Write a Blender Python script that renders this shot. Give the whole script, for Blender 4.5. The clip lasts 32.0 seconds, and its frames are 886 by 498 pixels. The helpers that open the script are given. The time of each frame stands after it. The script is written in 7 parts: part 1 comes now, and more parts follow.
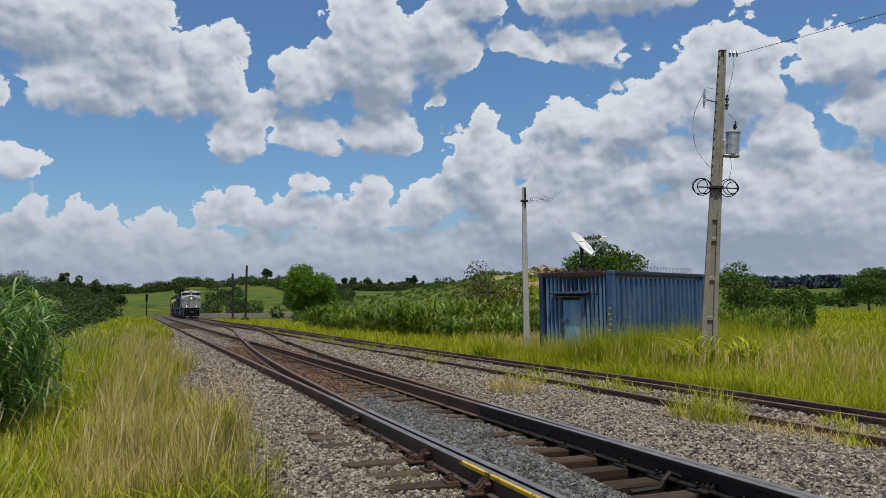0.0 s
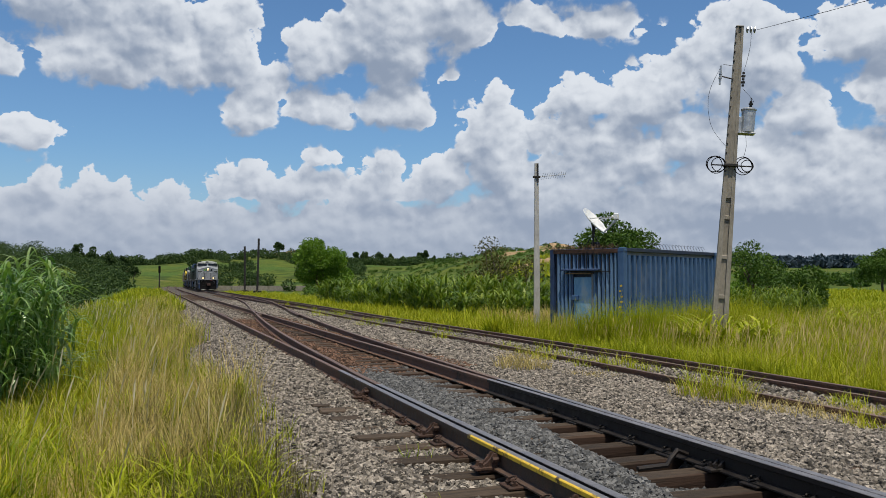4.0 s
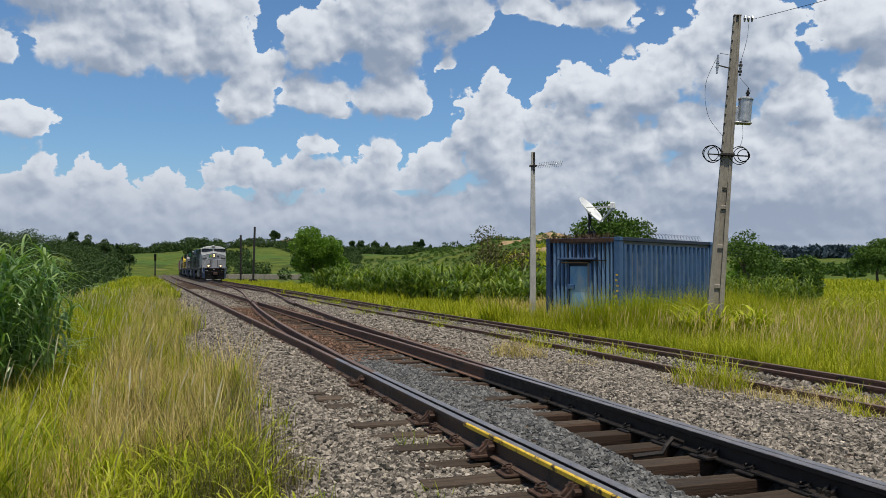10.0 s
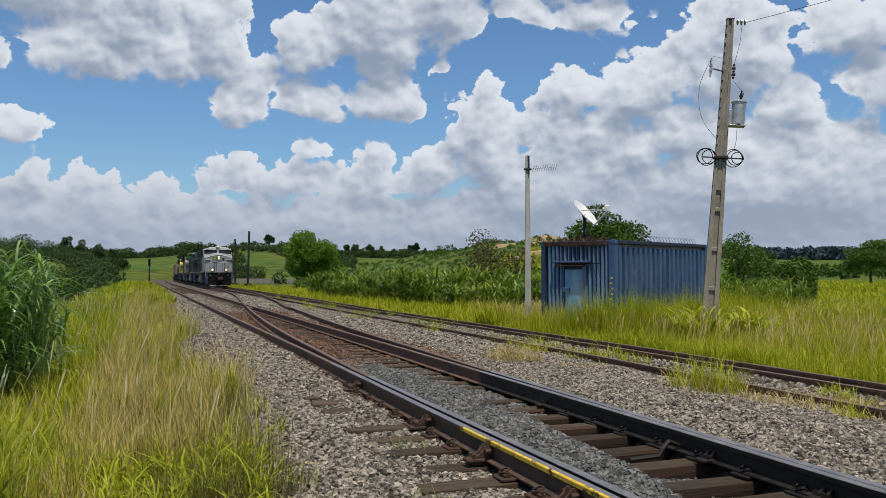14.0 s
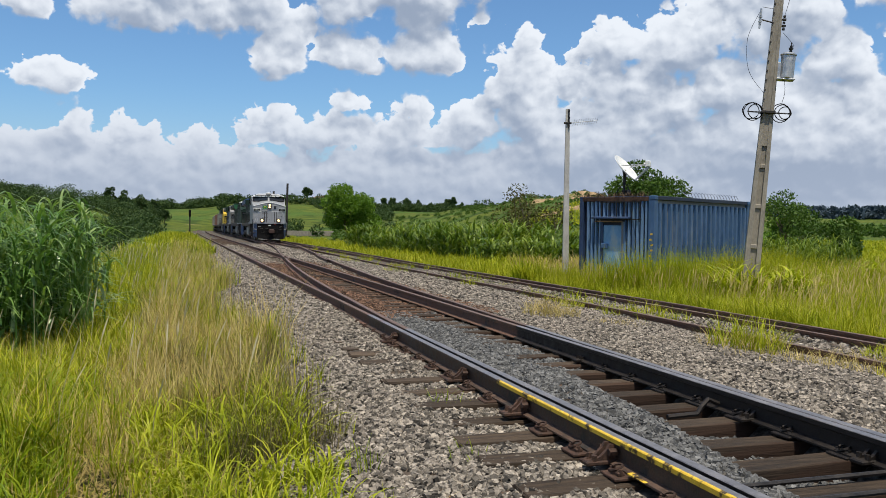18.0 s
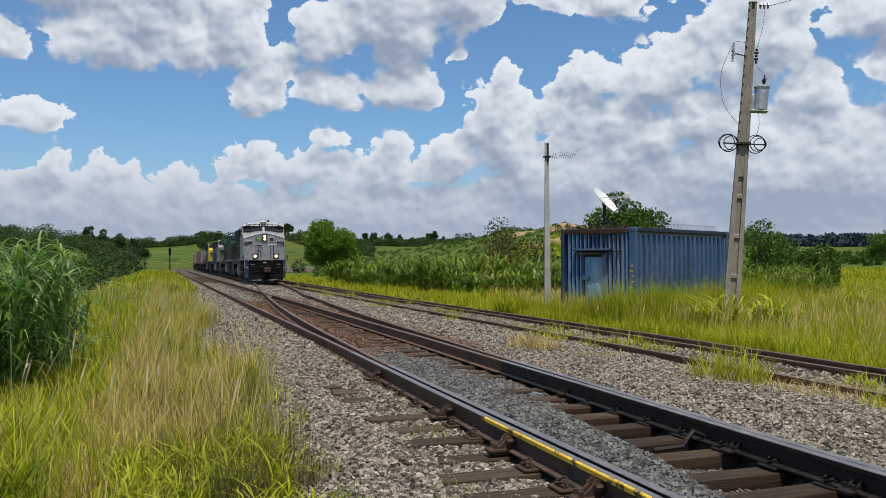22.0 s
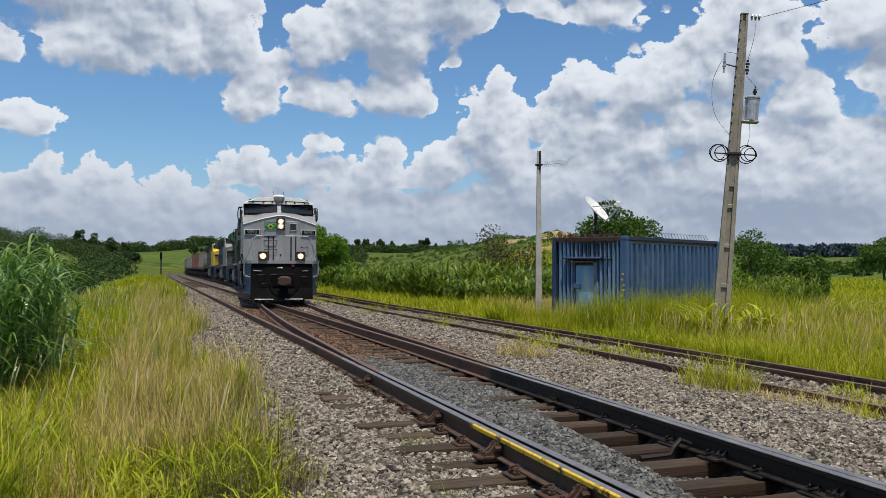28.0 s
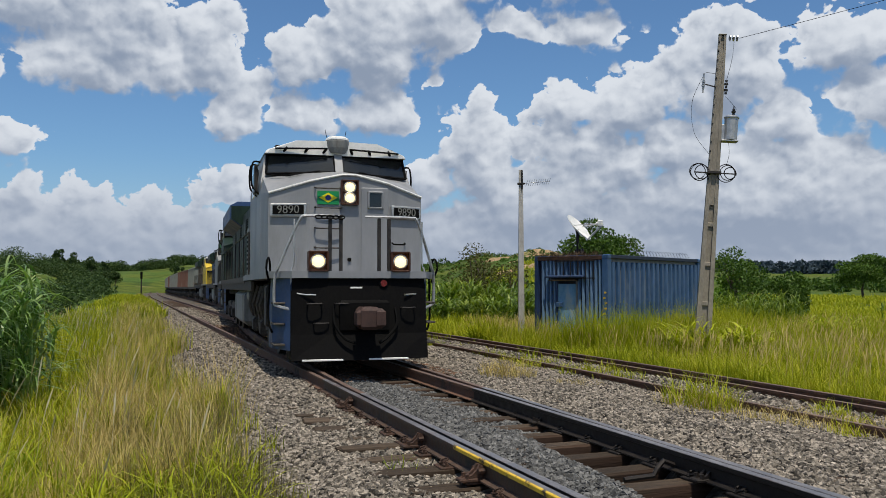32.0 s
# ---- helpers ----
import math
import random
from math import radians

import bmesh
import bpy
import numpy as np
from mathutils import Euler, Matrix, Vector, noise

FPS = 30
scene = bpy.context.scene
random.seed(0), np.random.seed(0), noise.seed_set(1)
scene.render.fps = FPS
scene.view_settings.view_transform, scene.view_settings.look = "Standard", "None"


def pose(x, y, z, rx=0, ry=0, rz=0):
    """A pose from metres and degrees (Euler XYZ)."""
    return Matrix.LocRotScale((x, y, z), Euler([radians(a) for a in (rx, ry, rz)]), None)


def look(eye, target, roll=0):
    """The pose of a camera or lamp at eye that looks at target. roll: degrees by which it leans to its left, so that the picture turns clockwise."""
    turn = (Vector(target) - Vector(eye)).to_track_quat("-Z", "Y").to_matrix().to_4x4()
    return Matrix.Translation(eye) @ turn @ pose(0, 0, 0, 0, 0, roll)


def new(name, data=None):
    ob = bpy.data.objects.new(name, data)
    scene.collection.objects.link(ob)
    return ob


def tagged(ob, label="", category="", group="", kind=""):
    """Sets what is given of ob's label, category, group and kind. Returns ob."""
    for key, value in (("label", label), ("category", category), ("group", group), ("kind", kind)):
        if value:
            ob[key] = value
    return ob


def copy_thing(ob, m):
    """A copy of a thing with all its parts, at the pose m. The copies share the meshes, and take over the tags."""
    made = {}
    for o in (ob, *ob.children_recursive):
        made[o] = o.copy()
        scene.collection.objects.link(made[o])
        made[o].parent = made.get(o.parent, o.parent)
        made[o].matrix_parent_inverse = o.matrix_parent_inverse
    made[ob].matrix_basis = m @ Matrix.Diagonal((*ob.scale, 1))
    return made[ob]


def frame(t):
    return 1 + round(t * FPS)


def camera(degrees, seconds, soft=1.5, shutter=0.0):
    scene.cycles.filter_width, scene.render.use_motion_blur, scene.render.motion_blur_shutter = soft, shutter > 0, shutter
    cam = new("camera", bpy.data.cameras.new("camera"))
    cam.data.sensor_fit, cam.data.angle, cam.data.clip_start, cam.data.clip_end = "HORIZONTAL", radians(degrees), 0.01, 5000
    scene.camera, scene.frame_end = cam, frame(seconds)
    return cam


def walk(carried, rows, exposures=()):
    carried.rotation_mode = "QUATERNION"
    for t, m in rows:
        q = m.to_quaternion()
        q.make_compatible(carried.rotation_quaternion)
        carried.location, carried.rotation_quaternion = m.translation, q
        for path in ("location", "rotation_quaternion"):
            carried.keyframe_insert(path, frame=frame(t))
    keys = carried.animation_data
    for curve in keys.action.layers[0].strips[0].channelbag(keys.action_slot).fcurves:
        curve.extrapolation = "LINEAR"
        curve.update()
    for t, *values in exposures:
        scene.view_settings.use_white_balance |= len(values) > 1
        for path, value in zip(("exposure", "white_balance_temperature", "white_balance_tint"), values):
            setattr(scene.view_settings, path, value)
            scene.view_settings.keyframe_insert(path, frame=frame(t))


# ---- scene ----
cam = camera(56.0, 32.0, soft=0.35)

# seconds, x, y, z, yaw, pitch, roll of the hand-held camera
PATH = (
    (0.0, 0.003, -0.011, 1.351, -0.20, 3.67, 0.64),
    (0.5, 0.001, 0.034, 1.344, 0.48, 3.08, 0.61),
    (1.0, -0.002, 0.042, 1.347, 0.29, 2.82, 0.58),
    (1.5, 0.003, 0.008, 1.349, 0.24, 2.55, 0.60),
    (2.0, 0.003, 0.015, 1.355, 0.33, 2.40, 0.75),
    (2.5, 0.005, 0.018, 1.350, 0.24, 2.27, 0.50),
    (3.0, 0.007, 0.017, 1.351, 0.62, 2.13, 0.34),
    (3.5, 0.011, 0.008, 1.352, 0.61, 1.96, 0.13),
    (5.5, -0.002, -0.015, 1.353, 0.61, 2.12, -0.38),
    (6.0, -0.001, 0.006, 1.345, 0.56, 2.21, -0.34),
    (6.5, -0.009, 0.023, 1.347, 0.68, 2.29, -0.32),
    (7.0, -0.010, 0.013, 1.343, 0.84, 2.10, -0.38),
    (7.5, -0.005, 0.019, 1.342, 0.61, 1.76, -0.39),
    (8.0, -0.002, 0.014, 1.338, 0.37, 1.42, -0.43),
    (8.5, -0.001, 0.012, 1.339, 0.30, 1.26, -0.44),
    (9.0, 0.000, 0.000, 1.340, 0.30, 1.13, -0.40),
    (9.5, 0.002, -0.007, 1.346, 0.29, 1.04, -0.30),
    (10.0, 0.008, 0.010, 1.343, 0.29, 1.22, -0.21),
    (10.5, 0.006, 0.003, 1.347, 0.08, 1.36, -0.19),
    (11.0, 0.001, 0.005, 1.347, 0.01, 1.48, -0.10),
    (11.5, 0.006, 0.008, 1.350, 0.18, 1.62, 0.09),
    (12.0, -0.002, 0.007, 1.351, 0.18, 1.84, 0.15),
    (12.5, -0.003, -0.010, 1.352, 0.13, 1.92, 0.06),
    (13.0, -0.003, -0.006, 1.349, 0.22, 1.90, 0.15),
    (13.5, 0.008, 0.003, 1.347, 0.07, 1.70, 0.21),
    (14.0, -0.004, -0.003, 1.353, -0.07, 1.45, 0.06),
    (14.5, -0.008, 0.021, 1.344, -0.66, 1.50, -0.59),
    (15.0, -0.016, 0.041, 1.330, 1.26, 1.08, -1.13),
    (15.5, -0.034, 0.044, 1.336, 2.47, 0.56, -1.45),
    (17.5, -0.020, 0.065, 1.335, 2.91, -1.33, -1.13),
    (18.0, -0.023, 0.064, 1.339, 2.45, -1.70, -0.69),
    (18.5, -0.021, 0.052, 1.347, 1.83, -1.56, -0.41),
    (19.0, -0.021, 0.068, 1.348, 1.37, -1.29, -0.28),
    (19.5, -0.015, 0.052, 1.354, 1.06, -1.01, 0.03),
    (20.0, -0.027, 0.076, 1.350, 1.06, -0.83, 0.30),
    (20.5, -0.021, 0.069, 1.355, 1.28, -0.41, 0.81),
    (21.0, -0.020, 0.082, 1.362, 1.66, -0.09, 1.03),
    (21.5, -0.021, 0.078, 1.360, 1.39, 0.41, 0.56),
    (22.0, -0.025, 0.065, 1.358, 1.19, 0.64, 0.24),
    (22.5, -0.027, 0.078, 1.354, 1.21, 1.19, -0.06),
    (23.0, -0.005, 0.083, 1.351, 1.83, 1.39, -0.09),
    (23.5, 0.065, 0.091, 1.346, 2.56, 1.43, -0.47),
    (24.0, 0.108, 0.069, 1.346, 3.37, 1.41, -0.67),
    (24.5, 0.109, 0.053, 1.363, 3.19, 1.12, -0.75),
    (25.0, 0.086, 0.076, 1.366, 2.73, 0.84, -0.31),
    (25.5, 0.042, 0.083, 1.345, 1.83, 0.59, 0.12),
    (27.5, -0.001, 0.030, 1.352, 0.90, 0.77, 0.08),
    (28.0, -0.005, 0.031, 1.361, 0.65, 1.11, -0.26),
    (28.5, -0.014, 0.043, 1.352, 0.75, 1.54, -0.65),
    (29.0, -0.018, 0.046, 1.354, 0.79, 1.39, -0.72),
    (29.5, -0.021, 0.031, 1.371, 0.80, 1.11, -0.58),
    (30.0, -0.009, 0.050, 1.365, 0.64, 0.84, -0.48),
    (30.5, -0.005, 0.042, 1.382, 0.60, 1.02, -0.35),
    (31.0, 0.001, 0.045, 1.396, -0.17, 1.76, -0.41),
    (31.5, -0.002, 0.054, 1.389, -0.27, 2.29, -0.34),
    (32.0, -0.003, 0.047, 1.387, -0.54, 2.36, -0.03),
)
walk(cam, [(t, pose(x, y, z, 90 + pitch, roll, yaw)) for t, x, y, z, yaw, pitch, roll in PATH],
     exposures=((0.0, -0.22), (1.5, -0.14), (3.5, -0.10), (9.0, -0.08), (14.0, -0.09), (15.5, 0.02), (18.0, 0.13), (20.0, 0.10), (22.0, -0.01), (25.5, -0.01), (30.0, -0.03), (32.0, -0.14)))

# ---- sky and sun ----
SUN_AZ, SUN_EL = 168.0, 71.0          # degrees clockwise from +y, and above the ground

world = bpy.data.worlds.new("world")
scene.world = world
world.use_nodes = True


class Nodes:
    """Short hand for wiring a node tree."""

    def __init__(self, tree):
        self.tree = tree

    def add(self, kind, **settings):
        n = self.tree.nodes.new(kind)
        for key, value in settings.items():
            setattr(n, key, value)
        return n

    def link(self, a, b):
        self.tree.links.new(a, b)

    def put(self, socket, value):
        if isinstance(value, bpy.types.NodeSocket):
            self.link(value, socket)
        else:
            socket.default_value = value

    def math(self, op, a, b=0.0, c=0.0, clamp=False):
        n = self.add("ShaderNodeMath", operation=op, use_clamp=clamp)
        for i, v in enumerate((a, b, c)):
            self.put(n.inputs[i], v)
        return n.outputs[0]

    def vec(self, op, a, b=(0, 0, 0), c=(0, 0, 0)):
        n = self.add("ShaderNodeVectorMath", operation=op)
        self.put(n.inputs[0], a)
        self.put(n.inputs[1], b)
        if op == "MULTIPLY_ADD":
            self.put(n.inputs[2], c)
        return n.outputs[1] if op in ("LENGTH", "DOT_PRODUCT") else n.outputs[0]

    def noise(self, vector, scale, detail=4.0, rough=0.5, out=0):
        n = self.add("ShaderNodeTexNoise")
        if vector is not None:
            self.link(vector, n.inputs["Vector"])
        n.inputs["Scale"].default_value = scale
        n.inputs["Detail"].default_value = detail
        n.inputs["Roughness"].default_value = rough
        return n.outputs[out]

    def smooth(self, x, lo, hi, a=0.0, b=1.0):
        n = self.add("ShaderNodeMapRange", interpolation_type="SMOOTHSTEP")
        self.put(n.inputs[0], x)
        for i, v in enumerate((lo, hi, a, b)):
            self.put(n.inputs[i + 1], v)
        return n.outputs[0]

    def mix(self, fac, a, b, blend="MIX"):
        n = self.add("ShaderNodeMix", data_type="RGBA", blend_type=blend)
        self.put(n.inputs[0], fac)
        for sock, v in ((n.inputs[6], a), (n.inputs[7], b)):
            self.put(sock, (*v, 1.0) if isinstance(v, tuple) and len(v) == 3 else v)
        return n.outputs[2]


# cumulus heaps: bearing, height, half width, half height, all in degrees
HEAPS_LEFT = ((-22.6, 13.7, 4.4, 3), (-20.4, 15.9, 2.9, 4.7), (-15.6, 14.9, 2.6, 3.7), (-23.9, 13.9, 2.3, 3), (-17.4, 13.7, 4.3, 2.8), (-25.9,
    17.6, 4.2, 3.3), (-28.9, 13, 1.8, 1.6), (-27.4, 8.8, 2.3, 1.4), (-8.8, 14.7, 2.7, 2.8), (-4.3, 16.1, 3.7, 5.2), (0, 17.2, 3, 3.9),
    (-4.3, 14.1, 2.5, 2.2), (2.7, 19.9, 2.4, 2.9), (-3.8, 11.5, 2.4, 2.6), (-0.1, 13.4, 1.3, 0.8), (-13.8, 11, 2.3, 2.3), (-12.6,
    12.5, 1.3, 2), (-9.4, 11.2, 2.5, 1.9), (6, 17.3, 2, 1.3), (10.3, 16.6, 2.8, 1.6), (12, 20.1, 6.8, 2.8), (-8.7, 8.4, 1.8, 0.8),
    (-26.1, 5.8, 1.2, 1.9), (-23.8, 5.4, 1.2, 1.2), (-21.3, 5.1, 0.8, 0.9), (-18.8, 5.3, 1.1, 1.1), (-15.2, 5.9, 0.8, 1.7))
HEAPS_RIGHT = ((-13.2, 5.9, 1.4, 1.7), (-10.3, 6, 1.9, 1.8), (-8.2, 5.8, 1.3, 1.6), (-5.7, 6.2, 1.2, 2.2), (-4.1, 6.9, 1.1, 2.8), (-1.4, 6.1,
    1.9, 2), (3.1, 8, 2.9, 4.7), (2.6, 9.5, 2.2, 2.6), (6, 9.2, 1.2, 2.3), (8.3, 8.8, 1.9, 2.3), (10.6, 8.5, 1.9, 2), (9.7, 11.9, 3.2,
    1.8), (13.3, 11.4, 3, 2.9), (15, 12.8, 2.4, 2.5), (17.4, 12.4, 2.2, 4.5), (20.2, 13.5, 2.8, 4.9), (26.7, 14.5, 3.4, 2.7), (24.1,
    13.9, 1.6, 1), (22.5, 10.1, 2.4, 2.2), (26.6, 11.3, 2, 2.2), (28.7, 10.6, 2.1, 2.8), (21.5, 5, 10.3, 4.9), (21.4, 6.9, 1.7, 2),
    (24.7, 6.4, 1.6, 1.9), (27.5, 5.8, 1.9, 2.4), (16.2, 8.7, 3.6, 2.7), (6.7, 4.9, 5.8, 4.1),
    (8.4, 10.0, 2.2, 1.8), (12.8, 8.2, 2.6, 2.3), (-13.5, 5.4, 2.5, 1.2), (-4, 5.8, 4, 1.5), (-0.2, 6.8, 2, 1.9), (10.6, 9.4, 2.8, 2), (11.2, 6.9, 3, 2))


def heap_field():
    """How deep inside the cumulus heaps a bearing and height lies, in degrees."""
    tree = bpy.data.node_groups.new("heap_field", "ShaderNodeTree")
    tree.interface.new_socket("Place", in_out="INPUT", socket_type="NodeSocketVector")
    tree.interface.new_socket("Depth", in_out="OUTPUT", socket_type="NodeSocketFloat")
    k = Nodes(tree)
    p0 = k.add("NodeGroupInput").outputs[0]
    swirl = k.vec("SUBTRACT", k.noise(p0, 0.30, 3.0, 0.55, 1), (0.5, 0.5, 0.5))
    p = k.vec("MULTIPLY_ADD", swirl, (2.6, 1.7, 0.0), p0)
    best = None
    for az, el, ra, re in HEAPS_LEFT + HEAPS_RIGHT:
        q = k.vec("MULTIPLY_ADD", p, (1 / ra, 1 / re, 0), (-az / ra, -el / re, 0))
        d = k.vec("LENGTH", k.vec("MAXIMUM", q, k.vec("MULTIPLY", q, (-1.0, -1.7, 0.0))))      # flatter below than above
        r = min(ra, re)
        d = k.math("MULTIPLY_ADD", d, -r, r)
        best = d if best is None else k.math("SMOOTH_MAX", best, d, 0.35)
    # the low grey bank along the horizon, and broken cloud over the rest of the sky
    sep = k.add("ShaderNodeSeparateXYZ")
    k.link(p, sep.inputs[0])
    bank = k.math("MINIMUM", k.math("MULTIPLY", k.math("SUBTRACT", 5.5, sep.outputs[1]), 0.8), 1.6)
    best = k.math("SMOOTH_MAX", best, bank, 0.3)
    rest = k.math("MULTIPLY", k.math("SUBTRACT", k.noise(p0, 0.07, 3.0, 0.5), 0.52), 9.0)
    away = k.smooth(k.math("ABSOLUTE", sep.outputs[0]), 31.0, 44.0)
    high = k.smooth(sep.outputs[1], 20.5, 27.0)
    outside = k.math("MAXIMUM", away, high)
    best = k.math("MAXIMUM", best, k.math("SUBTRACT", rest, k.math("MULTIPLY", k.math("SUBTRACT", 1.0, outside), 9.0)))
    k.link(best, k.add("NodeGroupOutput").inputs[0])
    return tree


def billow_field():
    """Rounded swellings at three sizes, in degrees."""
    tree = bpy.data.node_groups.new("billow_field", "ShaderNodeTree")
    tree.interface.new_socket("Place", in_out="INPUT", socket_type="NodeSocketVector")
    tree.interface.new_socket("Coarse", in_out="OUTPUT", socket_type="NodeSocketFloat")
    tree.interface.new_socket("Fine", in_out="OUTPUT", socket_type="NodeSocketFloat")
    k = Nodes(tree)
    p0 = k.add("NodeGroupInput").outputs[0]
    swirl = k.vec("SUBTRACT", k.noise(p0, 0.7, 3.0, 0.55, 1), (0.5, 0.5, 0.5))
    p = k.vec("MULTIPLY_ADD", swirl, (1.3, 1.1, 0.0), p0)
    sep = k.add("ShaderNodeSeparateXYZ")
    k.link(p0, sep.inputs[0])
    near_ground = k.smooth(sep.outputs[1], 3.0, 9.0, 1.0, 0.0)
    # farther heaps, low over the horizon, look smaller
    p = k.vec("MULTIPLY", p, (1.0, 1.25, 0.0))

    def cells(scale, detail):
        v = k.add("ShaderNodeTexVoronoi", feature="SMOOTH_F1", voronoi_dimensions="2D")
        k.link(p, v.inputs["Vector"])
        v.inputs["Scale"].default_value, v.inputs["Detail"].default_value, v.inputs["Roughness"].default_value = scale, detail, 0.5
        v.inputs["Smoothness"].default_value = 0.75
        return k.math("SUBTRACT", 0.42, v.outputs["Distance"])

    coarse = k.math("MULTIPLY", cells(0.36, 0.0), k.math("MULTIPLY_ADD", near_ground, -0.9, 1.9))
    mid = k.math("MULTIPLY", cells(0.95, 0.0), 0.9)
    fine = k.math("MULTIPLY", cells(2.3, 1.0), 0.30)
    rag = k.math("MULTIPLY", k.math("SUBTRACT", k.noise(p0, 1.5, 5.0, 0.54), 0.5), 0.95)
    out = k.add("NodeGroupOutput")
    k.link(k.math("ADD", coarse, mid), out.inputs[0])
    k.link(k.math("ADD", fine, rag), out.inputs[1])
    return tree


k = Nodes(world.node_tree)
world.node_tree.nodes.clear()
dirs = k.add("ShaderNodeTexCoord").outputs["Generated"]
xyz = k.add("ShaderNodeSeparateXYZ")
k.link(dirs, xyz.inputs[0])
az = k.math("MULTIPLY", k.math("ARCTAN2", xyz.outputs[0], xyz.outputs[1]), 57.2958)
el = k.math("MULTIPLY", k.math("ARCSINE", xyz.outputs[2]), 57.2958)
place = k.add("ShaderNodeCombineXYZ")
k.link(az, place.inputs[0])
k.link(el, place.inputs[1])
HEAP_FIELD, BILLOW_FIELD = heap_field(), billow_field()


def sampled(field, shift=None):
    """A cloud field, here or a little way off."""
    g = k.add("ShaderNodeGroup", node_tree=field)
    k.link(k.vec("ADD", place.outputs[0], shift) if shift else place.outputs[0], g.inputs[0])
    return g.outputs


deep, deep_above = sampled(HEAP_FIELD)[0], sampled(HEAP_FIELD, (0.4, 1.5, 0.0))[0]
swell, ragged = sampled(BILLOW_FIELD)
swell_sunward, ragged_sunward = sampled(BILLOW_FIELD, (0.22, 0.42, 0.0))
slope = k.math("SUBTRACT", deep, deep_above)                          # positive on the crowns, negative on the undersides
here = k.math("ADD", k.math("ADD", deep, 0.16), k.math("ADD", swell, ragged))
under = k.smooth(slope, 0.35, -0.9)
cover = k.smooth(here, 0.0, k.math("MULTIPLY_ADD", under, 0.95, 0.17))
relief = k.math("ADD", k.math("SUBTRACT", swell, swell_sunward), k.math("MULTIPLY", k.math("SUBTRACT", ragged, ragged_sunward), 0.5))
broad = k.math("SUBTRACT", k.noise(place.outputs[0], 0.33, 3.0, 0.5), 0.5)
lit = k.math("MULTIPLY_ADD", slope, 0.21, 0.50)
lit = k.math("MULTIPLY_ADD", relief, k.smooth(el, 2.0, 9.0, 0.42, 0.36), lit)
lit = k.math("MULTIPLY_ADD", broad, k.smooth(el, 2.0, 10.0, 0.28, 0.6), lit)
lit = k.math("MULTIPLY_ADD", k.math("MINIMUM", here, 3.0), -0.06, lit)
rim = k.smooth(here, 0.9, 0.1)                                        # sunlight comes through the thin crowns
lit = k.math("MULTIPLY_ADD", k.math("MULTIPLY", rim, k.math("SUBTRACT", 1.0, under)), 0.30, lit)
lit = k.smooth(lit, 0.0, 1.0)
low = k.smooth(el, 1.0, 9.0)
shade = k.mix(low, (0.335, 0.40, 0.52), (0.29, 0.355, 0.47))
bright = k.mix(low, (0.465, 0.525, 0.63), (0.775, 0.82, 0.885))
cloud = k.mix(lit, shade, bright)
sky = k.add("ShaderNodeTexSky", sky_type="NISHITA", sun_disc=False, sun_elevation=radians(SUN_EL), sun_rotation=radians(SUN_AZ),
            air_density=1.0, dust_density=0.6, ozone_density=1.5)
blue = k.vec("MULTIPLY", sky.outputs[0], (0.072, 0.098, 0.120))
haze = k.smooth(el, -2.0, 9.0, 0.6, 0.0)
blue = k.mix(haze, blue, (0.40, 0.48, 0.60))
both = k.mix(cover, blue, cloud)
bg = k.add("ShaderNodeBackground")
k.link(both, bg.inputs[0])
bg.inputs[1].default_value = 1.0
k.link(bg.outputs[0], k.add("ShaderNodeOutputWorld").inputs[0])

sun = new("sun", bpy.data.lights.new("sun", "SUN"))
sun.data.energy, sun.data.angle, sun.data.color = 4.8, radians(0.55), (1.0, 0.912, 0.755)
sun.matrix_world = look((0, 0, 0), (-math.sin(radians(SUN_AZ)) * math.cos(radians(SUN_EL)), -math.cos(radians(SUN_AZ)) * math.cos(radians(SUN_EL)), -math.sin(radians(SUN_EL))))
sun.location = (0, 0, 60)


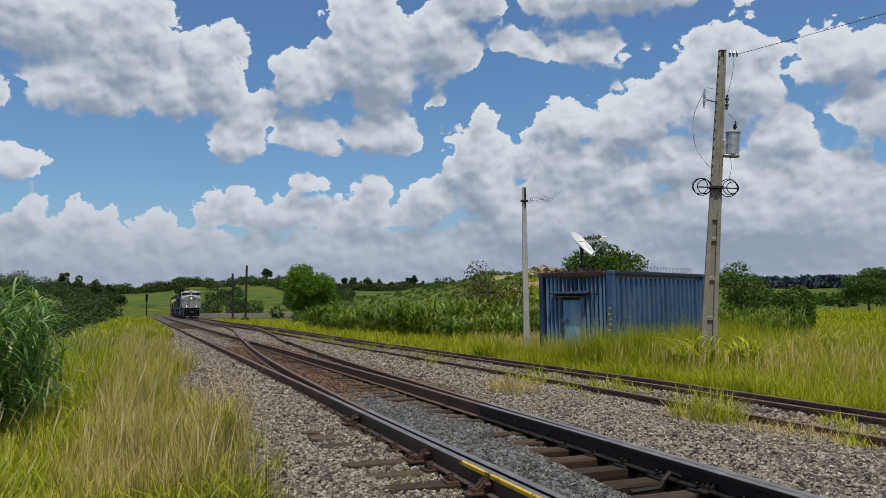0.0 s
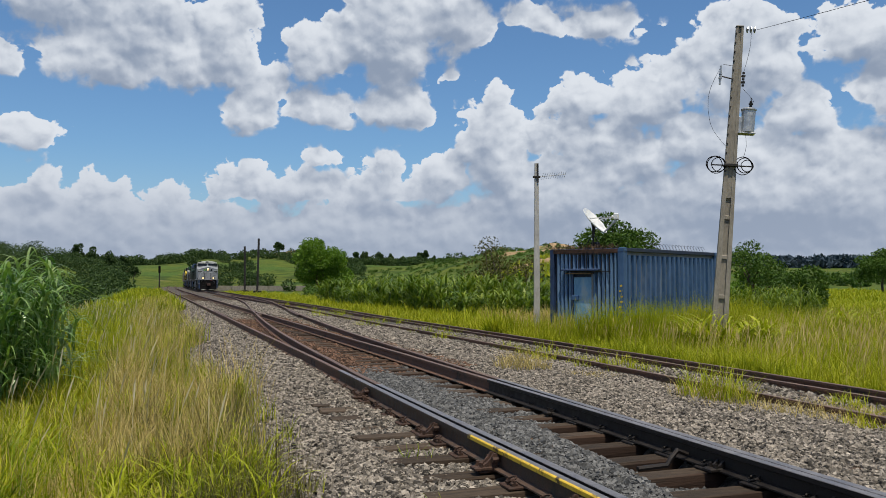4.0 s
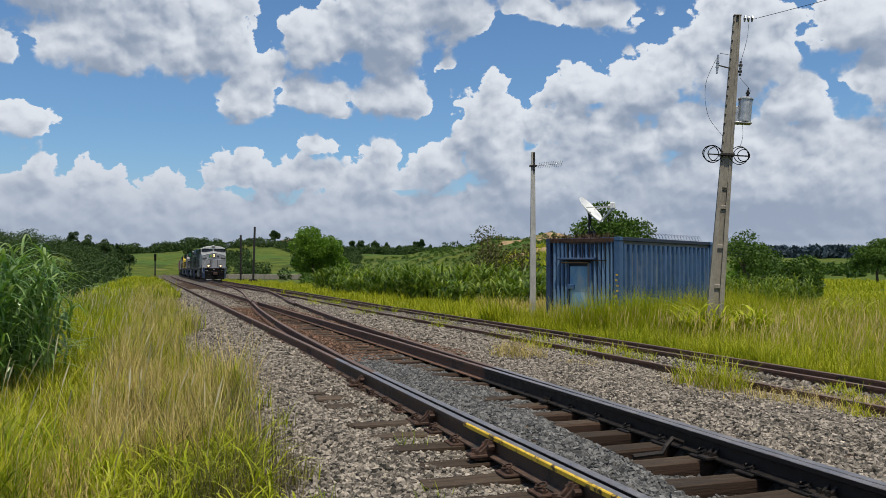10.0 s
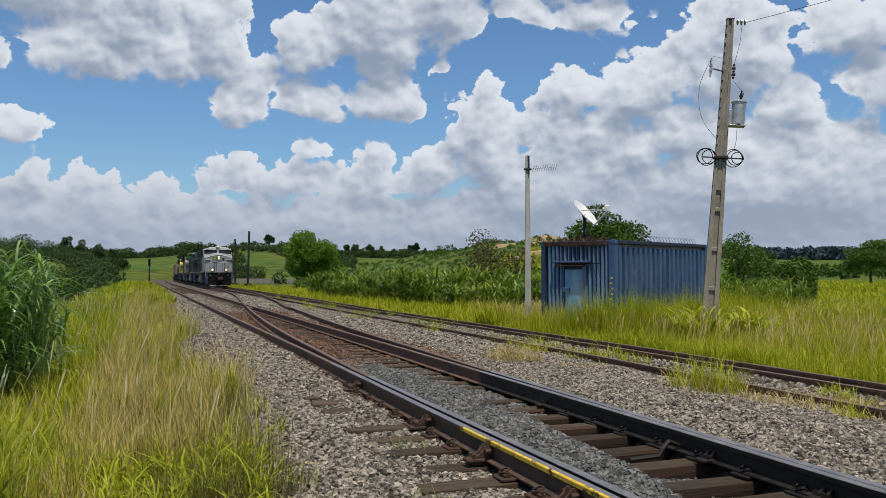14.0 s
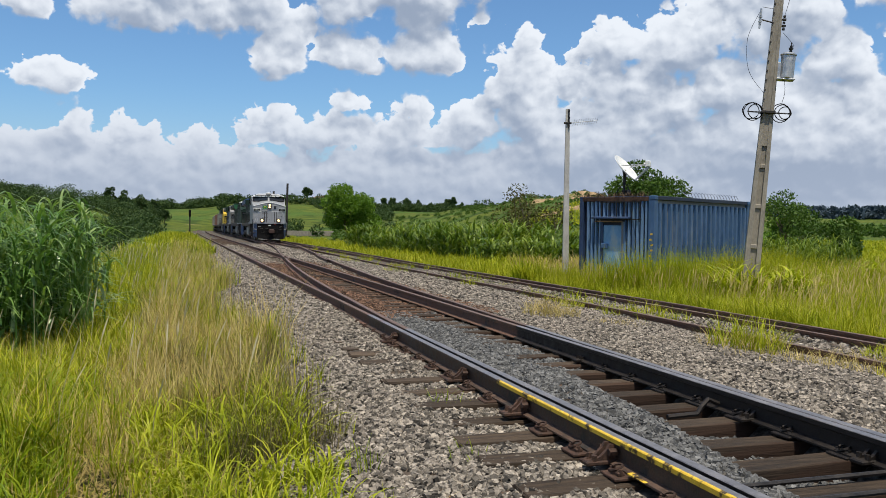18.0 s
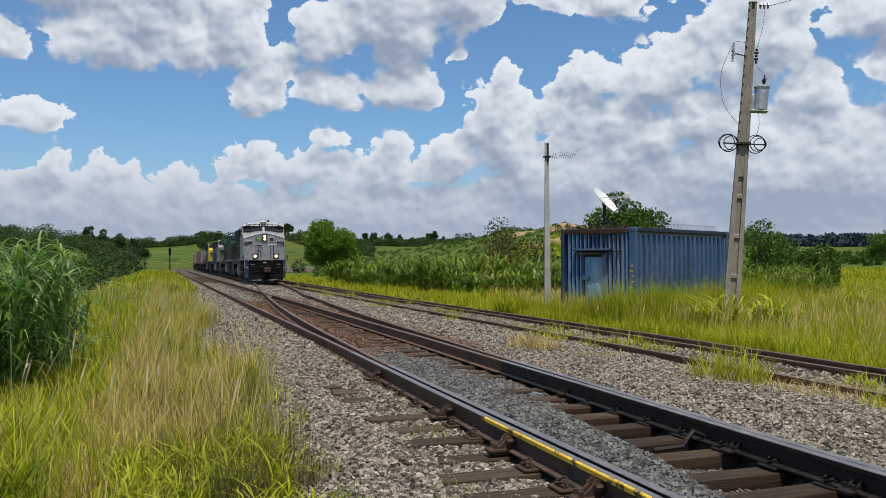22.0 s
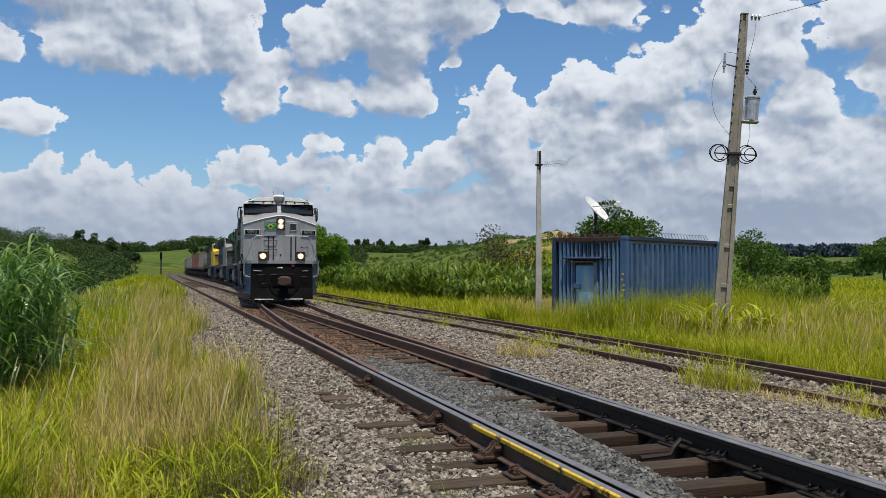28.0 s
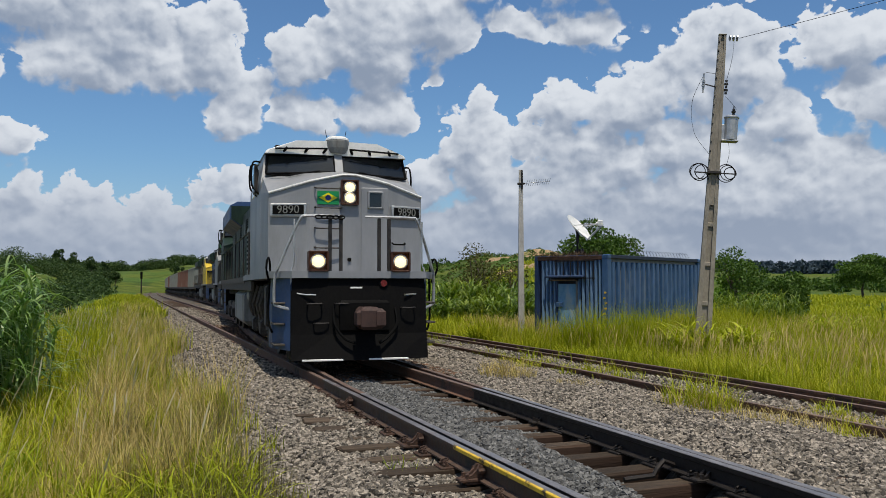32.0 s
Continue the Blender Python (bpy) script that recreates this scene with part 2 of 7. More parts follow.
# ---- materials ----
def surface(name, dark, light, scale=6.0, rough=0.7, metal=0.0, bump=0.3, spot=None, spots=0.55, spot_scale=1.2, fine=6.0,
            random_tint=0.0, streak=None, coat=0.0, island=0.0, gloss=0.5):
    """A worn surface: two colours in grain at two scales, stains of a third, relief, and an uneven gloss."""
    m = bpy.data.materials.new(name)
    m.use_nodes = True
    q = Nodes(m.node_tree)
    b = m.node_tree.nodes["Principled BSDF"]
    at = q.add("ShaderNodeTexCoord").outputs["Object"]
    if streak:
        at = q.vec("MULTIPLY", at, streak)
    coarse = q.noise(at, scale, 5.0, 0.6)
    grain = q.noise(at, scale * fine, 4.0, 0.6)
    both_ = q.math("ADD", q.math("MULTIPLY", coarse, 0.6), q.math("MULTIPLY", grain, 0.4))
    col = q.mix(q.smooth(both_, 0.32, 0.68), dark, light)
    if spot:
        col = q.mix(q.smooth(q.noise(at, spot_scale, 6.0, 0.65), spots, spots + 0.12), col, spot)
    if random_tint:
        r = q.add("ShaderNodeObjectInfo").outputs["Random"]
        col = q.mix(1.0, col, q.mix(r, (1 - random_tint,) * 3, (1 + random_tint,) * 3), "MULTIPLY")
    if island:
        r = q.add("ShaderNodeNewGeometry").outputs["Random Per Island"]
        col = q.mix(1.0, col, q.mix(r, (1 - island,) * 3, (1 + island, 1 + island * 0.92, 1 + island * 0.82)), "MULTIPLY")
    q.link(col, b.inputs["Base Color"])
    q.link(q.smooth(coarse, 0.3, 0.7, max(rough - 0.12, 0.03), min(rough + 0.12, 1)), b.inputs["Roughness"])
    b.inputs["Metallic"].default_value = metal
    b.inputs["Coat Weight"].default_value = coat
    b.inputs["Specular IOR Level"].default_value = gloss
    if bump:
        n = q.add("ShaderNodeBump")
        n.inputs["Strength"].default_value = bump
        n.inputs["Distance"].default_value = 0.01
        q.link(both_, n.inputs["Height"])
        q.link(n.outputs[0], b.inputs["Normal"])
    return m


def foliage(name, shades, rough=0.5, through_=0.35, gloss=0.12):
    """Leaves: the colour varies from blade to blade, and some light passes."""
    m = bpy.data.materials.new(name)
    m.use_nodes = True
    q = Nodes(m.node_tree)
    b = m.node_tree.nodes["Principled BSDF"]
    geo = q.add("ShaderNodeNewGeometry")
    ramp = q.add("ShaderNodeValToRGB")
    els = ramp.color_ramp.elements
    for i, c in enumerate(shades):
        e = els[i] if i < 2 else els.new(1.0)
        e.color = (*c, 1)
    for i, e in enumerate(els):
        e.position = i / (len(shades) - 1)
    for i, c in enumerate(shades):
        els[i].color = (*c, 1)
    patch = q.noise(q.add("ShaderNodeTexCoord").outputs["Object"], 0.35, 3.0, 0.6)
    tuft = q.noise(q.add("ShaderNodeTexCoord").outputs["Object"], 2.6, 2.0, 0.6)
    mixed = q.math("ADD", q.math("MULTIPLY", geo.outputs["Random Per Island"], 0.46), q.math("MULTIPLY", q.smooth(patch, 0.3, 0.7), 0.27))
    mixed = q.math("MULTIPLY_ADD", q.smooth(tuft, 0.32, 0.68), 0.27, mixed)
    q.link(mixed, ramp.inputs[0])
    q.link(ramp.outputs[0], b.inputs["Base Color"])
    b.inputs["Roughness"].default_value = rough
    b.inputs["Specular IOR Level"].default_value = gloss
    t = q.add("ShaderNodeBsdfTranslucent")
    q.link(q.mix(1.0, ramp.outputs[0], (1.15, 1.2, 0.6), "MULTIPLY"), t.inputs[0])
    mix = q.add("ShaderNodeMixShader")
    mix.inputs[0].default_value = through_
    q.link(b.outputs[0], mix.inputs[1])
    q.link(t.outputs[0], mix.inputs[2])
    q.link(mix.outputs[0], m.node_tree.nodes["Material Output"].inputs[0])
    return m


def glow(name, colour, strength):
    m = bpy.data.materials.new(name)
    m.use_nodes = True
    b = m.node_tree.nodes["Principled BSDF"]
    b.inputs["Base Color"].default_value = (*colour, 1)
    b.inputs["Emission Color"].default_value = (*colour, 1)
    b.inputs["Emission Strength"].default_value = strength
    return m


def ground_material():
    """Turf, drier and barer in patches, with a worn pale strip and red earth."""
    m = bpy.data.materials.new("turf")
    m.use_nodes = True
    q = Nodes(m.node_tree)
    b = m.node_tree.nodes["Principled BSDF"]
    at = q.add("ShaderNodeNewGeometry").outputs["Position"]
    big = q.noise(at, 0.018, 5.0, 0.6)
    mid = q.noise(at, 0.16, 6.0, 0.65)
    tiny = q.noise(at, 2.4, 5.0, 0.7)
    col = q.mix(q.smooth(mid, 0.35, 0.65), (0.040, 0.070, 0.010), (0.105, 0.125, 0.018))
    col = q.mix(q.smooth(big, 0.46, 0.62), col, (0.050, 0.10, 0.020))
    col = q.mix(q.math("MULTIPLY", q.smooth(tiny, 0.45, 0.75), 0.55), col, (0.16, 0.16, 0.045))
    col = q.mix(q.math("MULTIPLY", q.smooth(q.noise(at, 0.05, 6.0, 0.7), 0.60, 0.70), 0.8), col, (0.27, 0.20, 0.11))
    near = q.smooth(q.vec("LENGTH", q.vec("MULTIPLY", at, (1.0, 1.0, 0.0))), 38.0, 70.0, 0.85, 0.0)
    col = q.mix(near, col, q.mix(q.smooth(tiny, 0.35, 0.7), (0.022, 0.018, 0.010), (0.075, 0.060, 0.030)))       # dark soil and thatch under the tall grass, darkened further as shade between blades
    scrub = q.math("MULTIPLY", q.smooth(q.noise(at, 0.075, 7.0, 0.72), 0.50, 0.62), 0.75)
    col = q.mix(scrub, col, (0.022, 0.042, 0.010))
    q.link(col, b.inputs["Base Color"])
    b.inputs["Roughness"].default_value = 0.95
    b.inputs["Specular IOR Level"].default_value = 0.08
    n = q.add("ShaderNodeBump")
    n.inputs["Strength"].default_value = 0.9
    n.inputs["Distance"].default_value = 0.25
    q.link(q.math("ADD", q.math("MULTIPLY", mid, 1.2), q.math("MULTIPLY", tiny, 0.5)), n.inputs["Height"])
    q.link(n.outputs[0], b.inputs["Normal"])
    return m


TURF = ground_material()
STONE = surface("ballast_stone", (0.085, 0.077, 0.067), (0.268, 0.244, 0.214), 9, 0.9, bump=0.4, island=0.85, gloss=0.2)
STONE_RUSTY = surface("rust_stained_stone", (0.06, 0.036, 0.025), (0.19, 0.115, 0.08), 7, 0.9, bump=0.4, island=0.6, gloss=0.2)
STONE_DARK = surface("inner_ballast_stone", (0.06, 0.062, 0.064), (0.155, 0.158, 0.16), 9, 0.85, bump=0.4, island=0.55, gloss=0.2)
# bed colour kept dark to paint the shade in gaps between stones
BED = surface("ballast_bed", (0.018, 0.017, 0.016), (0.15, 0.135, 0.118), 16, 0.95, bump=1.0, fine=2.4, gloss=0.1, spot=(0.10, 0.060, 0.038), spots=0.52, spot_scale=0.35)
RUST = surface("rusty_rail_side", (0.062, 0.032, 0.021), (0.165, 0.084, 0.053), 12, 0.8, 0.0, 0.4, spot=(0.045, 0.032, 0.026), spots=0.55, spot_scale=2.0)
RUST_OILED = surface("oily_rusty_rail_side", (0.032, 0.020, 0.014), (0.090, 0.052, 0.035), 12, 0.7, 0.0, 0.4, spot=(0.022, 0.018, 0.016), spots=0.54, spot_scale=2.0)
GREASY = surface("greasy_rail_side", (0.008, 0.007, 0.007), (0.022, 0.016, 0.013), 10, 0.6, 0.3, 0.3)
RAILTOP = surface("polished_rail_head", (0.10, 0.095, 0.10), (0.22, 0.215, 0.225), 4, 0.45, 0.35, 0.05, spot=(0.09, 0.05, 0.035), spots=0.58, streak=(1, 1, 1))
RAILTOP_RUST = surface("dull_rail_head", (0.070, 0.044, 0.034), (0.16, 0.105, 0.082), 8, 0.7, 0.1, 0.2)
SLEEPER = surface("weathered_sleeper", (0.016, 0.012, 0.009), (0.092, 0.067, 0.047), 5, 0.9, 0, 0.9, spot=(0.045, 0.027, 0.019), spots=0.5, streak=(0.25, 3.0, 3.0), random_tint=0.4, gloss=0.2)
PLATE = surface("rusty_fastening", (0.025, 0.015, 0.011), (0.095, 0.05, 0.034), 20, 0.8, 0.3, 0.4, random_tint=0.25)
YELLOW = surface("yellow_mark", (0.55, 0.34, 0.02), (0.75, 0.52, 0.05), 14, 0.6, 0, 0.2, spot=(0.06, 0.04, 0.02), spots=0.50, spot_scale=9)
CONCRETE = surface("pole_concrete", (0.17, 0.152, 0.125), (0.30, 0.272, 0.23), 5, 0.9, 0, 0.3, spot=(0.20, 0.17, 0.13), spots=0.6, streak=(1, 1, 0.4))
CONCRETE_PALE = surface("pale_concrete", (0.30, 0.29, 0.27), (0.46, 0.45, 0.42), 5, 0.9, 0, 0.2, streak=(1, 1, 0.4))
BLUE = surface("faded_blue_paint", (0.024, 0.066, 0.150), (0.058, 0.125, 0.25), 2.2, 0.5, 0, 0.2, spot=(0.10, 0.15, 0.23), spots=0.58, spot_scale=1.4, streak=(1, 1, 0.25))
BLUE_GREY = surface("dirty_grey_blue_sheet", (0.105, 0.118, 0.132), (0.175, 0.183, 0.192), 2.2, 0.6, 0, 0.2, spot=(0.075, 0.095, 0.125), spots=0.55, streak=(1, 1, 0.3))
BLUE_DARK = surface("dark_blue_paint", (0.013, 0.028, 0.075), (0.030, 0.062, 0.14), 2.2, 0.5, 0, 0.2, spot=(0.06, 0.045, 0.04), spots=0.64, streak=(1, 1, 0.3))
# near-black blue; on the hut walls it paints the shade between ribs
BLUE_NIGHT = surface("near_black_blue_paint", (0.006, 0.010, 0.024), (0.016, 0.028, 0.06), 2.2, 0.6, 0, 0.2, spot=(0.03, 0.035, 0.045), spots=0.62, streak=(1, 1, 0.3))
BLUE_PALE = surface("chalky_blue_paint", (0.085, 0.165, 0.30), (0.15, 0.25, 0.40), 2.2, 0.55, 0, 0.2, spot=(0.05, 0.10, 0.20), spots=0.58, streak=(1, 1, 0.25))
DOOR_BLUE = surface("light_blue_door_paint", (0.10, 0.25, 0.43), (0.19, 0.36, 0.53), 2.5, 0.55, 0, 0.2, spot=(0.30, 0.38, 0.44), spots=0.58, streak=(1, 1, 0.5))
DARK_STEEL = surface("dark_steel", (0.012, 0.011, 0.011), (0.045, 0.04, 0.038), 8, 0.6, 0.4, 0.2)
WHITE = surface("white_paint", (0.62, 0.63, 0.62), (0.80, 0.80, 0.79), 3, 0.4, 0, 0.1, spot=(0.5, 0.48, 0.44), spots=0.66)
GALV = surface("galvanised_steel", (0.33, 0.34, 0.35), (0.52, 0.53, 0.54), 6, 0.45, 0.7, 0.1)
SILVER = surface("silver_grey_paint", (0.205, 0.214, 0.232), (0.262, 0.271, 0.290), 1.3, 0.5, 0.05, 0.06, spot=(0.21, 0.215, 0.225), spots=0.56, spot_scale=1.1, streak=(1, 1, 0.3))
SILVER_DULL = surface("dirty_grey_paint", (0.16, 0.165, 0.165), (0.28, 0.285, 0.28), 2.4, 0.6, 0, 0.15, spot=(0.12, 0.11, 0.095), spots=0.52, streak=(1, 1, 0.3))
LOCO_GREEN = surface("dark_green_paint", (0.007, 0.018, 0.013), (0.016, 0.036, 0.026), 2.0, 0.55, 0, 0.15, gloss=0.25, spot=(0.035, 0.037, 0.032), spots=0.55, streak=(1, 1, 0.3))
LOCO_GREEN_BRIGHT = surface("green_stripe_paint", (0.01, 0.075, 0.03), (0.02, 0.11, 0.045), 2.0, 0.5, 0, 0.1)
LOCO_BLUE = surface("deep_blue_paint", (0.012, 0.038, 0.12), (0.025, 0.070, 0.19), 3.0, 0.5, 0, 0.1, spot=(0.03, 0.028, 0.03), spots=0.6)
LOCO_YELLOW = surface("yellow_cab_paint", (0.50, 0.34, 0.02), (0.66, 0.47, 0.05), 2.5, 0.5, 0, 0.1, spot=(0.26, 0.19, 0.06), spots=0.58)
TAN = surface("rusty_tan_paint", (0.17, 0.10, 0.055), (0.31, 0.20, 0.11), 2.5, 0.75, 0, 0.2, spot=(0.11, 0.065, 0.045), spots=0.52)
BLACK = surface("sooty_black", (0.002, 0.002, 0.0025), (0.006, 0.006, 0.006), 5, 0.75, 0, 0.2, spot=(0.014, 0.012, 0.011), spots=0.62, gloss=0.08)
UNDER = surface("underframe_grime", (0.025, 0.022, 0.019), (0.10, 0.086, 0.072), 4, 0.85, 0, 0.3)
RED_WAGON = surface("oxide_red_wagon_paint", (0.095, 0.044, 0.032), (0.17, 0.082, 0.060), 1.6, 0.75, 0, 0.2, spot=(0.18, 0.15, 0.13), spots=0.58, streak=(1, 1, 0.2))
GREY_WAGON = surface("grey_wagon_paint", (0.115, 0.130, 0.120), (0.21, 0.23, 0.212), 1.6, 0.75, 0, 0.2, spot=(0.16, 0.10, 0.07), spots=0.58, streak=(1, 1, 0.2))
COUPLER = surface("rusty_brown_coupler", (0.03, 0.016, 0.014), (0.075, 0.042, 0.036), 9, 0.8, 0.2, 0.3)
BARK = surface("bark", (0.035, 0.027, 0.02), (0.12, 0.095, 0.07), 7, 0.95, 0, 0.8, streak=(2, 2, 0.4))
LAMP_LIT = glow("lit_lamp", (1.0, 0.74, 0.36), 1.9)
REFLECTOR = surface("lamp_housing_inside", (0.035, 0.012, 0.007), (0.075, 0.028, 0.015), 9, 0.4, 0.3, 0.1)
FLAG_GREEN = surface("flag_green", (0.0, 0.20, 0.06), (0.0, 0.26, 0.08), 20, 0.5, 0, 0)
FLAG_YELLOW = surface("flag_yellow", (0.75, 0.62, 0.0), (0.85, 0.72, 0.01), 20, 0.5, 0, 0)
FLAG_BLUE = surface("flag_blue", (0.01, 0.02, 0.14), (0.012, 0.03, 0.2), 20, 0.5, 0, 0)
PALE_TEXT = surface("pale_figures", (0.13, 0.135, 0.125), (0.19, 0.195, 0.18), 20, 0.6, 0, 0)
RED_LENS = surface("unlit_red_lens", (0.10, 0.008, 0.008), (0.16, 0.015, 0.012), 20, 0.2, 0, 0)
GLASS = bpy.data.materials.new("cab_glass")
GLASS.use_nodes = True
g_ = GLASS.node_tree.nodes["Principled BSDF"]
g_.inputs["Base Color"].default_value = (0.02, 0.024, 0.028, 1)
g_.inputs["Roughness"].default_value = 0.06
g_.inputs["Transmission Weight"].default_value = 0.35

GRASS = foliage("verge_grass_leaf", ((0.045, 0.080, 0.006), (0.18, 0.225, 0.010), (0.36, 0.375, 0.018), (0.46, 0.43, 0.05)), 0.45, 0.26)
DEAD = foliage("dead_weed_stalk", ((0.05, 0.05, 0.02), (0.12, 0.105, 0.045), (0.26, 0.21, 0.11)), 0.8, 0.15)
DEAD_TWIG = foliage("dry_creeper", ((0.03, 0.022, 0.016), (0.075, 0.05, 0.032), (0.15, 0.10, 0.06)), 0.8, 0.05)
GRASS_LUSH = foliage("lush_broad_leaf", ((0.13, 0.17, 0.010), (0.32, 0.36, 0.018), (0.50, 0.50, 0.05)), 0.4, 0.35)
GRASS_FIELD = foliage("field_grass_leaf", ((0.12, 0.17, 0.008), (0.25, 0.29, 0.012), (0.36, 0.37, 0.022), (0.44, 0.38, 0.07)))
GRASS_GREEN = foliage("fresh_grass_leaf", ((0.07, 0.13, 0.006), (0.17, 0.235, 0.01), (0.29, 0.34, 0.016)))
PLUME = foliage("feathery_seed_head", ((0.32, 0.28, 0.15), (0.46, 0.40, 0.26), (0.60, 0.55, 0.42)), 0.8, 0.3)
DRY = foliage("dry_grass_stalk", ((0.26, 0.19, 0.06), (0.46, 0.36, 0.14), (0.62, 0.51, 0.25)), 0.7, 0.3)
REED = foliage("tall_cane_leaf", ((0.025, 0.070, 0.014), (0.075, 0.165, 0.030), (0.16, 0.27, 0.06), (0.34, 0.42, 0.19)), 0.30, 0.35, 0.45)
MAIZE = foliage("tall_green_leaf", ((0.022, 0.052, 0.008), (0.075, 0.135, 0.016), (0.17, 0.235, 0.03), (0.32, 0.37, 0.07)), 0.38, 0.35, 0.3)
LEAF = foliage("tree_leaf", ((0.026, 0.060, 0.012), (0.06, 0.115, 0.02), (0.11, 0.175, 0.03)), 0.45, 0.25)
LEAF_BRIGHT = foliage("bright_tree_leaf", ((0.05, 0.11, 0.012), (0.10, 0.19, 0.02), (0.17, 0.26, 0.035)), 0.45, 0.3)
LEAF_FAR = foliage("far_wood_leaf", ((0.016, 0.036, 0.014), (0.038, 0.070, 0.022), (0.085, 0.125, 0.032)), 0.6, 0.15)
# distance haze is mixed into this blue leaf colour
LEAF_HAZE = foliage("far_hill_leaf_haze_tint", ((0.030, 0.048, 0.068), (0.042, 0.064, 0.086), (0.055, 0.080, 0.10)), 0.8, 0.1)
LEAF_OLIVE = foliage("scrub_leaf", ((0.05, 0.055, 0.018), (0.085, 0.085, 0.028), (0.12, 0.125, 0.035)), 0.6, 0.25)


# ---- mesh helpers ----
def mesh_from(name, verts, faces, material=None, smooth=False):
    """A mesh from an array of places and an array of faces, all with the same number of corners."""
    me = bpy.data.meshes.new(name)
    verts, faces = np.asarray(verts, np.float32), np.asarray(faces, np.int32)
    nf, nc = faces.shape
    me.vertices.add(len(verts))
    me.vertices.foreach_set("co", verts.ravel())
    me.loops.add(nf * nc)
    me.loops.foreach_set("vertex_index", faces.ravel())
    me.polygons.add(nf)
    me.polygons.foreach_set("loop_start", np.arange(0, nf * nc, nc, dtype=np.int32))
    me.polygons.foreach_set("use_smooth", np.full(nf, smooth))
    me.update(calc_edges=True)
    if material:
        me.materials.append(material)
    return me


def part(name, bm, material, parent=None, label=""):
    """Links a bmesh, or a finished mesh, as one mesh object under a thing."""
    if isinstance(bm, bmesh.types.BMesh):
        me = bpy.data.meshes.new(name)
        bm.to_mesh(me)
        bm.free()
        me.materials.append(material)
    else:
        me = bm
        if material and not me.materials:
            me.materials.append(material)
    ob = new(name, me)
    ob.parent = parent
    return tagged(ob, label)


def thing(name, m, label, category, group="", kind=""):
    ob = new(name)
    ob.empty_display_size = 0.1
    ob.matrix_basis = m
    return tagged(ob, label, category, group, kind)


def box(bm, c, size, bevel=0.0, turn=None):
    """A box, its edges rounded by a bevel where that is given."""
    sx, sy, sz = (v / 2 for v in size)
    b = min(bevel, 0.49 * min(size))
    if b > 0:
        vs = []
        for z, i in ((-sz, b), (-sz + b, 0), (sz - b, 0), (sz, b)):
            ring = []
            for x, y in ((sx, sy), (-sx, sy), (-sx, -sy), (sx, -sy)):
                gx, gy = math.copysign(1, x), math.copysign(1, y)
                ring.append((x - gx * i, y - gy * i, z))
            vs.append(ring)
        rows = vs
    else:
        rows = [[(x, y, z) for x, y in ((sx, sy), (-sx, sy), (-sx, -sy), (sx, -sy))] for z in (-sz, sz)]
    made = []
    for ring in rows:
        made.append([bm.verts.new((turn @ Vector(p) if turn else Vector(p)) + Vector(c)) for p in ring])
    for a, b2 in zip(made, made[1:]):
        for i in range(4):
            bm.faces.new((a[i], a[(i + 1) % 4], b2[(i + 1) % 4], b2[i]))
    bm.faces.new(made[0][::-1])
    bm.faces.new(made[-1])
    return bm


def tube(bm, points, r, sides=6, r_end=None, cap=True):
    """A round bar along points; it tapers to r_end."""
    pts = [Vector(p) for p in points]
    rings = []
    up = Vector((0.31, 0.2, 0.93))
    for i, p in enumerate(pts):
        d = (pts[min(i + 1, len(pts) - 1)] - pts[max(i - 1, 0)]).normalized()
        x = d.cross(up if abs(d.dot(up.normalized())) < 0.95 else Vector((1, 0, 0))).normalized()
        y = d.cross(x)
        rr = r if r_end is None else r + (r_end - r) * i / (len(pts) - 1)
        rings.append([bm.verts.new(p + (x * math.cos(a) + y * math.sin(a)) * rr) for a in [2 * math.pi * j / sides for j in range(sides)]])
    for a, b in zip(rings, rings[1:]):
        for j in range(sides):
            bm.faces.new((a[j], a[(j + 1) % sides], b[(j + 1) % sides], b[j]))
    if cap:
        bm.faces.new(rings[0][::-1])
        bm.faces.new(rings[-1])
    return bm


def prism(bm, outline, y0, y1, axis="y"):
    """An outline of (a, b) drawn out along an axis: y gives (a, y, b), x gives (x, a, b), z gives (a, b, z)."""
    def at(a, b, c):
        return {"y": (a, c, b), "x": (c, a, b), "z": (a, b, c)}[axis]
    lo = [bm.verts.new(at(a, b, y0)) for a, b in outline]
    hi = [bm.verts.new(at(a, b, y1)) for a, b in outline]
    n = len(outline)
    for i in range(n):
        bm.faces.new((lo[i], lo[(i + 1) % n], hi[(i + 1) % n], hi[i]))
    bm.faces.new(lo[::-1])
    bm.faces.new(hi)
    bmesh.ops.recalc_face_normals(bm, faces=bm.faces)
    return bm


def loft(bm, rings):
    """Closed rings of equal count, joined in turn and capped."""
    made = [[bm.verts.new(p) for p in r] for r in rings]
    n = len(rings[0])
    for a, b in zip(made, made[1:]):
        for i in range(n):
            bm.faces.new((a[i], a[(i + 1) % n], b[(i + 1) % n], b[i]))
    bm.faces.new(made[0][::-1])
    bm.faces.new(made[-1])
    bmesh.ops.recalc_face_normals(bm, faces=bm.faces)
    return bm


def circle(n, r, z=0.0, cx=0.0, cy=0.0):
    return [(cx + r * math.cos(2 * math.pi * i / n), cy + r * math.sin(2 * math.pi * i / n), z) for i in range(n)]


# ---- the plan: along the line (s, metres) and across it (lat, to the right) ----
LINE0, ALONG, ACROSS = np.array((2.836, 0.0)), np.array((-0.3416, 0.9398)), np.array((0.9398, 0.3416))
GAUGE = 0.835                        # half the distance between rail-head centres


def grade(s):
    return -0.0045 * np.clip(np.asarray(s, float) - 15, 0, 285)


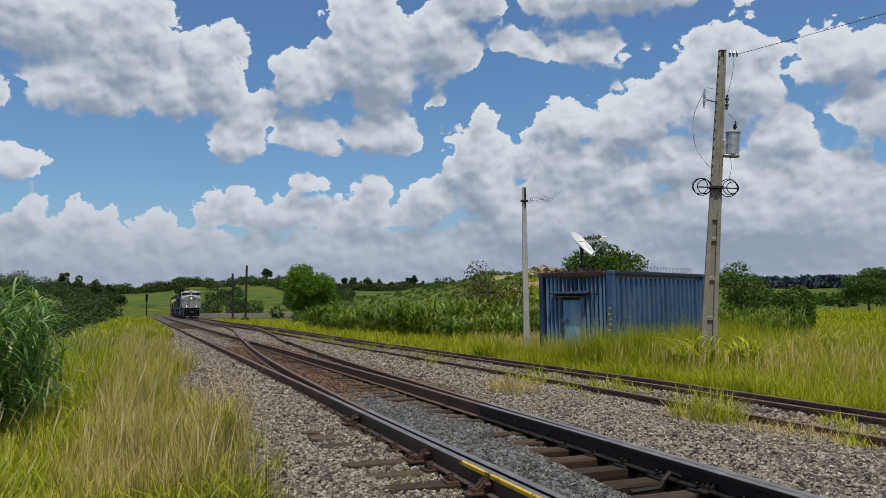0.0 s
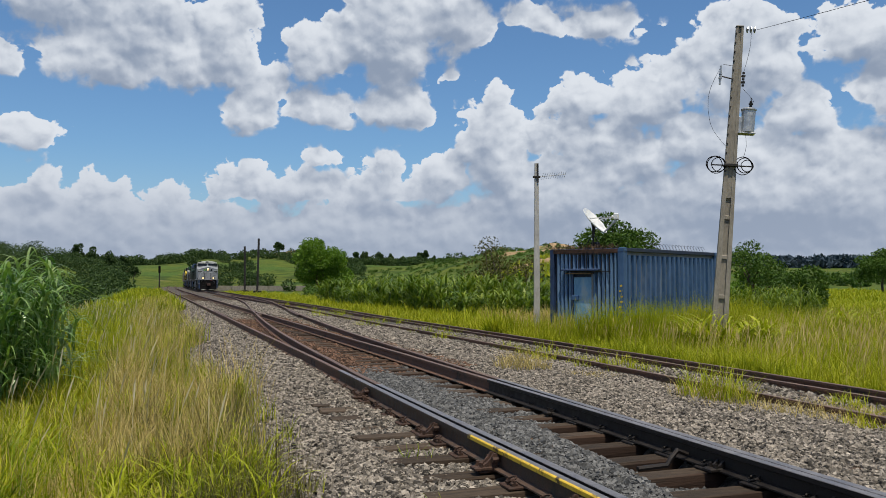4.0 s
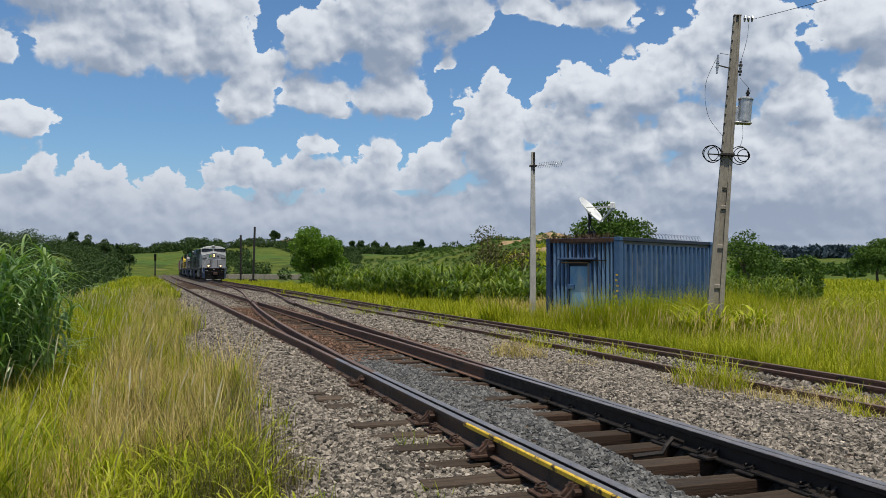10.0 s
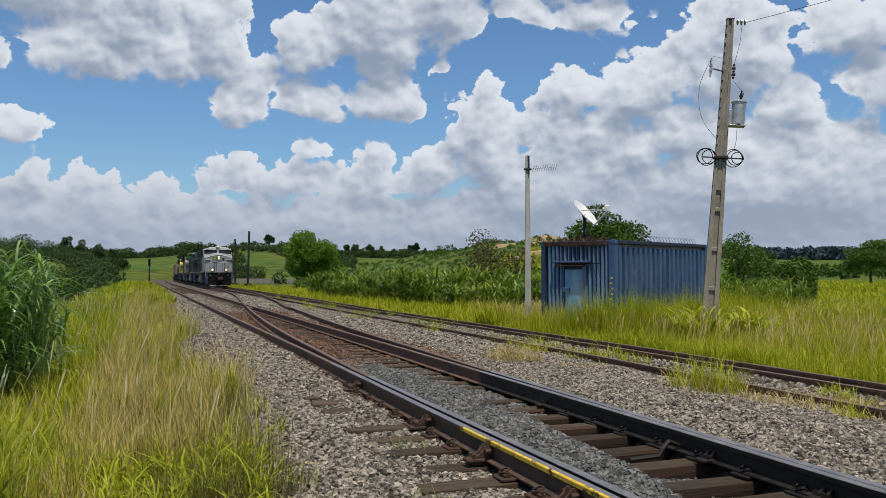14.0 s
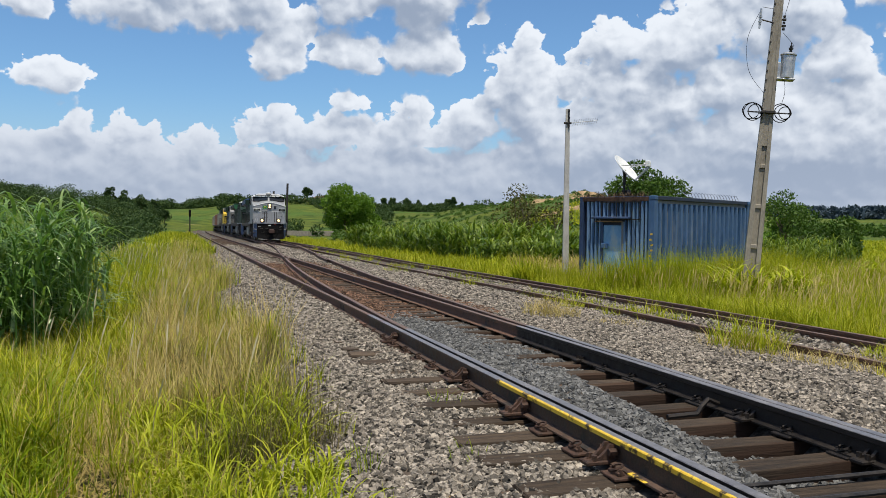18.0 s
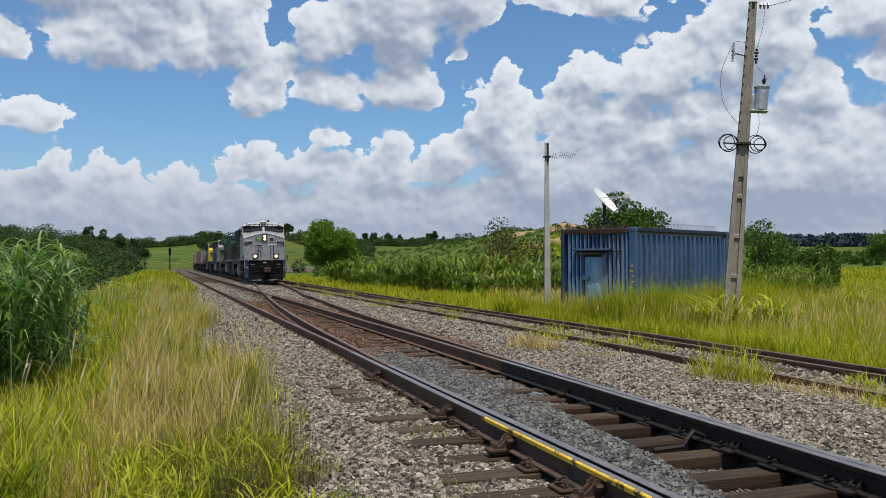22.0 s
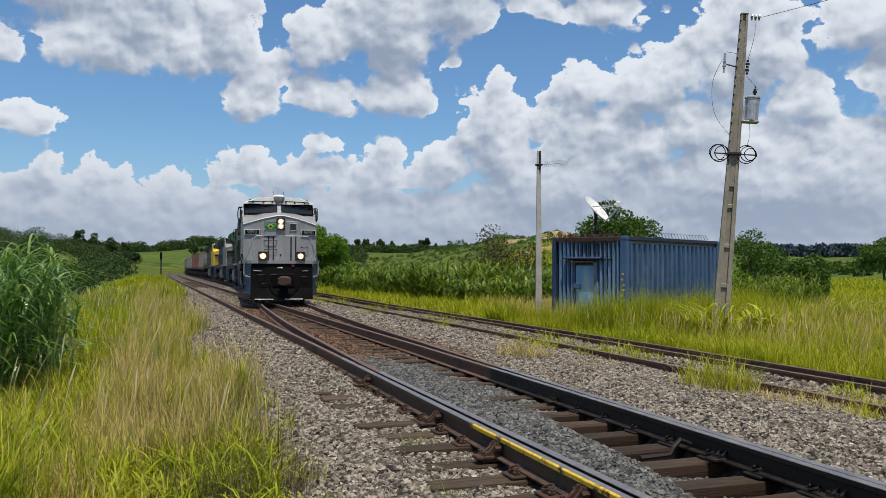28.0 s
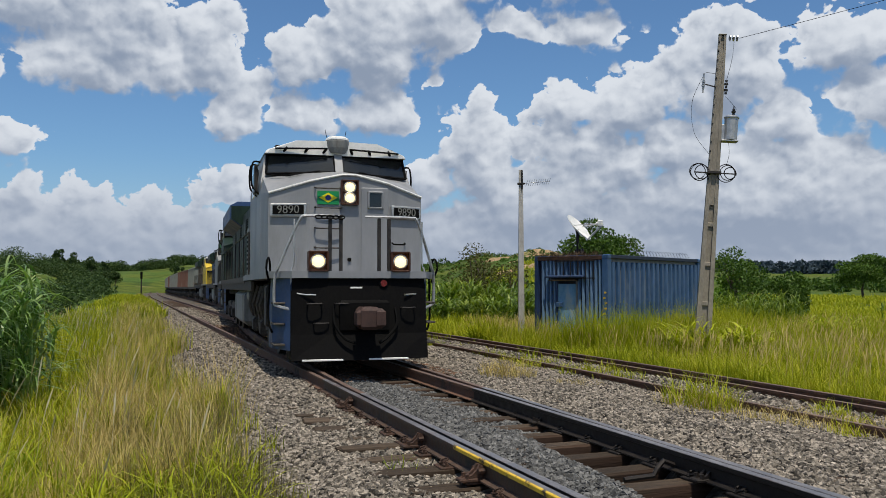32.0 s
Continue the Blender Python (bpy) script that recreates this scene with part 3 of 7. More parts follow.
def at(s, lat, z=0.0):
    p = LINE0 + ALONG * s + ACROSS * (lat + 0.00013 * max(0.0, s - 105) ** 2)     # beyond the turnout the line bends away
    return Vector((p[0], p[1], z + float(grade(s))))


def plan(x, y):
    """Along and across, for places in the world."""
    dx, dy = x - LINE0[0], y - LINE0[1]
    return dx * ALONG[0] + dy * ALONG[1], dx * ACROSS[0] + dy * ACROSS[1]


SIDING_S = (-20, 5, 9, 14, 20, 25, 30, 34, 42, 47.5, 55, 67, 84, 100, 130, 400)
SIDING_L = (0.835, 0.84, 0.87, 0.97, 1.19, 1.47, 1.81, 2.13, 2.81, 3.29, 3.88, 4.5, 4.95, 5.05, 5.05, 5.05)


def easy(s, xs, ys):
    """A smooth curve through the stations."""
    w = np.array((-3.0, -1.5, 0.0, 1.5, 3.0))
    return float(np.mean(np.interp(s + w, xs, ys)))


def siding(s):
    return easy(s, SIDING_S, SIDING_L)


def loop_line(s):
    return easy(s, (-20, 40, 50, 58, 66, 74, 82, 400), (5.72, 5.72, 5.66, 5.5, 5.28, 5.08, 5.0, 5.0))


def loop_height(s):
    return -0.15 * (1 - min(1, max(0, (s - 35) / 40)))


# ---- the lie of the land ----
HILL_AZ = (-180, -60, -32, -28, -24, -20, -17, -13, -10, -7, -4, 0, 3, 6, 9, 14, 20, 26, 35, 60, 180)
HILL_EL = (0.8, 1.0, 1.25, 1.2, 0.9, 0.75, 0.95, 1.3, 1.4, 0.8, 0.65, 1.0, 1.5, 1.85, 1.85, 1.2, 0.6, 0.55, 0.6, 0.7, 0.8)
HILL_R = (600, 400, 330, 330, 330, 380, 480, 520, 520, 500, 420, 300, 240, 200, 200, 300, 900, 1000, 1000, 800, 600)


def step(a, b, x):
    q = np.clip((x - a) / (b - a), 0, 1)
    return q * q * (3 - 2 * q)


def land(x, y):
    """Height of the ground."""
    x, y = np.asarray(x, float), np.asarray(y, float)
    s, lat = plan(x, y)
    r = np.hypot(x, y)
    az_ = np.degrees(np.arctan2(x, y))
    el_ = np.interp(az_, HILL_AZ, HILL_EL)
    far = np.interp(az_, HILL_AZ, HILL_R)
    hill = (np.tan(np.radians(el_)) * far + 2.5) * step(0.30, 1.0, r / far)
    hill = hill * (1 + 0.06 * np.sin(az_ * 1.7 + r * 0.011))
    corridor = (1 - step(8, 40, np.abs(lat - 3))) * (1 - step(300, 440, s)) * (s > 0)
    hill = hill * (1 - corridor)
    valley = -6.5 * step(4.4, 24, -lat) * (1 - step(0.35, 0.8, r / far))
    bank = 0.14 * step(1.9, 3.2, -lat) * (1 - step(4.5, 8, -lat))
    rough = 0.05 * np.sin(x * 0.9 + 1.3) * np.sin(y * 0.7) + 0.25 * np.sin(x * 0.07) * np.sin(y * 0.055 + 1) * step(30, 80, r)
    return -0.46 + grade(s) * (1 - step(0.4, 0.9, r / far)) + hill + valley + bank + rough * step(3, 12, np.abs(lat - 2.8) - 4)


def ground():
    rings = np.concatenate(([0.0], np.geomspace(1.5, 4500, 150)))
    n = 240
    a = np.linspace(0, 2 * np.pi, n, endpoint=False)
    x, y = rings[1:, None] * np.sin(a), rings[1:, None] * np.cos(a)
    v = np.stack((x, y, land(x, y)), -1).reshape(-1, 3)
    i, j = np.meshgrid(np.arange(len(rings) - 2), np.arange(n), indexing="ij")
    f = np.stack((i * n + j, (i + 1) * n + j, (i + 1) * n + (j + 1) % n, i * n + (j + 1) % n), -1).reshape(-1, 4)[:, ::-1]
    centre = np.array([[0, 0, float(land(0, 0))]])
    v = np.concatenate((v, centre))
    c = len(v) - 1
    cap_ = np.stack((np.full(n, c), np.full(n, c), (np.arange(n) + 1) % n, np.arange(n)), -1)
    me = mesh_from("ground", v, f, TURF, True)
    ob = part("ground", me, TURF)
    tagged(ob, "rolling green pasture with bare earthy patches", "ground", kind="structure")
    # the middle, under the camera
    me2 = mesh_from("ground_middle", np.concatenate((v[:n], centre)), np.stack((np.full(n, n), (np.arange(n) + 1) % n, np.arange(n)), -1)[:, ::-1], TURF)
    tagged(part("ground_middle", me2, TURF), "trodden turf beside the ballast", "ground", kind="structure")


ground()


def bed_height(s, lat):
    """Top of the crushed stone."""
    s, lat = np.asarray(s, float), np.asarray(lat, float)
    z = np.interp(lat, (-2.4, -1.7, -1.0, -0.4, 0.1, 0.5, 0.85, 1.25, 1.7, 1.95, 3.2, 4.2, 4.9, 5.8, 6.6, 7.6, 8.4),
                  (-0.50, -0.36, -0.235, -0.205, -0.215, -0.19, -0.18, -0.225, -0.235, -0.15, -0.17, -0.22, -0.27, -0.28, -0.29, -0.42, -0.52))
    z = z + 0.055 * step(10.5, 13.5, s) * (lat < -0.06) * step(-1.6, -0.9, lat) - 0.05 * step(12.5, 15, s) * 0.4 * step(0.1, 0.4, lat) * (1 - step(1.3, 1.6, lat))
    z = z - 0.09 * step(0.62, 0.82, lat - 0.15 * (s - 5.0)) * (1 - step(1.60, 1.66, lat)) * (1 - step(8.5, 10.0, s)) - 0.025 * step(-0.75, -0.6, lat) * (1 - step(-0.1, -0.05, lat)) * (1 - step(7.5, 9.0, s))
    return z + 0.018 * np.sin(s * 2.1 + lat * 3) * np.sin(lat * 4.7 - s) + grade(s)


def ballast_bed():
    s = np.concatenate((np.arange(-12, 40, 0.4), np.arange(40, 130, 2.0), np.arange(130, 420, 8.0)))
    lat = np.concatenate((np.arange(-2.4, 8.5, 0.10),))
    S, L = np.meshgrid(s, lat, indexing="ij")
    p = LINE0 + S[..., None] * ALONG + L[..., None] * ACROSS
    v = np.concatenate((p, bed_height(S, L)[..., None]), -1).reshape(-1, 3)
    n = len(lat)
    i, j = np.meshgrid(np.arange(len(s) - 1), np.arange(n - 1), indexing="ij")
    f = np.stack((i * n + j, i * n + j + 1, (i + 1) * n + j + 1, (i + 1) * n + j), -1).reshape(-1, 4)
    ob = part("ballast_bed", mesh_from("ballast_bed", v, f[:, ::-1], BED, True), BED)
    tagged(ob, "bed of grey crushed stone under the tracks", "ballast", kind="structure")


ballast_bed()


# ---- rails and sleepers ----
HEAD = ((-0.036, -0.004), (-0.030, 0.0), (0.030, 0.0), (0.036, -0.004))
SIDE = ((0.036, -0.004), (0.035, -0.038), (0.010, -0.050), (0.009, -0.140), (0.068, -0.158), (0.068, -0.170),
        (-0.068, -0.170), (-0.068, -0.158), (-0.009, -0.140), (-0.010, -0.050), (-0.035, -0.038), (-0.036, -0.004))


def sweep(name, profile, stations, lateral, height, material, closed=False):
    """A section drawn along the line."""
    pr = np.array(profile)
    rows = []
    for s in stations:
        base = at(s, lateral(s) if callable(lateral) else lateral, height(s) if callable(height) else height)
        rows.append(np.stack((base.x + pr[:, 0] * ACROSS[0], base.y + pr[:, 0] * ACROSS[1], base.z + pr[:, 1]), -1))
    v = np.concatenate(rows)
    n = len(pr)
    m = n if closed else n - 1
    i, j = np.meshgrid(np.arange(len(rows) - 1), np.arange(m), indexing="ij")
    f = np.stack((i * n + j, i * n + (j + 1) % n, (i + 1) * n + (j + 1) % n, (i + 1) * n + j), -1).reshape(-1, 4)
    return mesh_from(name, v, f, material)


def rail(parent, lateral, s0, s1, top, side, height=0.0, label=""):
    st = np.concatenate((np.arange(s0, min(s1, 100), 0.7), np.arange(max(s0, 100), s1, 6.0), [s1]))
    ob = part("rail", sweep("rail", SIDE, st, lateral, height, side), side, parent, label)
    part("rail_head", sweep("rail_head", HEAD, st, lateral, height, top), top, ob)
    # ends are closed by a plate of the section's outline
    return ob


main_track = thing("main_track", Matrix(), "straight broad-gauge track with greasy dark rails on timber sleepers", "railway track", "tracks in the ballast", "structure")
siding_track = thing("diverging_track", Matrix(), "track that leaves the straight line through a turnout", "railway track", "tracks in the ballast", "structure")
loop_track = thing("side_track", Matrix(), "rusty weed-grown side track", "railway track", "tracks in the ballast", "structure")

rail(main_track, 0.0, -10, 13, RAILTOP, RUST_OILED, label="worn running rail with rusty foot")
rail(main_track, 0.0, 13, 420, RAILTOP_RUST, RUST)
rail(main_track, lambda s: min(1.645, siding(s) + GAUGE + 0.03 - 0.085), -6, 11.3, RAILTOP, GREASY, label="black closure rail against the stock rail")
rail(main_track, lambda s: min(1.645, siding(s) + GAUGE + 0.03 - 0.085), 11.3, 14.5, RAILTOP_RUST, RUST, label="rusty closure rail against the stock rail")
rail(main_track, 1.645, 14.5, 35.5, RAILTOP_RUST, RUST, label="closure rail leading to the crossing")
rail(main_track, 2 * GAUGE, 36.4, 420, RAILTOP_RUST, RUST)
rail(siding_track, lambda s: siding(s) + GAUGE + 0.03, -10, 11.3, RAILTOP, GREASY, label="black greased stock rail")
rail(siding_track, lambda s: siding(s) + GAUGE + 0.03 * (s < 30), 11.3, 420, RAILTOP_RUST, RUST)
rail(siding_track, lambda s: max(siding(s) - GAUGE + 0.02, 0.115), 4.2, 11.3, RAILTOP, GREASY, label="greasy closure rail")
rail(siding_track, lambda s: max(siding(s) - GAUGE + 0.02, 0.115), 11.3, 35.2, RAILTOP_RUST, RUST)
rail(siding_track, lambda s: siding(s) - GAUGE, 35.9, 420, RAILTOP_RUST, RUST)
# guard rails at the crossing
rail(main_track, 0.11, 33, 39, RAILTOP_RUST, RUST, label="short guard rail")
rail(siding_track, lambda s: siding(s) + GAUGE - 0.11, 33, 39, RAILTOP_RUST, RUST, label="short guard rail")
for sign in (-1, 1):
    rail(loop_track, lambda s, g=sign: loop_line(s) + g * GAUGE, -6, 80, RAILTOP_RUST, RUST, loop_height)
rail(loop_track, lambda s: loop_line(s) + GAUGE - 0.34, -6, 62, RAILTOP_RUST, RUST, lambda s: loop_height(s) - 0.03, "inner guard rail")

# crossing nose where the two inner rails meet
nose = bmesh.new()
box(nose, (0, 0, -0.02), (0.13, 1.1, 0.045), 0.012)
box(nose, (0, 0, -0.10), (0.20, 1.4, 0.12), 0.02)
frog = part("crossing_nose", nose, RAILTOP_RUST, siding_track, "worn cast crossing nose")
frog.matrix_basis = Matrix.Translation(at(35.7, 1.63)) @ pose(0, 0, 0, 0, 0, 18)

LINE_YAW = math.degrees(math.atan2(-ALONG[0], ALONG[1]))
rng = random.Random(7)


def sleeper_mesh(length):
    bm = bmesh.new()
    box(bm, (0, 0, 0), (length, 0.23, 0.16), 0.014)
    for v in bm.verts:
        v.co += Vector((rng.uniform(-0.02, 0.02), rng.uniform(-0.008, 0.008), rng.uniform(-0.006, 0.006)))
    me = bpy.data.meshes.new("sleeper")
    bm.to_mesh(me)
    bm.free()
    me.materials.append(SLEEPER)
    return me


SLEEPERS = {n: [sleeper_mesh(n) for _ in range(4)] for n in (2.8, 3.2, 3.7, 4.3, 4.9)}


def lay(parent, s, lat, length, z=-0.272):
    ob = new("sleeper", rng.choice(SLEEPERS[length]))
    ob.parent = parent
    ob.matrix_basis = Matrix.Translation(at(s, lat, z + rng.uniform(-0.008, 0.008))) @ pose(0, 0, 0, rng.uniform(-1, 1), rng.uniform(-0.5, 0.5), LINE_YAW + rng.uniform(-1.6, 1.6))


def plate_mesh():
    bm = bmesh.new()
    box(bm, (0, 0, 0.0), (0.36, 0.19, 0.022), 0.006)
    for x in (-0.12, 0.12):
        box(bm, (x, 0, 0.022), (0.05, 0.12, 0.03), 0.008)
        tube(bm, [(x, 0.05, 0.012), (x, 0.05, 0.045)], 0.018, 6)
        tube(bm, [(x, -0.05, 0.012), (x, -0.05, 0.05)], 0.014, 6)
    me = bpy.data.meshes.new("baseplate")
    bm.to_mesh(me)
    bm.free()
    me.materials.append(PLATE)
    return me


def clip_mesh():
    """A bent spring clip that holds the foot of the rail."""
    bm = bmesh.new()
    pts = [(0.034 * math.cos(a), 0.036 * math.sin(a), 0.025 + 0.028 * math.sin(a * 0.5)) for a in np.linspace(-0.4, 5.2, 10)]
    tube(bm, pts, 0.009, 5)
    me = bpy.data.meshes.new("spring_clip")
    bm.to_mesh(me)
    bm.free()
    me.materials.append(PLATE)
    return me


PLATE_ME, CLIP_ME = plate_mesh(), clip_mesh()
PLATE_BLACK, CLIP_BLACK = PLATE_ME.copy(), CLIP_ME.copy()
for me_ in (PLATE_BLACK, CLIP_BLACK):
    me_.materials[0] = GREASY


def fasten(parent, s, lat, clip_side, black=False):
    ob = new("baseplate", PLATE_BLACK if black else PLATE_ME)
    ob.parent = parent
    ob.matrix_basis = Matrix.Translation(at(s, lat, -0.181)) @ pose(0, 0, 0, 0, 0, LINE_YAW + rng.uniform(-1, 1))
    for side_ in clip_side:
        c = new("spring_clip", CLIP_BLACK if black else CLIP_ME)
        c.parent = ob
        c.matrix_basis = Matrix.Translation((side_ * 0.115, 0.0, 0.012)) @ pose(0, 0, 0, 0, 0, 0 if side_ > 0 else 180)


s = -4.0
while s < 96:
    c = siding(s)
    if s < 46:
        need = c + GAUGE + 0.95 - (-0.95)
        ln = min(n for n in SLEEPERS if n >= min(need - 0.3, 4.9))
        lay(main_track, s, -0.78 + ln / 2, ln)
        if c > 2.6:
            lay(siding_track, s + 0.08, c + 0.1, 2.8)
    else:
        lay(main_track, s, GAUGE, 2.8)
        lay(siding_track, s + 0.2, c, 2.8)
    if s < 30:
        fasten(main_track, s, 0.0, (-1,))
        fasten(main_track, s, c + GAUGE + 0.03, (-1, 1), s < 11.3)
    if 14 < s < 30:
        fasten(siding_track, s, c - GAUGE, (1,))
    s += 0.56
for s in np.arange(-4, 62, 0.62):
    lay(loop_track, float(s), loop_line(s), 2.8, -0.41 + loop_height(s) + 0.15)


def brace_mesh():
    """A bracket that props the outside of a rail: foot, curved web and two bolt heads."""
    bm = bmesh.new()
    box(bm, (-0.11, 0, -0.155), (0.22, 0.11, 0.03), 0.008)
    prism(bm, [(-0.19, -0.14), (-0.02, -0.14), (-0.02, -0.045), (-0.055, -0.04), (-0.075, -0.075), (-0.12, -0.115)], -0.045, -0.02)
    prism(bm, [(-0.19, -0.14), (-0.02, -0.14), (-0.02, -0.045), (-0.055, -0.04), (-0.075, -0.075), (-0.12, -0.115)], 0.02, 0.045)
    for y in (-0.06, 0.06):
        tube(bm, [(-0.075, y, -0.085), (-0.02, y, -0.085)], 0.024, 6)
        tube(bm, [(-0.16, y * 0.6, -0.15), (-0.16, y * 0.6, -0.105)], 0.018, 6)
    me = bpy.data.meshes.new("rail_brace")
    bm.to_mesh(me)
    bm.free()
    me.materials.append(PLATE)
    return me


BRACE = brace_mesh()
BRACE_BLACK = BRACE.copy()
BRACE_BLACK.materials[0] = GREASY
for s, lat, turn in ((4.55, 0.0, 0), (5.75, 0.0, 0), (7.15, 0.0, 0), (8.6, 0.0, 0), (11.3, 0.0, 0)):
    ob = part("rail_brace", BRACE, PLATE, main_track)
    ob.matrix_basis = Matrix.Translation(at(s, lat - 0.01)) @ pose(0, 0, 0, 0, 0, LINE_YAW + turn)
for s in (4.5, 5.3, 6.5, 9.4):
    ob = part("rail_brace", BRACE_BLACK, GREASY, siding_track)
    ob.matrix_basis = Matrix.Translation(at(s, siding(s) + GAUGE + 0.02)) @ pose(0, 0, 0, 0, 0, LINE_YAW)

# bolted joint bars and bolts on the black stock rail
bar = bmesh.new()
box(bar, (0, 0, 0), (0.02, 1.15, 0.075), 0.006)
BAR_ME = bpy.data.meshes.new("joint_bar")
bar.to_mesh(BAR_ME)
bar.free()
BAR_ME.materials.append(GREASY)
bolt = bmesh.new()
tube(bolt, [(0, 0, 0), (-0.03, 0, 0)], 0.019, 6)
tube(bolt, [(-0.03, 0, 0), (-0.045, 0, 0)], 0.011, 6)
BOLT_ME = bpy.data.meshes.new("bolt")
bolt.to_mesh(BOLT_ME)
bolt.free()
BOLT_ME.materials.append(GREASY)
for s in (6.1, 9.6):
    ob = part("joint_bar", BAR_ME, None, siding_track)
    lat = siding(s) + GAUGE + 0.03
    ob.matrix_basis = Matrix.Translation(at(s, lat - 0.022, -0.094)) @ pose(0, 0, 0, 0, 0, LINE_YAW)
    for y in (-0.45, -0.27, -0.09, 0.09, 0.27, 0.45):
        part("bolt", BOLT_ME, None, ob).matrix_basis = Matrix.Translation((-0.01, y, 0))
for i in range(9):
    s = 4.6 + i * 0.62
    ob = part("bolt", BOLT_ME, None, siding_track)
    ob.matrix_basis = Matrix.Translation(at(s, siding(s) + GAUGE + 0.02, -0.10)) @ pose(0, 0, 0, 0, 0, LINE_YAW)

# yellow paint along the head of the near rail
st = np.arange(3.0, 8.0, 0.25)
part("paint_stripe", sweep("paint_stripe", ((-0.0385, -0.036), (-0.0395, -0.008), (-0.034, -0.001), (-0.026, 0.0025)), st, 0.0, 0.0, YELLOW), YELLOW, main_track, "chipped yellow paint mark")

# dabs of the same paint on the foot of the rail
for s in (4.62, 5.35):
    dab = bmesh.new()
    box(dab, (-0.055, 0, -0.157), (0.05, 0.16, 0.006), 0.002)
    box(dab, (-0.075, 0.05, -0.150), (0.04, 0.07, 0.02), 0.006)
    part("paint_dab", dab, YELLOW, main_track, "dab of yellow paint").matrix_basis = Matrix.Translation(at(s, 0.0)) @ pose(0, 0, 0, 0, 0, LINE_YAW)

# switch rods across the track near the points
for s in (4.75, 5.05):
    rod = bmesh.new()
    tube(rod, [at(s, 0.12, -0.15), at(s, 1.55, -0.15)], 0.016, 6)
    part("switch_rod", rod, DARK_STEEL, siding_track, "greasy steel switch rod")
lever = bmesh.new()
p = at(6.9, 1.6, -0.12)
side3, fwd3 = Vector((*ACROSS, 0)), Vector((*ALONG, 0))
tube(lever, [p, p + side3 * -0.10 + Vector((0, 0, 0.04)), p - side3 * 0.16 + Vector((0, 0, -0.02)), p - side3 * 0.20 - Vector((0, 0, 0.075)), p - side3 * 0.48 - Vector((0, 0, 0.085))], 0.022, 6)
part("point_bracket", lever, GREASY, siding_track, "bent black point bracket")


# ---- crushed stone ----
def stones(name, count, s0, s1, l0, l1, size, material, seed, label, keep=None):
    """Angular stones, each a dented block, tumbled onto the bed."""
    r = np.random.default_rng(seed)
    S, L = r.uniform(s0, s1, count), r.uniform(l0, l1, count)
    ok = np.ones(count, bool)
    for rail_lat in (0 * S, 0 * S + 2 * GAUGE):
        ok &= np.abs(L - rail_lat) > 0.10
    if keep is not None:
        ok &= keep(S, L, r)
    S, L = S[ok], L[ok]
    n = len(S)
    base = np.array([[-1, -1, -1], [1, -1, -1], [1, 1, -1], [-1, 1, -1], [-0.8, -0.8, 1], [0.9, -0.7, 1], [0.7, 0.8, 1], [-0.9, 0.7, 1]], float)
    f0 = np.array([[0, 3, 2, 1], [4, 5, 6, 7], [0, 1, 5, 4], [1, 2, 6, 5], [2, 3, 7, 6], [3, 0, 4, 7]])
    v = base[None] * r.uniform(0.6, 1.0, (n, 8, 3))
    sc = size * r.uniform(0.55, 1.15, n) ** 1.0
    v *= sc[:, None, None] * np.stack((r.uniform(0.7, 1.1, n), r.uniform(0.55, 0.9, n), r.uniform(0.45, 0.85, n)), -1)[:, None]
    a, b, c = r.uniform(0, 6.28, n), r.normal(0, 0.7, n), r.normal(0, 0.7, n)
    ca, sa, cb, sb, cc, sc_ = np.cos(a), np.sin(a), np.cos(b), np.sin(b), np.cos(c), np.sin(c)
    rx = np.stack((np.ones(n), 0 * b, 0 * b, 0 * b, cb, -sb, 0 * b, sb, cb), -1).reshape(n, 3, 3)
    ry = np.stack((cc, 0 * c, sc_, 0 * c, np.ones(n), 0 * c, -sc_, 0 * c, cc), -1).reshape(n, 3, 3)
    rz = np.stack((ca, -sa, 0 * a, sa, ca, 0 * a, 0 * a, 0 * a, np.ones(n)), -1).reshape(n, 3, 3)
    v = np.einsum("nij,nkj->nki", rz @ ry @ rx, v)
    p = LINE0 + S[:, None] * ALONG + L[:, None] * ACROSS
    z = bed_height(S, L) + sc * r.uniform(0.0, 0.45, n)
    v += np.concatenate((p, z[:, None]), -1)[:, None]
    f = (np.arange(n)[:, None, None] * 8 + f0[None]).reshape(-1, 4)
    ob = part(name, mesh_from(name, v.reshape(-1, 3), f, material), material)
    return tagged(ob, label, "ballast", kind="stuff")


def off_sleepers(S, L, r):
    """Fewer stones over the bare ends of the sleepers and beside the black rail."""
    phase = np.abs(((S + 4.0) / 0.56) % 1.0 - 0.5)           # 0.5 on a sleeper
    deep = (L > 0.72 + 0.15 * (S - 5)) & (L < 1.64) & (S < 9.0)
    bare = ((L > -0.62) & (L < -0.08) & (S < 10.5)) | ((L > 0.66 + 0.12 * (S - 4)) & (L < 1.64) & (S < 11))
    return ~(bare & (phase > 0.28) & (r.uniform(0, 1, len(S)) < np.where(L < 0, 0.74, 0.9))) & ~(deep & (r.uniform(0, 1, len(S)) < 0.45))


stones("shoulder_ballast", 42000, 3.0, 15, -2.2, 0.0, 0.028, STONE, 1, "loose grey crushed stone on the track shoulder", off_sleepers)
stones("inner_ballast", 21000, 3.5, 15, 0.06, 1.62, 0.030, STONE_DARK, 2, "dark crushed stone between the rails", off_sleepers)
stones("far_side_ballast", 54000, 3.5, 17, 1.75, 5.2, 0.029, STONE, 3, "loose grey crushed stone between the tracks")
stones("distant_ballast", 18000, 15, 34, -1.9, 0.0, 0.040, STONE, 4, "loose crushed stone farther along the line", off_sleepers)
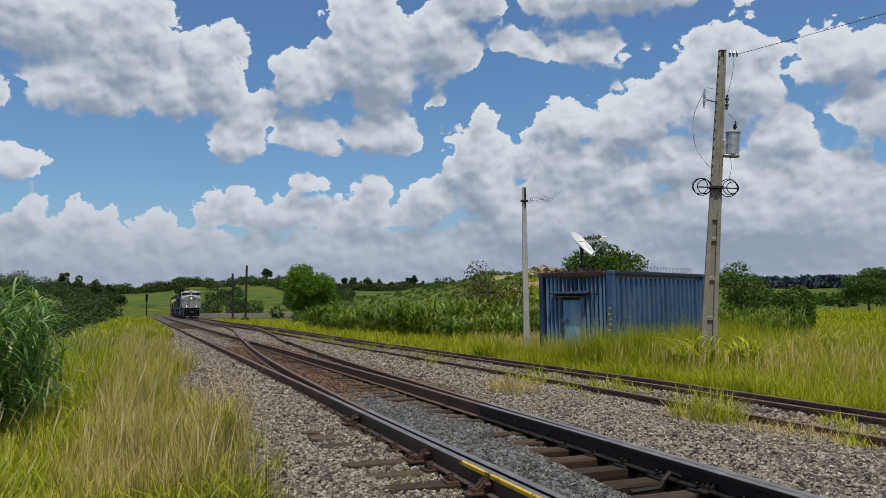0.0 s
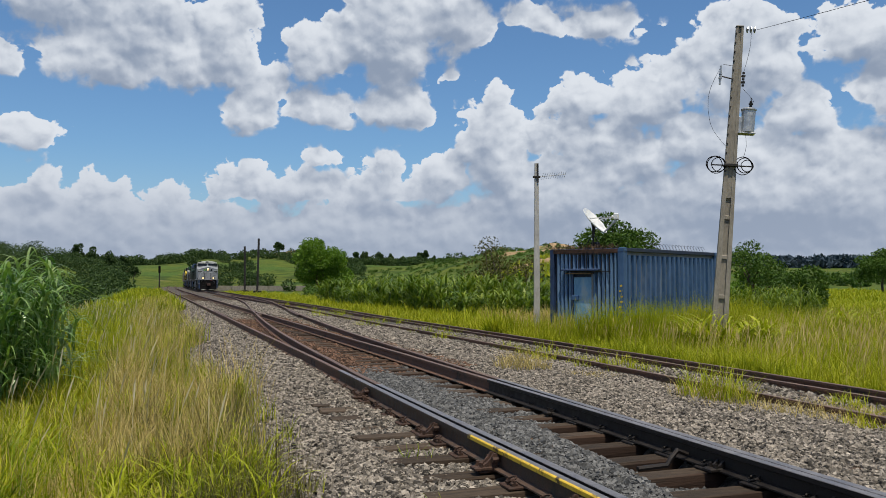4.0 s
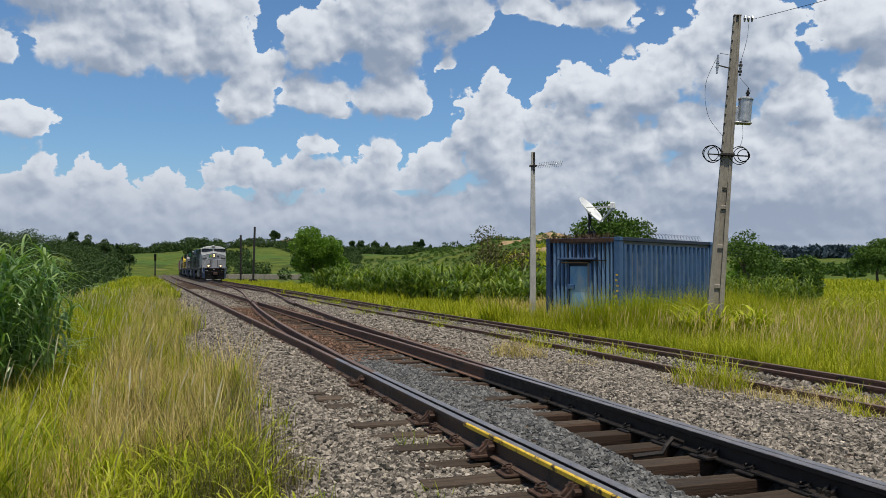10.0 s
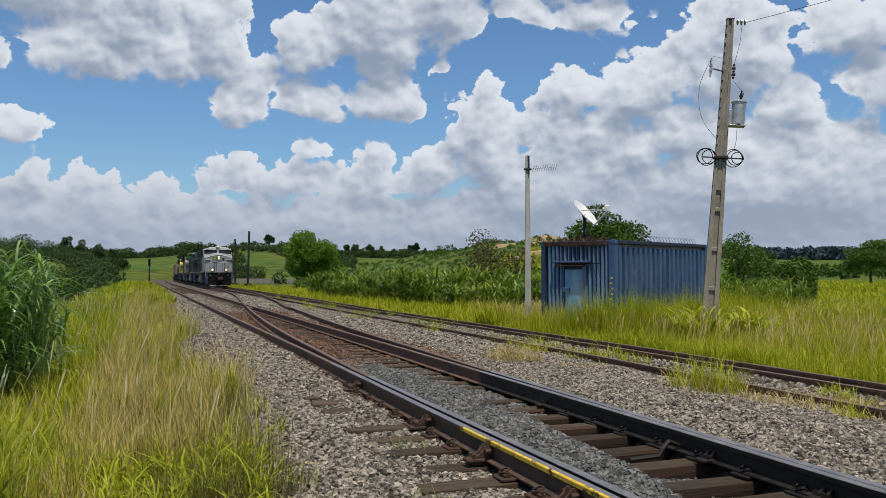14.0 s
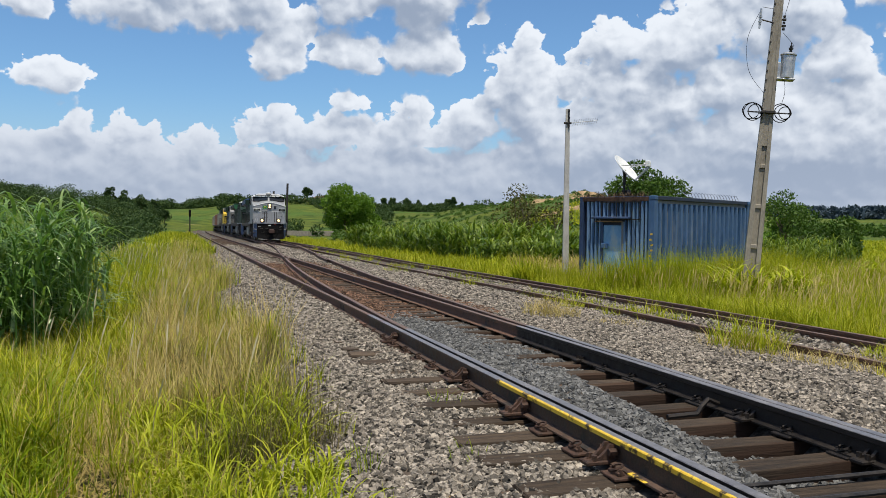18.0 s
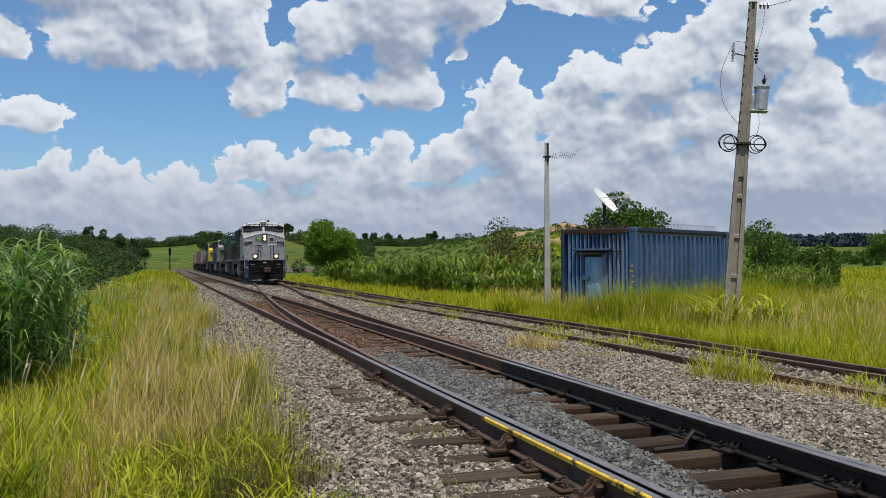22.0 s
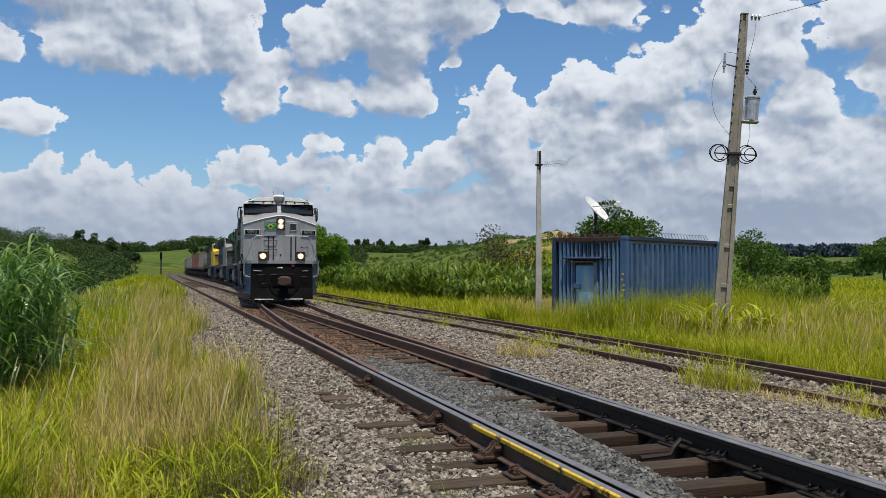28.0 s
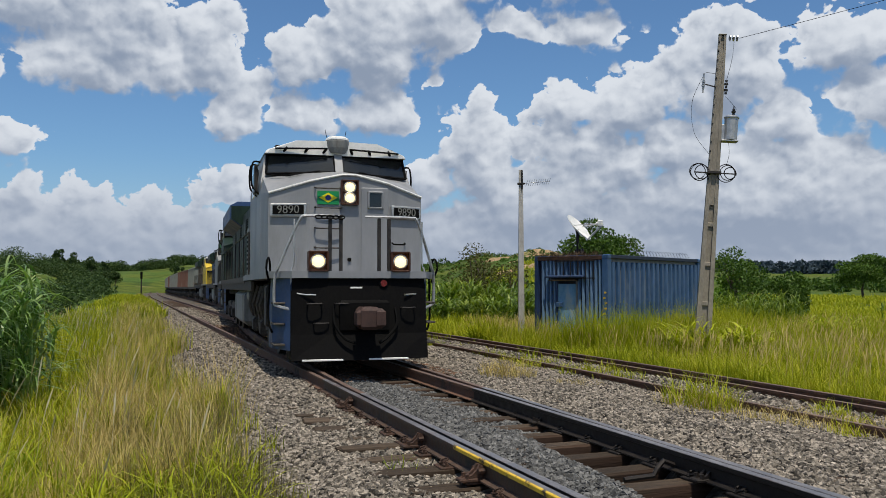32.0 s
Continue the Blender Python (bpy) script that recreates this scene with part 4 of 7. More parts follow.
stones("stained_ballast", 15000, 14, 36, 0.05, 2.6, 0.040, STONE_RUSTY, 6, "rust-stained stone in the turnout", off_sleepers)
stones("side_track_ballast", 15000, 5, 30, 4.9, 7.3, 0.036, STONE, 8, "weathered stone between the rails of the side track")
stones("remote_ballast", 22000, 34, 66, -1.9, 4.9, 0.055, STONE, 9, "crushed stone where the tracks part")
stones("distant_side_ballast", 24000, 17, 44, 2.2, 4.9, 0.042, STONE, 5, "loose crushed stone farther along the line")


# ---- the blue container hut ----
def container_hut():
    """A twenty-foot steel container with box ribs; its end wall has a door under a small canopy."""
    m = pose(4.85, 23.45, -0.42, 0, 0, math.degrees(math.atan2(0.76, 0.65)))
    hut = thing("container_hut", m, "faded blue corrugated steel container hut standing in tall grass", "container")
    L, W, H = 6.3, 2.44, 2.62            # along x, and back along +y
    wall = bmesh.new()
    # long wall: broad ribs, proud of a recessed sheet
    box(wall, (L / 2, 0.095, H / 2), (L - 0.1, 0.02, H - 0.2))
    part("long_wall", wall, BLUE_GREY, hut)
    nrib = 19
    for i in range(nrib):
        rib = bmesh.new()
        x = 0.36 + i * (L - 0.6) / (nrib - 1)
        prism(rib, [(x - 0.072, 0.088), (x - 0.055, 0.0), (x + 0.055, 0.0), (x + 0.072, 0.088)], 0.16, H - 0.2, "z")
        part("rib", rib, BLUE, hut)
        top = bmesh.new()
        box(top, (x + 0.158, 0.072, H - 0.29), (0.11, 0.03, 0.05), 0.004)
        part("rib_cap", top, BLUE, hut)
        # added strip whose near-black colour stands for the shaded gap between ribs
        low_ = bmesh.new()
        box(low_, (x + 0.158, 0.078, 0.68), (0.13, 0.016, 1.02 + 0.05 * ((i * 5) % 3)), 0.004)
        part("lower_gap_dark", low_, BLUE_NIGHT, hut)
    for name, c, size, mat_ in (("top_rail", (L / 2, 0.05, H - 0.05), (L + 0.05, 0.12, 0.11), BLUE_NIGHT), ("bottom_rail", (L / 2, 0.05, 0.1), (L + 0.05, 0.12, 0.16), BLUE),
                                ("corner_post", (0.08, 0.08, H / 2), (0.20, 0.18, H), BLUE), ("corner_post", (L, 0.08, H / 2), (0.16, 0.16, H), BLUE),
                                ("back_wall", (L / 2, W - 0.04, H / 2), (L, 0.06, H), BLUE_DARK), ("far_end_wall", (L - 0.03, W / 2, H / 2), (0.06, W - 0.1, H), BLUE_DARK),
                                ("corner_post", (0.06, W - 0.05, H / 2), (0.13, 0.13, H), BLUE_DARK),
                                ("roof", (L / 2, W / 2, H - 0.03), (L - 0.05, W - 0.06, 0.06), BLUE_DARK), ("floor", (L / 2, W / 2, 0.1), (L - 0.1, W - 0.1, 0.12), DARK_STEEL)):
        b = bmesh.new()
        box(b, c, size, 0.012)
        part(name, b, mat_, hut)
    for z in (0.05, H - 0.05):
        for x in (0.06, L - 0.04):
            b = bmesh.new()
            box(b, (x, 0.06, z), (0.18, 0.17, 0.12), 0.02)
            part("corner_casting", b, BLUE, hut)
    # end wall, x = 0, from y = 0.17 to W: a sheet with narrow ribs, and the door
    door_y, door_w, door_h = 1.02, 0.68, 1.80
    # the sheet is coloured near-black for the shade in the gaps between ribs
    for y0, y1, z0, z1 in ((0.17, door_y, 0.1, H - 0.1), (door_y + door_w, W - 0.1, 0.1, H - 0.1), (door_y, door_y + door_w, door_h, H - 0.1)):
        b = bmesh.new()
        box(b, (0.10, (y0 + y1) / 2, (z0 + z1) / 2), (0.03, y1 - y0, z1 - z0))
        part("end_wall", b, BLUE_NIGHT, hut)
    y = 0.27
    while y < W - 0.12:
        z0 = door_h + 0.2 if door_y - 0.05 < y < door_y + door_w + 0.05 else 0.12
        b = bmesh.new()
        prism(b, [(0.086, y - 0.042), (0.010, y - 0.020), (0.010, y + 0.020), (0.086, y + 0.042)], z0, H - 0.14, "z")
        part("rib", b, BLUE_PALE, hut)
        y += 0.137
    b = bmesh.new()
    box(b, (0.06, W / 2, H - 0.08), (0.14, W - 0.2, 0.12), 0.01)
    part("top_rail", b, PLATE, hut, "rusted top rail of the end wall")
    b = bmesh.new()
    box(b, (0.075, door_y + door_w / 2, door_h / 2 + 0.05), (0.045, door_w - 0.08, door_h - 0.12), 0.008)
    door = part("door", b, DOOR_BLUE, hut, "pale blue steel door, patchy and closed")
    b = bmesh.new()
    box(b, (0.02, door_y + door_w - 0.10, door_h * 0.66), (0.08, 0.22, 0.14), 0.01)
    part("lock_box", b, BLUE, door)
    for yy in (door_y, door_y + door_w):
        b = bmesh.new()
        box(b, (0.07, yy, door_h / 2 + 0.08), (0.10, 0.06, door_h), 0.008)
        part("door_jamb", b, SILVER_DULL if yy == door_y else BLUE_DARK, hut)
    b = bmesh.new()
    box(b, (-0.04, door_y + door_w / 2, door_h + 0.21), (0.22, door_w + 0.55, 0.05), 0.01, Euler((0, radians(-7), 0)).to_matrix())
    part("canopy", b, BLUE_DARK, hut)
    b = bmesh.new()
    box(b, (0.0, door_y + door_w / 2 + 0.1, door_h + 0.10), (0.12, door_w + 0.2, 0.04), 0.01)
    part("canopy_bracket", b, TAN, hut, "rusty bracket under the canopy")
    # flat steel posts and bars over the door
    for i in range(6):
        b = bmesh.new()
        box(b, (-0.01, 0.45 + i * 0.25, H - 0.42), (0.02, 0.02, 0.62), 0)
        part("grille_bar", b, DARK_STEEL, hut)
    for z in (H - 0.16, H - 0.66):
        b = bmesh.new()
        box(b, (-0.015, 1.08, z), (0.025, 1.35, 0.03), 0)
        part("grille_bar", b, DARK_STEEL, hut)
    # yellow scribble on the corner
    for i in range(7):
        b = bmesh.new()
        box(b, (-0.024, 0.07 + 0.03 * math.sin(i * 2), 1.55 - i * 0.15), (0.004, 0.07, 0.05))
        part("paint_mark", b, YELLOW, hut, "faded yellow paint mark")
    return hut, m


HUT, HUT_M = container_hut()


def coil_fence():
    wire = thing("razor_wire", HUT_M, "coiled razor wire along the roof edge of the hut", "wire")
    for i in range(17):
        bm = bmesh.new()
        x = 2.5 + i * 0.22
        tube(bm, [(x + 0.11 * math.cos(a), 0.3 + 0.05 * math.sin(a), 2.71 + 0.11 * math.sin(a)) for a in np.linspace(-1.57, 4.71, 12)], 0.006, 4)
        part("coil", bm, DARK_STEEL, wire)


coil_fence()


def dish():
    """An offset dish on a tripod mast, with feed arm."""
    m = HUT_M @ pose(0.55, 1.30, 2.62)
    d = thing("satellite_dish", m, "white satellite dish on a steel mast on the hut roof", "satellite dish")
    bm = bmesh.new()
    tube(bm, [(0, 0, 0), (0, 0, 0.66)], 0.028, 8)
    part("mast", bm, DARK_STEEL, d)
    for a in (0.4, 2.5, 4.6):
        bm = bmesh.new()
        tube(bm, [(0, 0, 0.45), (0.32 * math.cos(a), 0.32 * math.sin(a), 0.0)], 0.014, 5)
        part("brace", bm, DARK_STEEL, d)
    bm = bmesh.new()
    box(bm, (0, 0, 0.04), (0.6, 0.4, 0.05), 0.015)
    box(bm, (0.12, 0, 0.14), (0.2, 0.2, 0.16), 0.03)
    part("mount", bm, DARK_STEEL, d)
    # bowl: faces +x in its own frame
    rings, segs, R, deep = 7, 28, 0.48, 0.09
    bm = bmesh.new()
    layers = []
    for k_, thick in ((0, 0.0), (1, -0.022)):
        rows = []
        for i in range(rings + 1):
            rr = R * i / rings
            rows.append([bm.verts.new((deep * (rr / R) ** 2 + thick, rr * math.cos(a), rr * math.sin(a) * 1.02)) for a in np.linspace(0, 2 * math.pi, segs, endpoint=False)] if i else [bm.verts.new((thick, 0, 0))])
        layers.append(rows)
        for a, b in zip(rows, rows[1:]):
            for j in range(segs):
                if len(a) == 1:
                    bm.faces.new((a[0], b[j], b[(j + 1) % segs]))
                else:
                    bm.faces.new((a[j], b[j], b[(j + 1) % segs], a[(j + 1) % segs]))
    for j in range(segs):
        bm.faces.new((layers[0][-1][j], layers[1][-1][j], layers[1][-1][(j + 1) % segs], layers[0][-1][(j + 1) % segs]))
    bmesh.ops.recalc_face_normals(bm, faces=bm.faces)
    bowl = part("bowl", bm, WHITE, d)
    turn = Matrix.Translation((0, 0, 0.80)) @ HUT_M.to_quaternion().to_matrix().to_4x4().inverted() @ pose(0, 0, 0, 0, -40, -30)
    bowl.matrix_basis = turn
    bm = bmesh.new()
    tube(bm, [turn @ Vector((0.06, 0, -0.45)), turn @ Vector((0.62, 0, -0.42))], 0.03, 6)
    tube(bm, [turn @ Vector((0.08, 0.36, 0.05)), turn @ Vector((0.62, 0.02, -0.34))], 0.014, 5)
    tube(bm, [turn @ Vector((0.08, -0.36, 0.05)), turn @ Vector((0.62, -0.02, -0.34))], 0.014, 5)
    part("feed_arm", bm, GALV, d)
    bm = bmesh.new()
    box(bm, turn @ Vector((0.64, 0, -0.34)), (0.12, 0.12, 0.18), 0.02)
    tube(bm, [turn @ Vector((0.62, 0, -0.34)), turn @ Vector((0.54, 0, -0.27))], 0.05, 8)
    part("feed_horn", bm, WHITE, d)
    bm = bmesh.new()
    tube(bm, [turn @ Vector((-0.02, 0, 0)), (0.03, 0, 0.62), (0, 0, 0.4)], 0.05, 6)
    part("back_bracket", bm, DARK_STEEL, d)


dish()


# ---- poles ----
def power_pole():
    """A leaning tapered concrete pole with openings down its face, transformer and coils of spare cable."""
    base, top = Vector((6.84, 21.5, -0.5)), Vector((7.50, 21.5, 7.86))
    up = (top - base).normalized()
    right = Vector((0.985, -0.17, 0))
    right = (right - up * right.dot(up)).normalized()
    m = Matrix.Translation(base) @ Matrix((right, up.cross(right), up)).transposed().to_4x4()
    H = (top - base).length
    pole = thing("power_pole", m, "leaning grey concrete power pole with slotted face", "power pole")
    def w(z):
        return 0.42 - 0.235 * z / H
    for sx in (-1, 1):
        bm = bmesh.new()
        rows = []
        for z in (0, H):
            x0, x1 = sx * w(z) / 2 * 0.40, sx * w(z) / 2
            t = 0.11 - 0.03 * z / H
            rows.append([(x0, -t, z), (x1, -t * 0.8, z), (x1, t * 0.8, z), (x0, t, z)])
        loft(bm, rows)
        part("flange", bm, CONCRETE, pole)
    bm = bmesh.new()
    loft(bm, [[(-w(z) * 0.22, -0.028, z), (w(z) * 0.22, -0.028, z), (w(z) * 0.22, 0.028, z), (-w(z) * 0.22, 0.028, z)] for z in (0, H - 0.02)])
    part("recessed_web", bm, CONCRETE, pole)
    for i in range(8):
        z = 0.35 + i * 1.02
        solid = z > 4.3
        bm = bmesh.new()
        if solid:
            rows = [[(-w(q) * 0.21, -0.07, q), (w(q) * 0.21, -0.07, q), (w(q) * 0.21, 0.07, q), (-w(q) * 0.21, 0.07, q)] for q in (z - 0.51, min(z + 0.51, H))]
            loft(bm, rows)
            part("web", bm, CONCRETE, pole)
        else:
            box(bm, (0, 0, z), (w(z) * 0.45, 0.13, 0.12), 0.02)
            part("rung", bm, CONCRETE, pole)
    z = 4.6
    while z < H - 0.1:
        bm = bmesh.new()
        box(bm, (-w(z) * 0.5 + 0.01, -0.075, z), (0.035, 0.03, 0.05), 0.006)
        part("bolt_hole", bm, DARK_STEEL, pole)
        z += 0.24
    bm = bmesh.new()
    box(bm, (0, 0, H + 0.012), (0.20, 0.17, 0.03), 0.01)
    part("cap", bm, CONCRETE, pole)
    # strain insulator at the top
    bm = bmesh.new()
    for i in range(3):
        loft(bm, [[(x, 0 + 0.0 + c1, zz) for x, c1, zz in [(0.16 + 0.09 * i + dx, rr * math.cos(a), H - 0.06 + rr * math.sin(a)) for a in np.linspace(0, 6.28, 9)[:-1]]] for dx, rr in ((0.0, 0.03), (0.02, 0.085), (0.045, 0.085), (0.06, 0.03))])
    part("insulator", bm, GALV, pole, "glass strain insulator")
    # fuse cut-out on the left
    for z0_, z1_, rr_ in ((1.36, 1.30, 0.018), (1.02, 0.98, 0.006)):
        bm = bmesh.new()
        tube(bm, [(-0.10, 0, H - z0_), (-0.36, 0, H - z1_)], rr_, 5)
        part("arm", bm, DARK_STEEL, pole)
    bm = bmesh.new()
    for i in range(5):
        tube(bm, [(-0.40, 0, H - 1.42 + i * 0.055), (-0.40, 0, H - 1.385 + i * 0.055)], 0.045 if i % 2 else 0.032, 8)
    tube(bm, [(-0.40, 0, H - 1.52), (-0.40, 0, H - 1.02)], 0.024, 6)
    part("cut_out_fuse", bm, GALV, pole)
    bm = bmesh.new()
    for i in range(5):
        tube(bm, [(0.17, -0.02, H - 1.55 + i * 0.08), (0.17, -0.02, H - 1.50 + i * 0.08)], 0.05 if i % 2 else 0.032, 8)
    part("lightning_arrester", bm, DARK_STEEL, pole)
    # transformer
    zc = H - 2.45
    bm = bmesh.new()
    loft(bm, [circle(16, r_, zz, 0.36, -0.02) for zz, r_ in ((zc - 0.31, 0.15), (zc - 0.29, 0.168), (zc + 0.26, 0.175), (zc + 0.275, 0.195), (zc + 0.30, 0.195), (zc + 0.34, 0.14))])
    tank = part("transformer_tank", bm, GALV, pole, "small grey pole transformer")
    bm = bmesh.new()
    box(bm, (0.33, -0.02, zc - 0.33), (0.42, 0.30, 0.035), 0.008)
    box(bm, (0.14, 0, zc - 0.1), (0.12, 0.12, 0.4), 0.01)
    part("bracket", bm, GALV, tank)
    bm = bmesh.new()
    for i in range(4):
        tube(bm, [(0.40, -0.02, zc + 0.32 + i * 0.055), (0.40, -0.02, zc + 0.36 + i * 0.055)], 0.055 if i % 2 == 0 else 0.035, 8)
    tube(bm, [(0.40, -0.02, zc + 0.5), (0.40, -0.02, zc + 0.60)], 0.014, 5)
    part("bushing", bm, DARK_STEEL, tank)
    # coils of cable on a cross arm
    zr = H - 3.62
    bm = bmesh.new()
    box(bm, (0, -0.02, zr), (0.34, 0.30, 0.07), 0.01)
    box(bm, (0, -0.14, zr - 0.02), (1.0, 0.03, 0.03), 0)
    part("band", bm, DARK_STEEL, pole)
    for cx, rad, yy in ((-0.42, 0.20, -0.15), (-0.30, 0.18, -0.10), (0.33, 0.19, -0.15), (0.40, 0.15, -0.1), (0.30, 0.23, -0.05), (-0.36, 0.22, -0.05)):
        bm = bmesh.new()
        tube(bm, [(cx + rad * math.cos(a), yy + 0.03 * math.sin(3 * a), zr + rad * math.sin(a)) for a in np.linspace(0, 6.28, 20)], 0.012, 5)
        part("cable_coil", bm, BLACK, pole)
    # loose leads
    for pts in ([(-0.40, 0, H - 1.05), (-0.66, -0.05, H - 1.8), (-0.55, -0.03, H - 2.6), (-0.15, -0.1, H - 3.15)],
                [(0.30, 0, H - 0.1), (0.28, 0, H - 0.6), (0.17, 0, H - 1.2)],
                [(0.17, 0, H - 1.6), (0.45, 0, H - 1.9), (0.40, -0.02, H - 2.0)],
                [(0.32, 0, zc - 0.32), (0.36, 0, zc - 0.65), (0.30, -0.05, zr + 0.2)]):
        bm = bmesh.new()
        P = [Vector(p_) for p_ in pts]
        curve_ = []
        for i in range(len(P) - 1):
            for q in np.linspace(0, 1, 6, endpoint=False):
                a, b, c, d_ = P[max(i - 1, 0)], P[i], P[i + 1], P[min(i + 2, len(P) - 1)]
                curve_.append(0.5 * ((2 * b) + (c - a) * q + (2 * a - 5 * b + 4 * c - d_) * q * q + (3 * b - a - 3 * c + d_) * q ** 3))
        tube(bm, curve_ + [P[-1]], 0.005, 4)
        part("lead", bm, BLACK, pole)
    return m, H


POLE_M, POLE_H = power_pole()


def overhead_wire():
    a = POLE_M @ Vector((0.42, 0, POLE_H - 0.06))
    b = Vector((20.0, 14.0, 9.9))
    pts = [a.lerp(b, q) - Vector((0, 0, 0.5 * q * (1 - q))) for q in np.linspace(0, 1, 30)]
    bm = bmesh.new()
    tube(bm, pts, 0.008, 4)
    ob = part("overhead_wire", bm, BLACK)
    tagged(ob, "single black overhead wire slung from the power pole", "wire")
    pole2 = bmesh.new()
    tube(pole2, [(20.0, 14.0, -0.9), (20.0, 14.0, 10.1)], 0.2, 10, 0.1)
    tagged(part("far_power_pole", pole2, CONCRETE), "plain concrete pole carrying the overhead wire", "power pole")


overhead_wire()


def antenna_pole():
    m = pose(2.78, 27.0, -0.55, 0, 0, 0)
    ob = thing("antenna_pole", m, "slim concrete pole with a yagi antenna", "antenna pole")
    bm = bmesh.new()
    rows = [[(-w, -w, z), (w, -w, z), (w, w, z), (-w, w, z)] for z, w in ((0, 0.10), (2.5, 0.085), (5.62, 0.06))]
    loft(bm, rows)
    part("post", bm, CONCRETE_PALE, ob)
    bm = bmesh.new()
    tube(bm, [(0.03, -0.08, 5.0), (0.03, -0.08, 5.9 - 0.3)], 0.03, 6)
    box(bm, (0.0, -0.05, 5.17), (0.24, 0.12, 0.06), 0.01)
    part("clamp", bm, DARK_STEEL, ob)
    boom = bmesh.new()
    d0, d1 = Vector((0.08, -0.1, 5.17)), Vector((0.98, 0.35, 5.30))
    tube(boom, [d0, d1], 0.011, 5)
    bo = part("boom", boom, GALV, ob)
    for i in range(11):
        bm = bmesh.new()
        c = d0.lerp(d1, 0.12 + 0.088 * i)
        tube(bm, [c + Vector((-0.03, 0.02, -0.10)), c + Vector((0.03, -0.02, 0.10))], 0.006, 4)
        part("element", bm, GALV, bo)


antenna_pole()


def old_rail_post(name, x, y, h, lean):
    """A post cut from old rail, on a lump of concrete."""
    z = float(land(x, y))
    ob = thing(name, pose(x, y, z, 0, lean, 0), "tall dark post cut from old rail beside the track", "post", "posts by the track")
    bm = bmesh.new()
    prism(bm, [(-0.13, -0.11), (0.13, -0.11), (0.13, -0.07), (0.035, -0.04), (0.035, 0.05), (0.08, 0.07), (0.08, 0.12), (-0.08, 0.12), (-0.08, 0.07), (-0.035, 0.05), (-0.035, -0.04), (-0.13, -0.07)], -0.4, h, "z")
    part("shaft", bm, DARK_STEEL, ob)
    bm = bmesh.new()
    loft(bm, [circle(10, 0.85, -0.2), circle(10, 0.75, 0.25), circle(10, 0.45, 0.55)])
    part("footing", bm, BLACK, ob)


old_rail_post("old_rail_post", -24.2, 104.0, 7.1, 1.2)
old_rail_post("old_rail_post", -27.5, 111.0, 6.4, -0.4)


def signal_mast():
    p = at(137, -1.3)
    ob = thing("signal_mast", pose(p.x, p.y, float(land(p.x, p.y)), 0, 0, LINE_YAW), "dark slim signal mast beside the line", "railway signal")
    bm = bmesh.new()
    tube(bm, [(0, 0, -0.3), (0, 0, 4.0)], 0.12, 8, 0.09)
    part("mast", bm, DARK_STEEL, ob)
    bm = bmesh.new()
    box(bm, (0, -0.1, 3.6), (0.34, 0.25, 1.1), 0.06)
    part("signal_head", bm, BLACK, ob)


signal_mast()


def culvert_wall():
    ob = thing("concrete_culvert", pose(-36, 150, float(land(-36, 150)), 0, 0, 4), "long low grey concrete wall across the pasture", "wall")
    for i in range(9):
        bm = bmesh.new()
        box(bm, (i * 2.2 - 9, 0, 0.5), (2.12, 0.5, 0.9), 0.03)
        part("panel", bm, CONCRETE, ob)


culvert_wall()


# ---- the train: each car's front is its origin, +y ahead, z from the rail head ----
def bogie(car, y, axles, r, material, name="bogie"):
    """Side frames, springs and wheelsets."""
    span = (axles - 1) * 1.75 if axles == 3 else 1.8
    frame_ = bmesh.new()
    box(frame_, (0, y, r + 0.12), (1.5, 0.5, 0.3), 0.05)
    bog = part(name, frame_, material, car)
    for x in (-1.08, 1.08):
        b = bmesh.new()
        prism(b, [(y - span / 2 - 0.45, r - 0.05), (y - span / 2 - 0.3, r + 0.28), (y - span / 4, r + 0.34), (y, r + 0.16), (y + span / 4, r + 0.34), (y + span / 2 + 0.3, r + 0.28),
                  (y + span / 2 + 0.45, r - 0.05), (y + span / 2 + 0.2, r - 0.12), (y + span / 4, r + 0.08), (y, r - 0.1), (y - span / 4, r + 0.08), (y - span / 2 - 0.2, r - 0.12)], x - 0.07, x + 0.07, "x")
        part("side_frame", b, material, bog)
        for i in range(axles):
            yy = y - span / 2 + span * i / (axles - 1)
            b = bmesh.new()
            box(b, (x * 1.06, yy, r), (0.2, 0.3, 0.3), 0.05)
            part("axle_box", b, material, bog)
        for i in range(axles - 1):
            yy = y - span / 2 + span * (i + 0.5) / (axles - 1)
            b = bmesh.new()
            for j in range(4):
                tube(b, [(x * 1.02, yy, r - 0.06 + j * 0.06), (x * 1.02, yy, r - 0.03 + j * 0.06)], 0.10, 8)
            part("spring", b, material, bog)
    sets = []
    for i in range(axles):
        yy = y - span / 2 + span * i / (axles - 1)
        b = bmesh.new()
        tube(b, [(-1.0, 0, 0), (1.0, 0, 0)], 0.09, 8)
        for x in (-0.835, 0.835):
            g = math.copysign(1, x)
            tube(b, [(x - 0.06 * g, 0, 0), (x - 0.035 * g, 0, 0)], r + 0.028, 20)
            tube(b, [(x - 0.035 * g, 0, 0), (x + 0.065 * g, 0, 0)], r, 20)
            for a in range(6):
                tube(b, [(x + 0.066 * g, 0.26 * math.cos(a * 1.047), 0.26 * math.sin(a * 1.047)), (x + 0.085 * g, 0.26 * math.cos(a * 1.047), 0.26 * math.sin(a * 1.047))], 0.05, 6)
        ws = part("wheelset", b, DARK_STEEL, car)
        ws.matrix_basis = Matrix.Translation((0, yy, r))
        sets.append((ws, yy, r))
    return sets


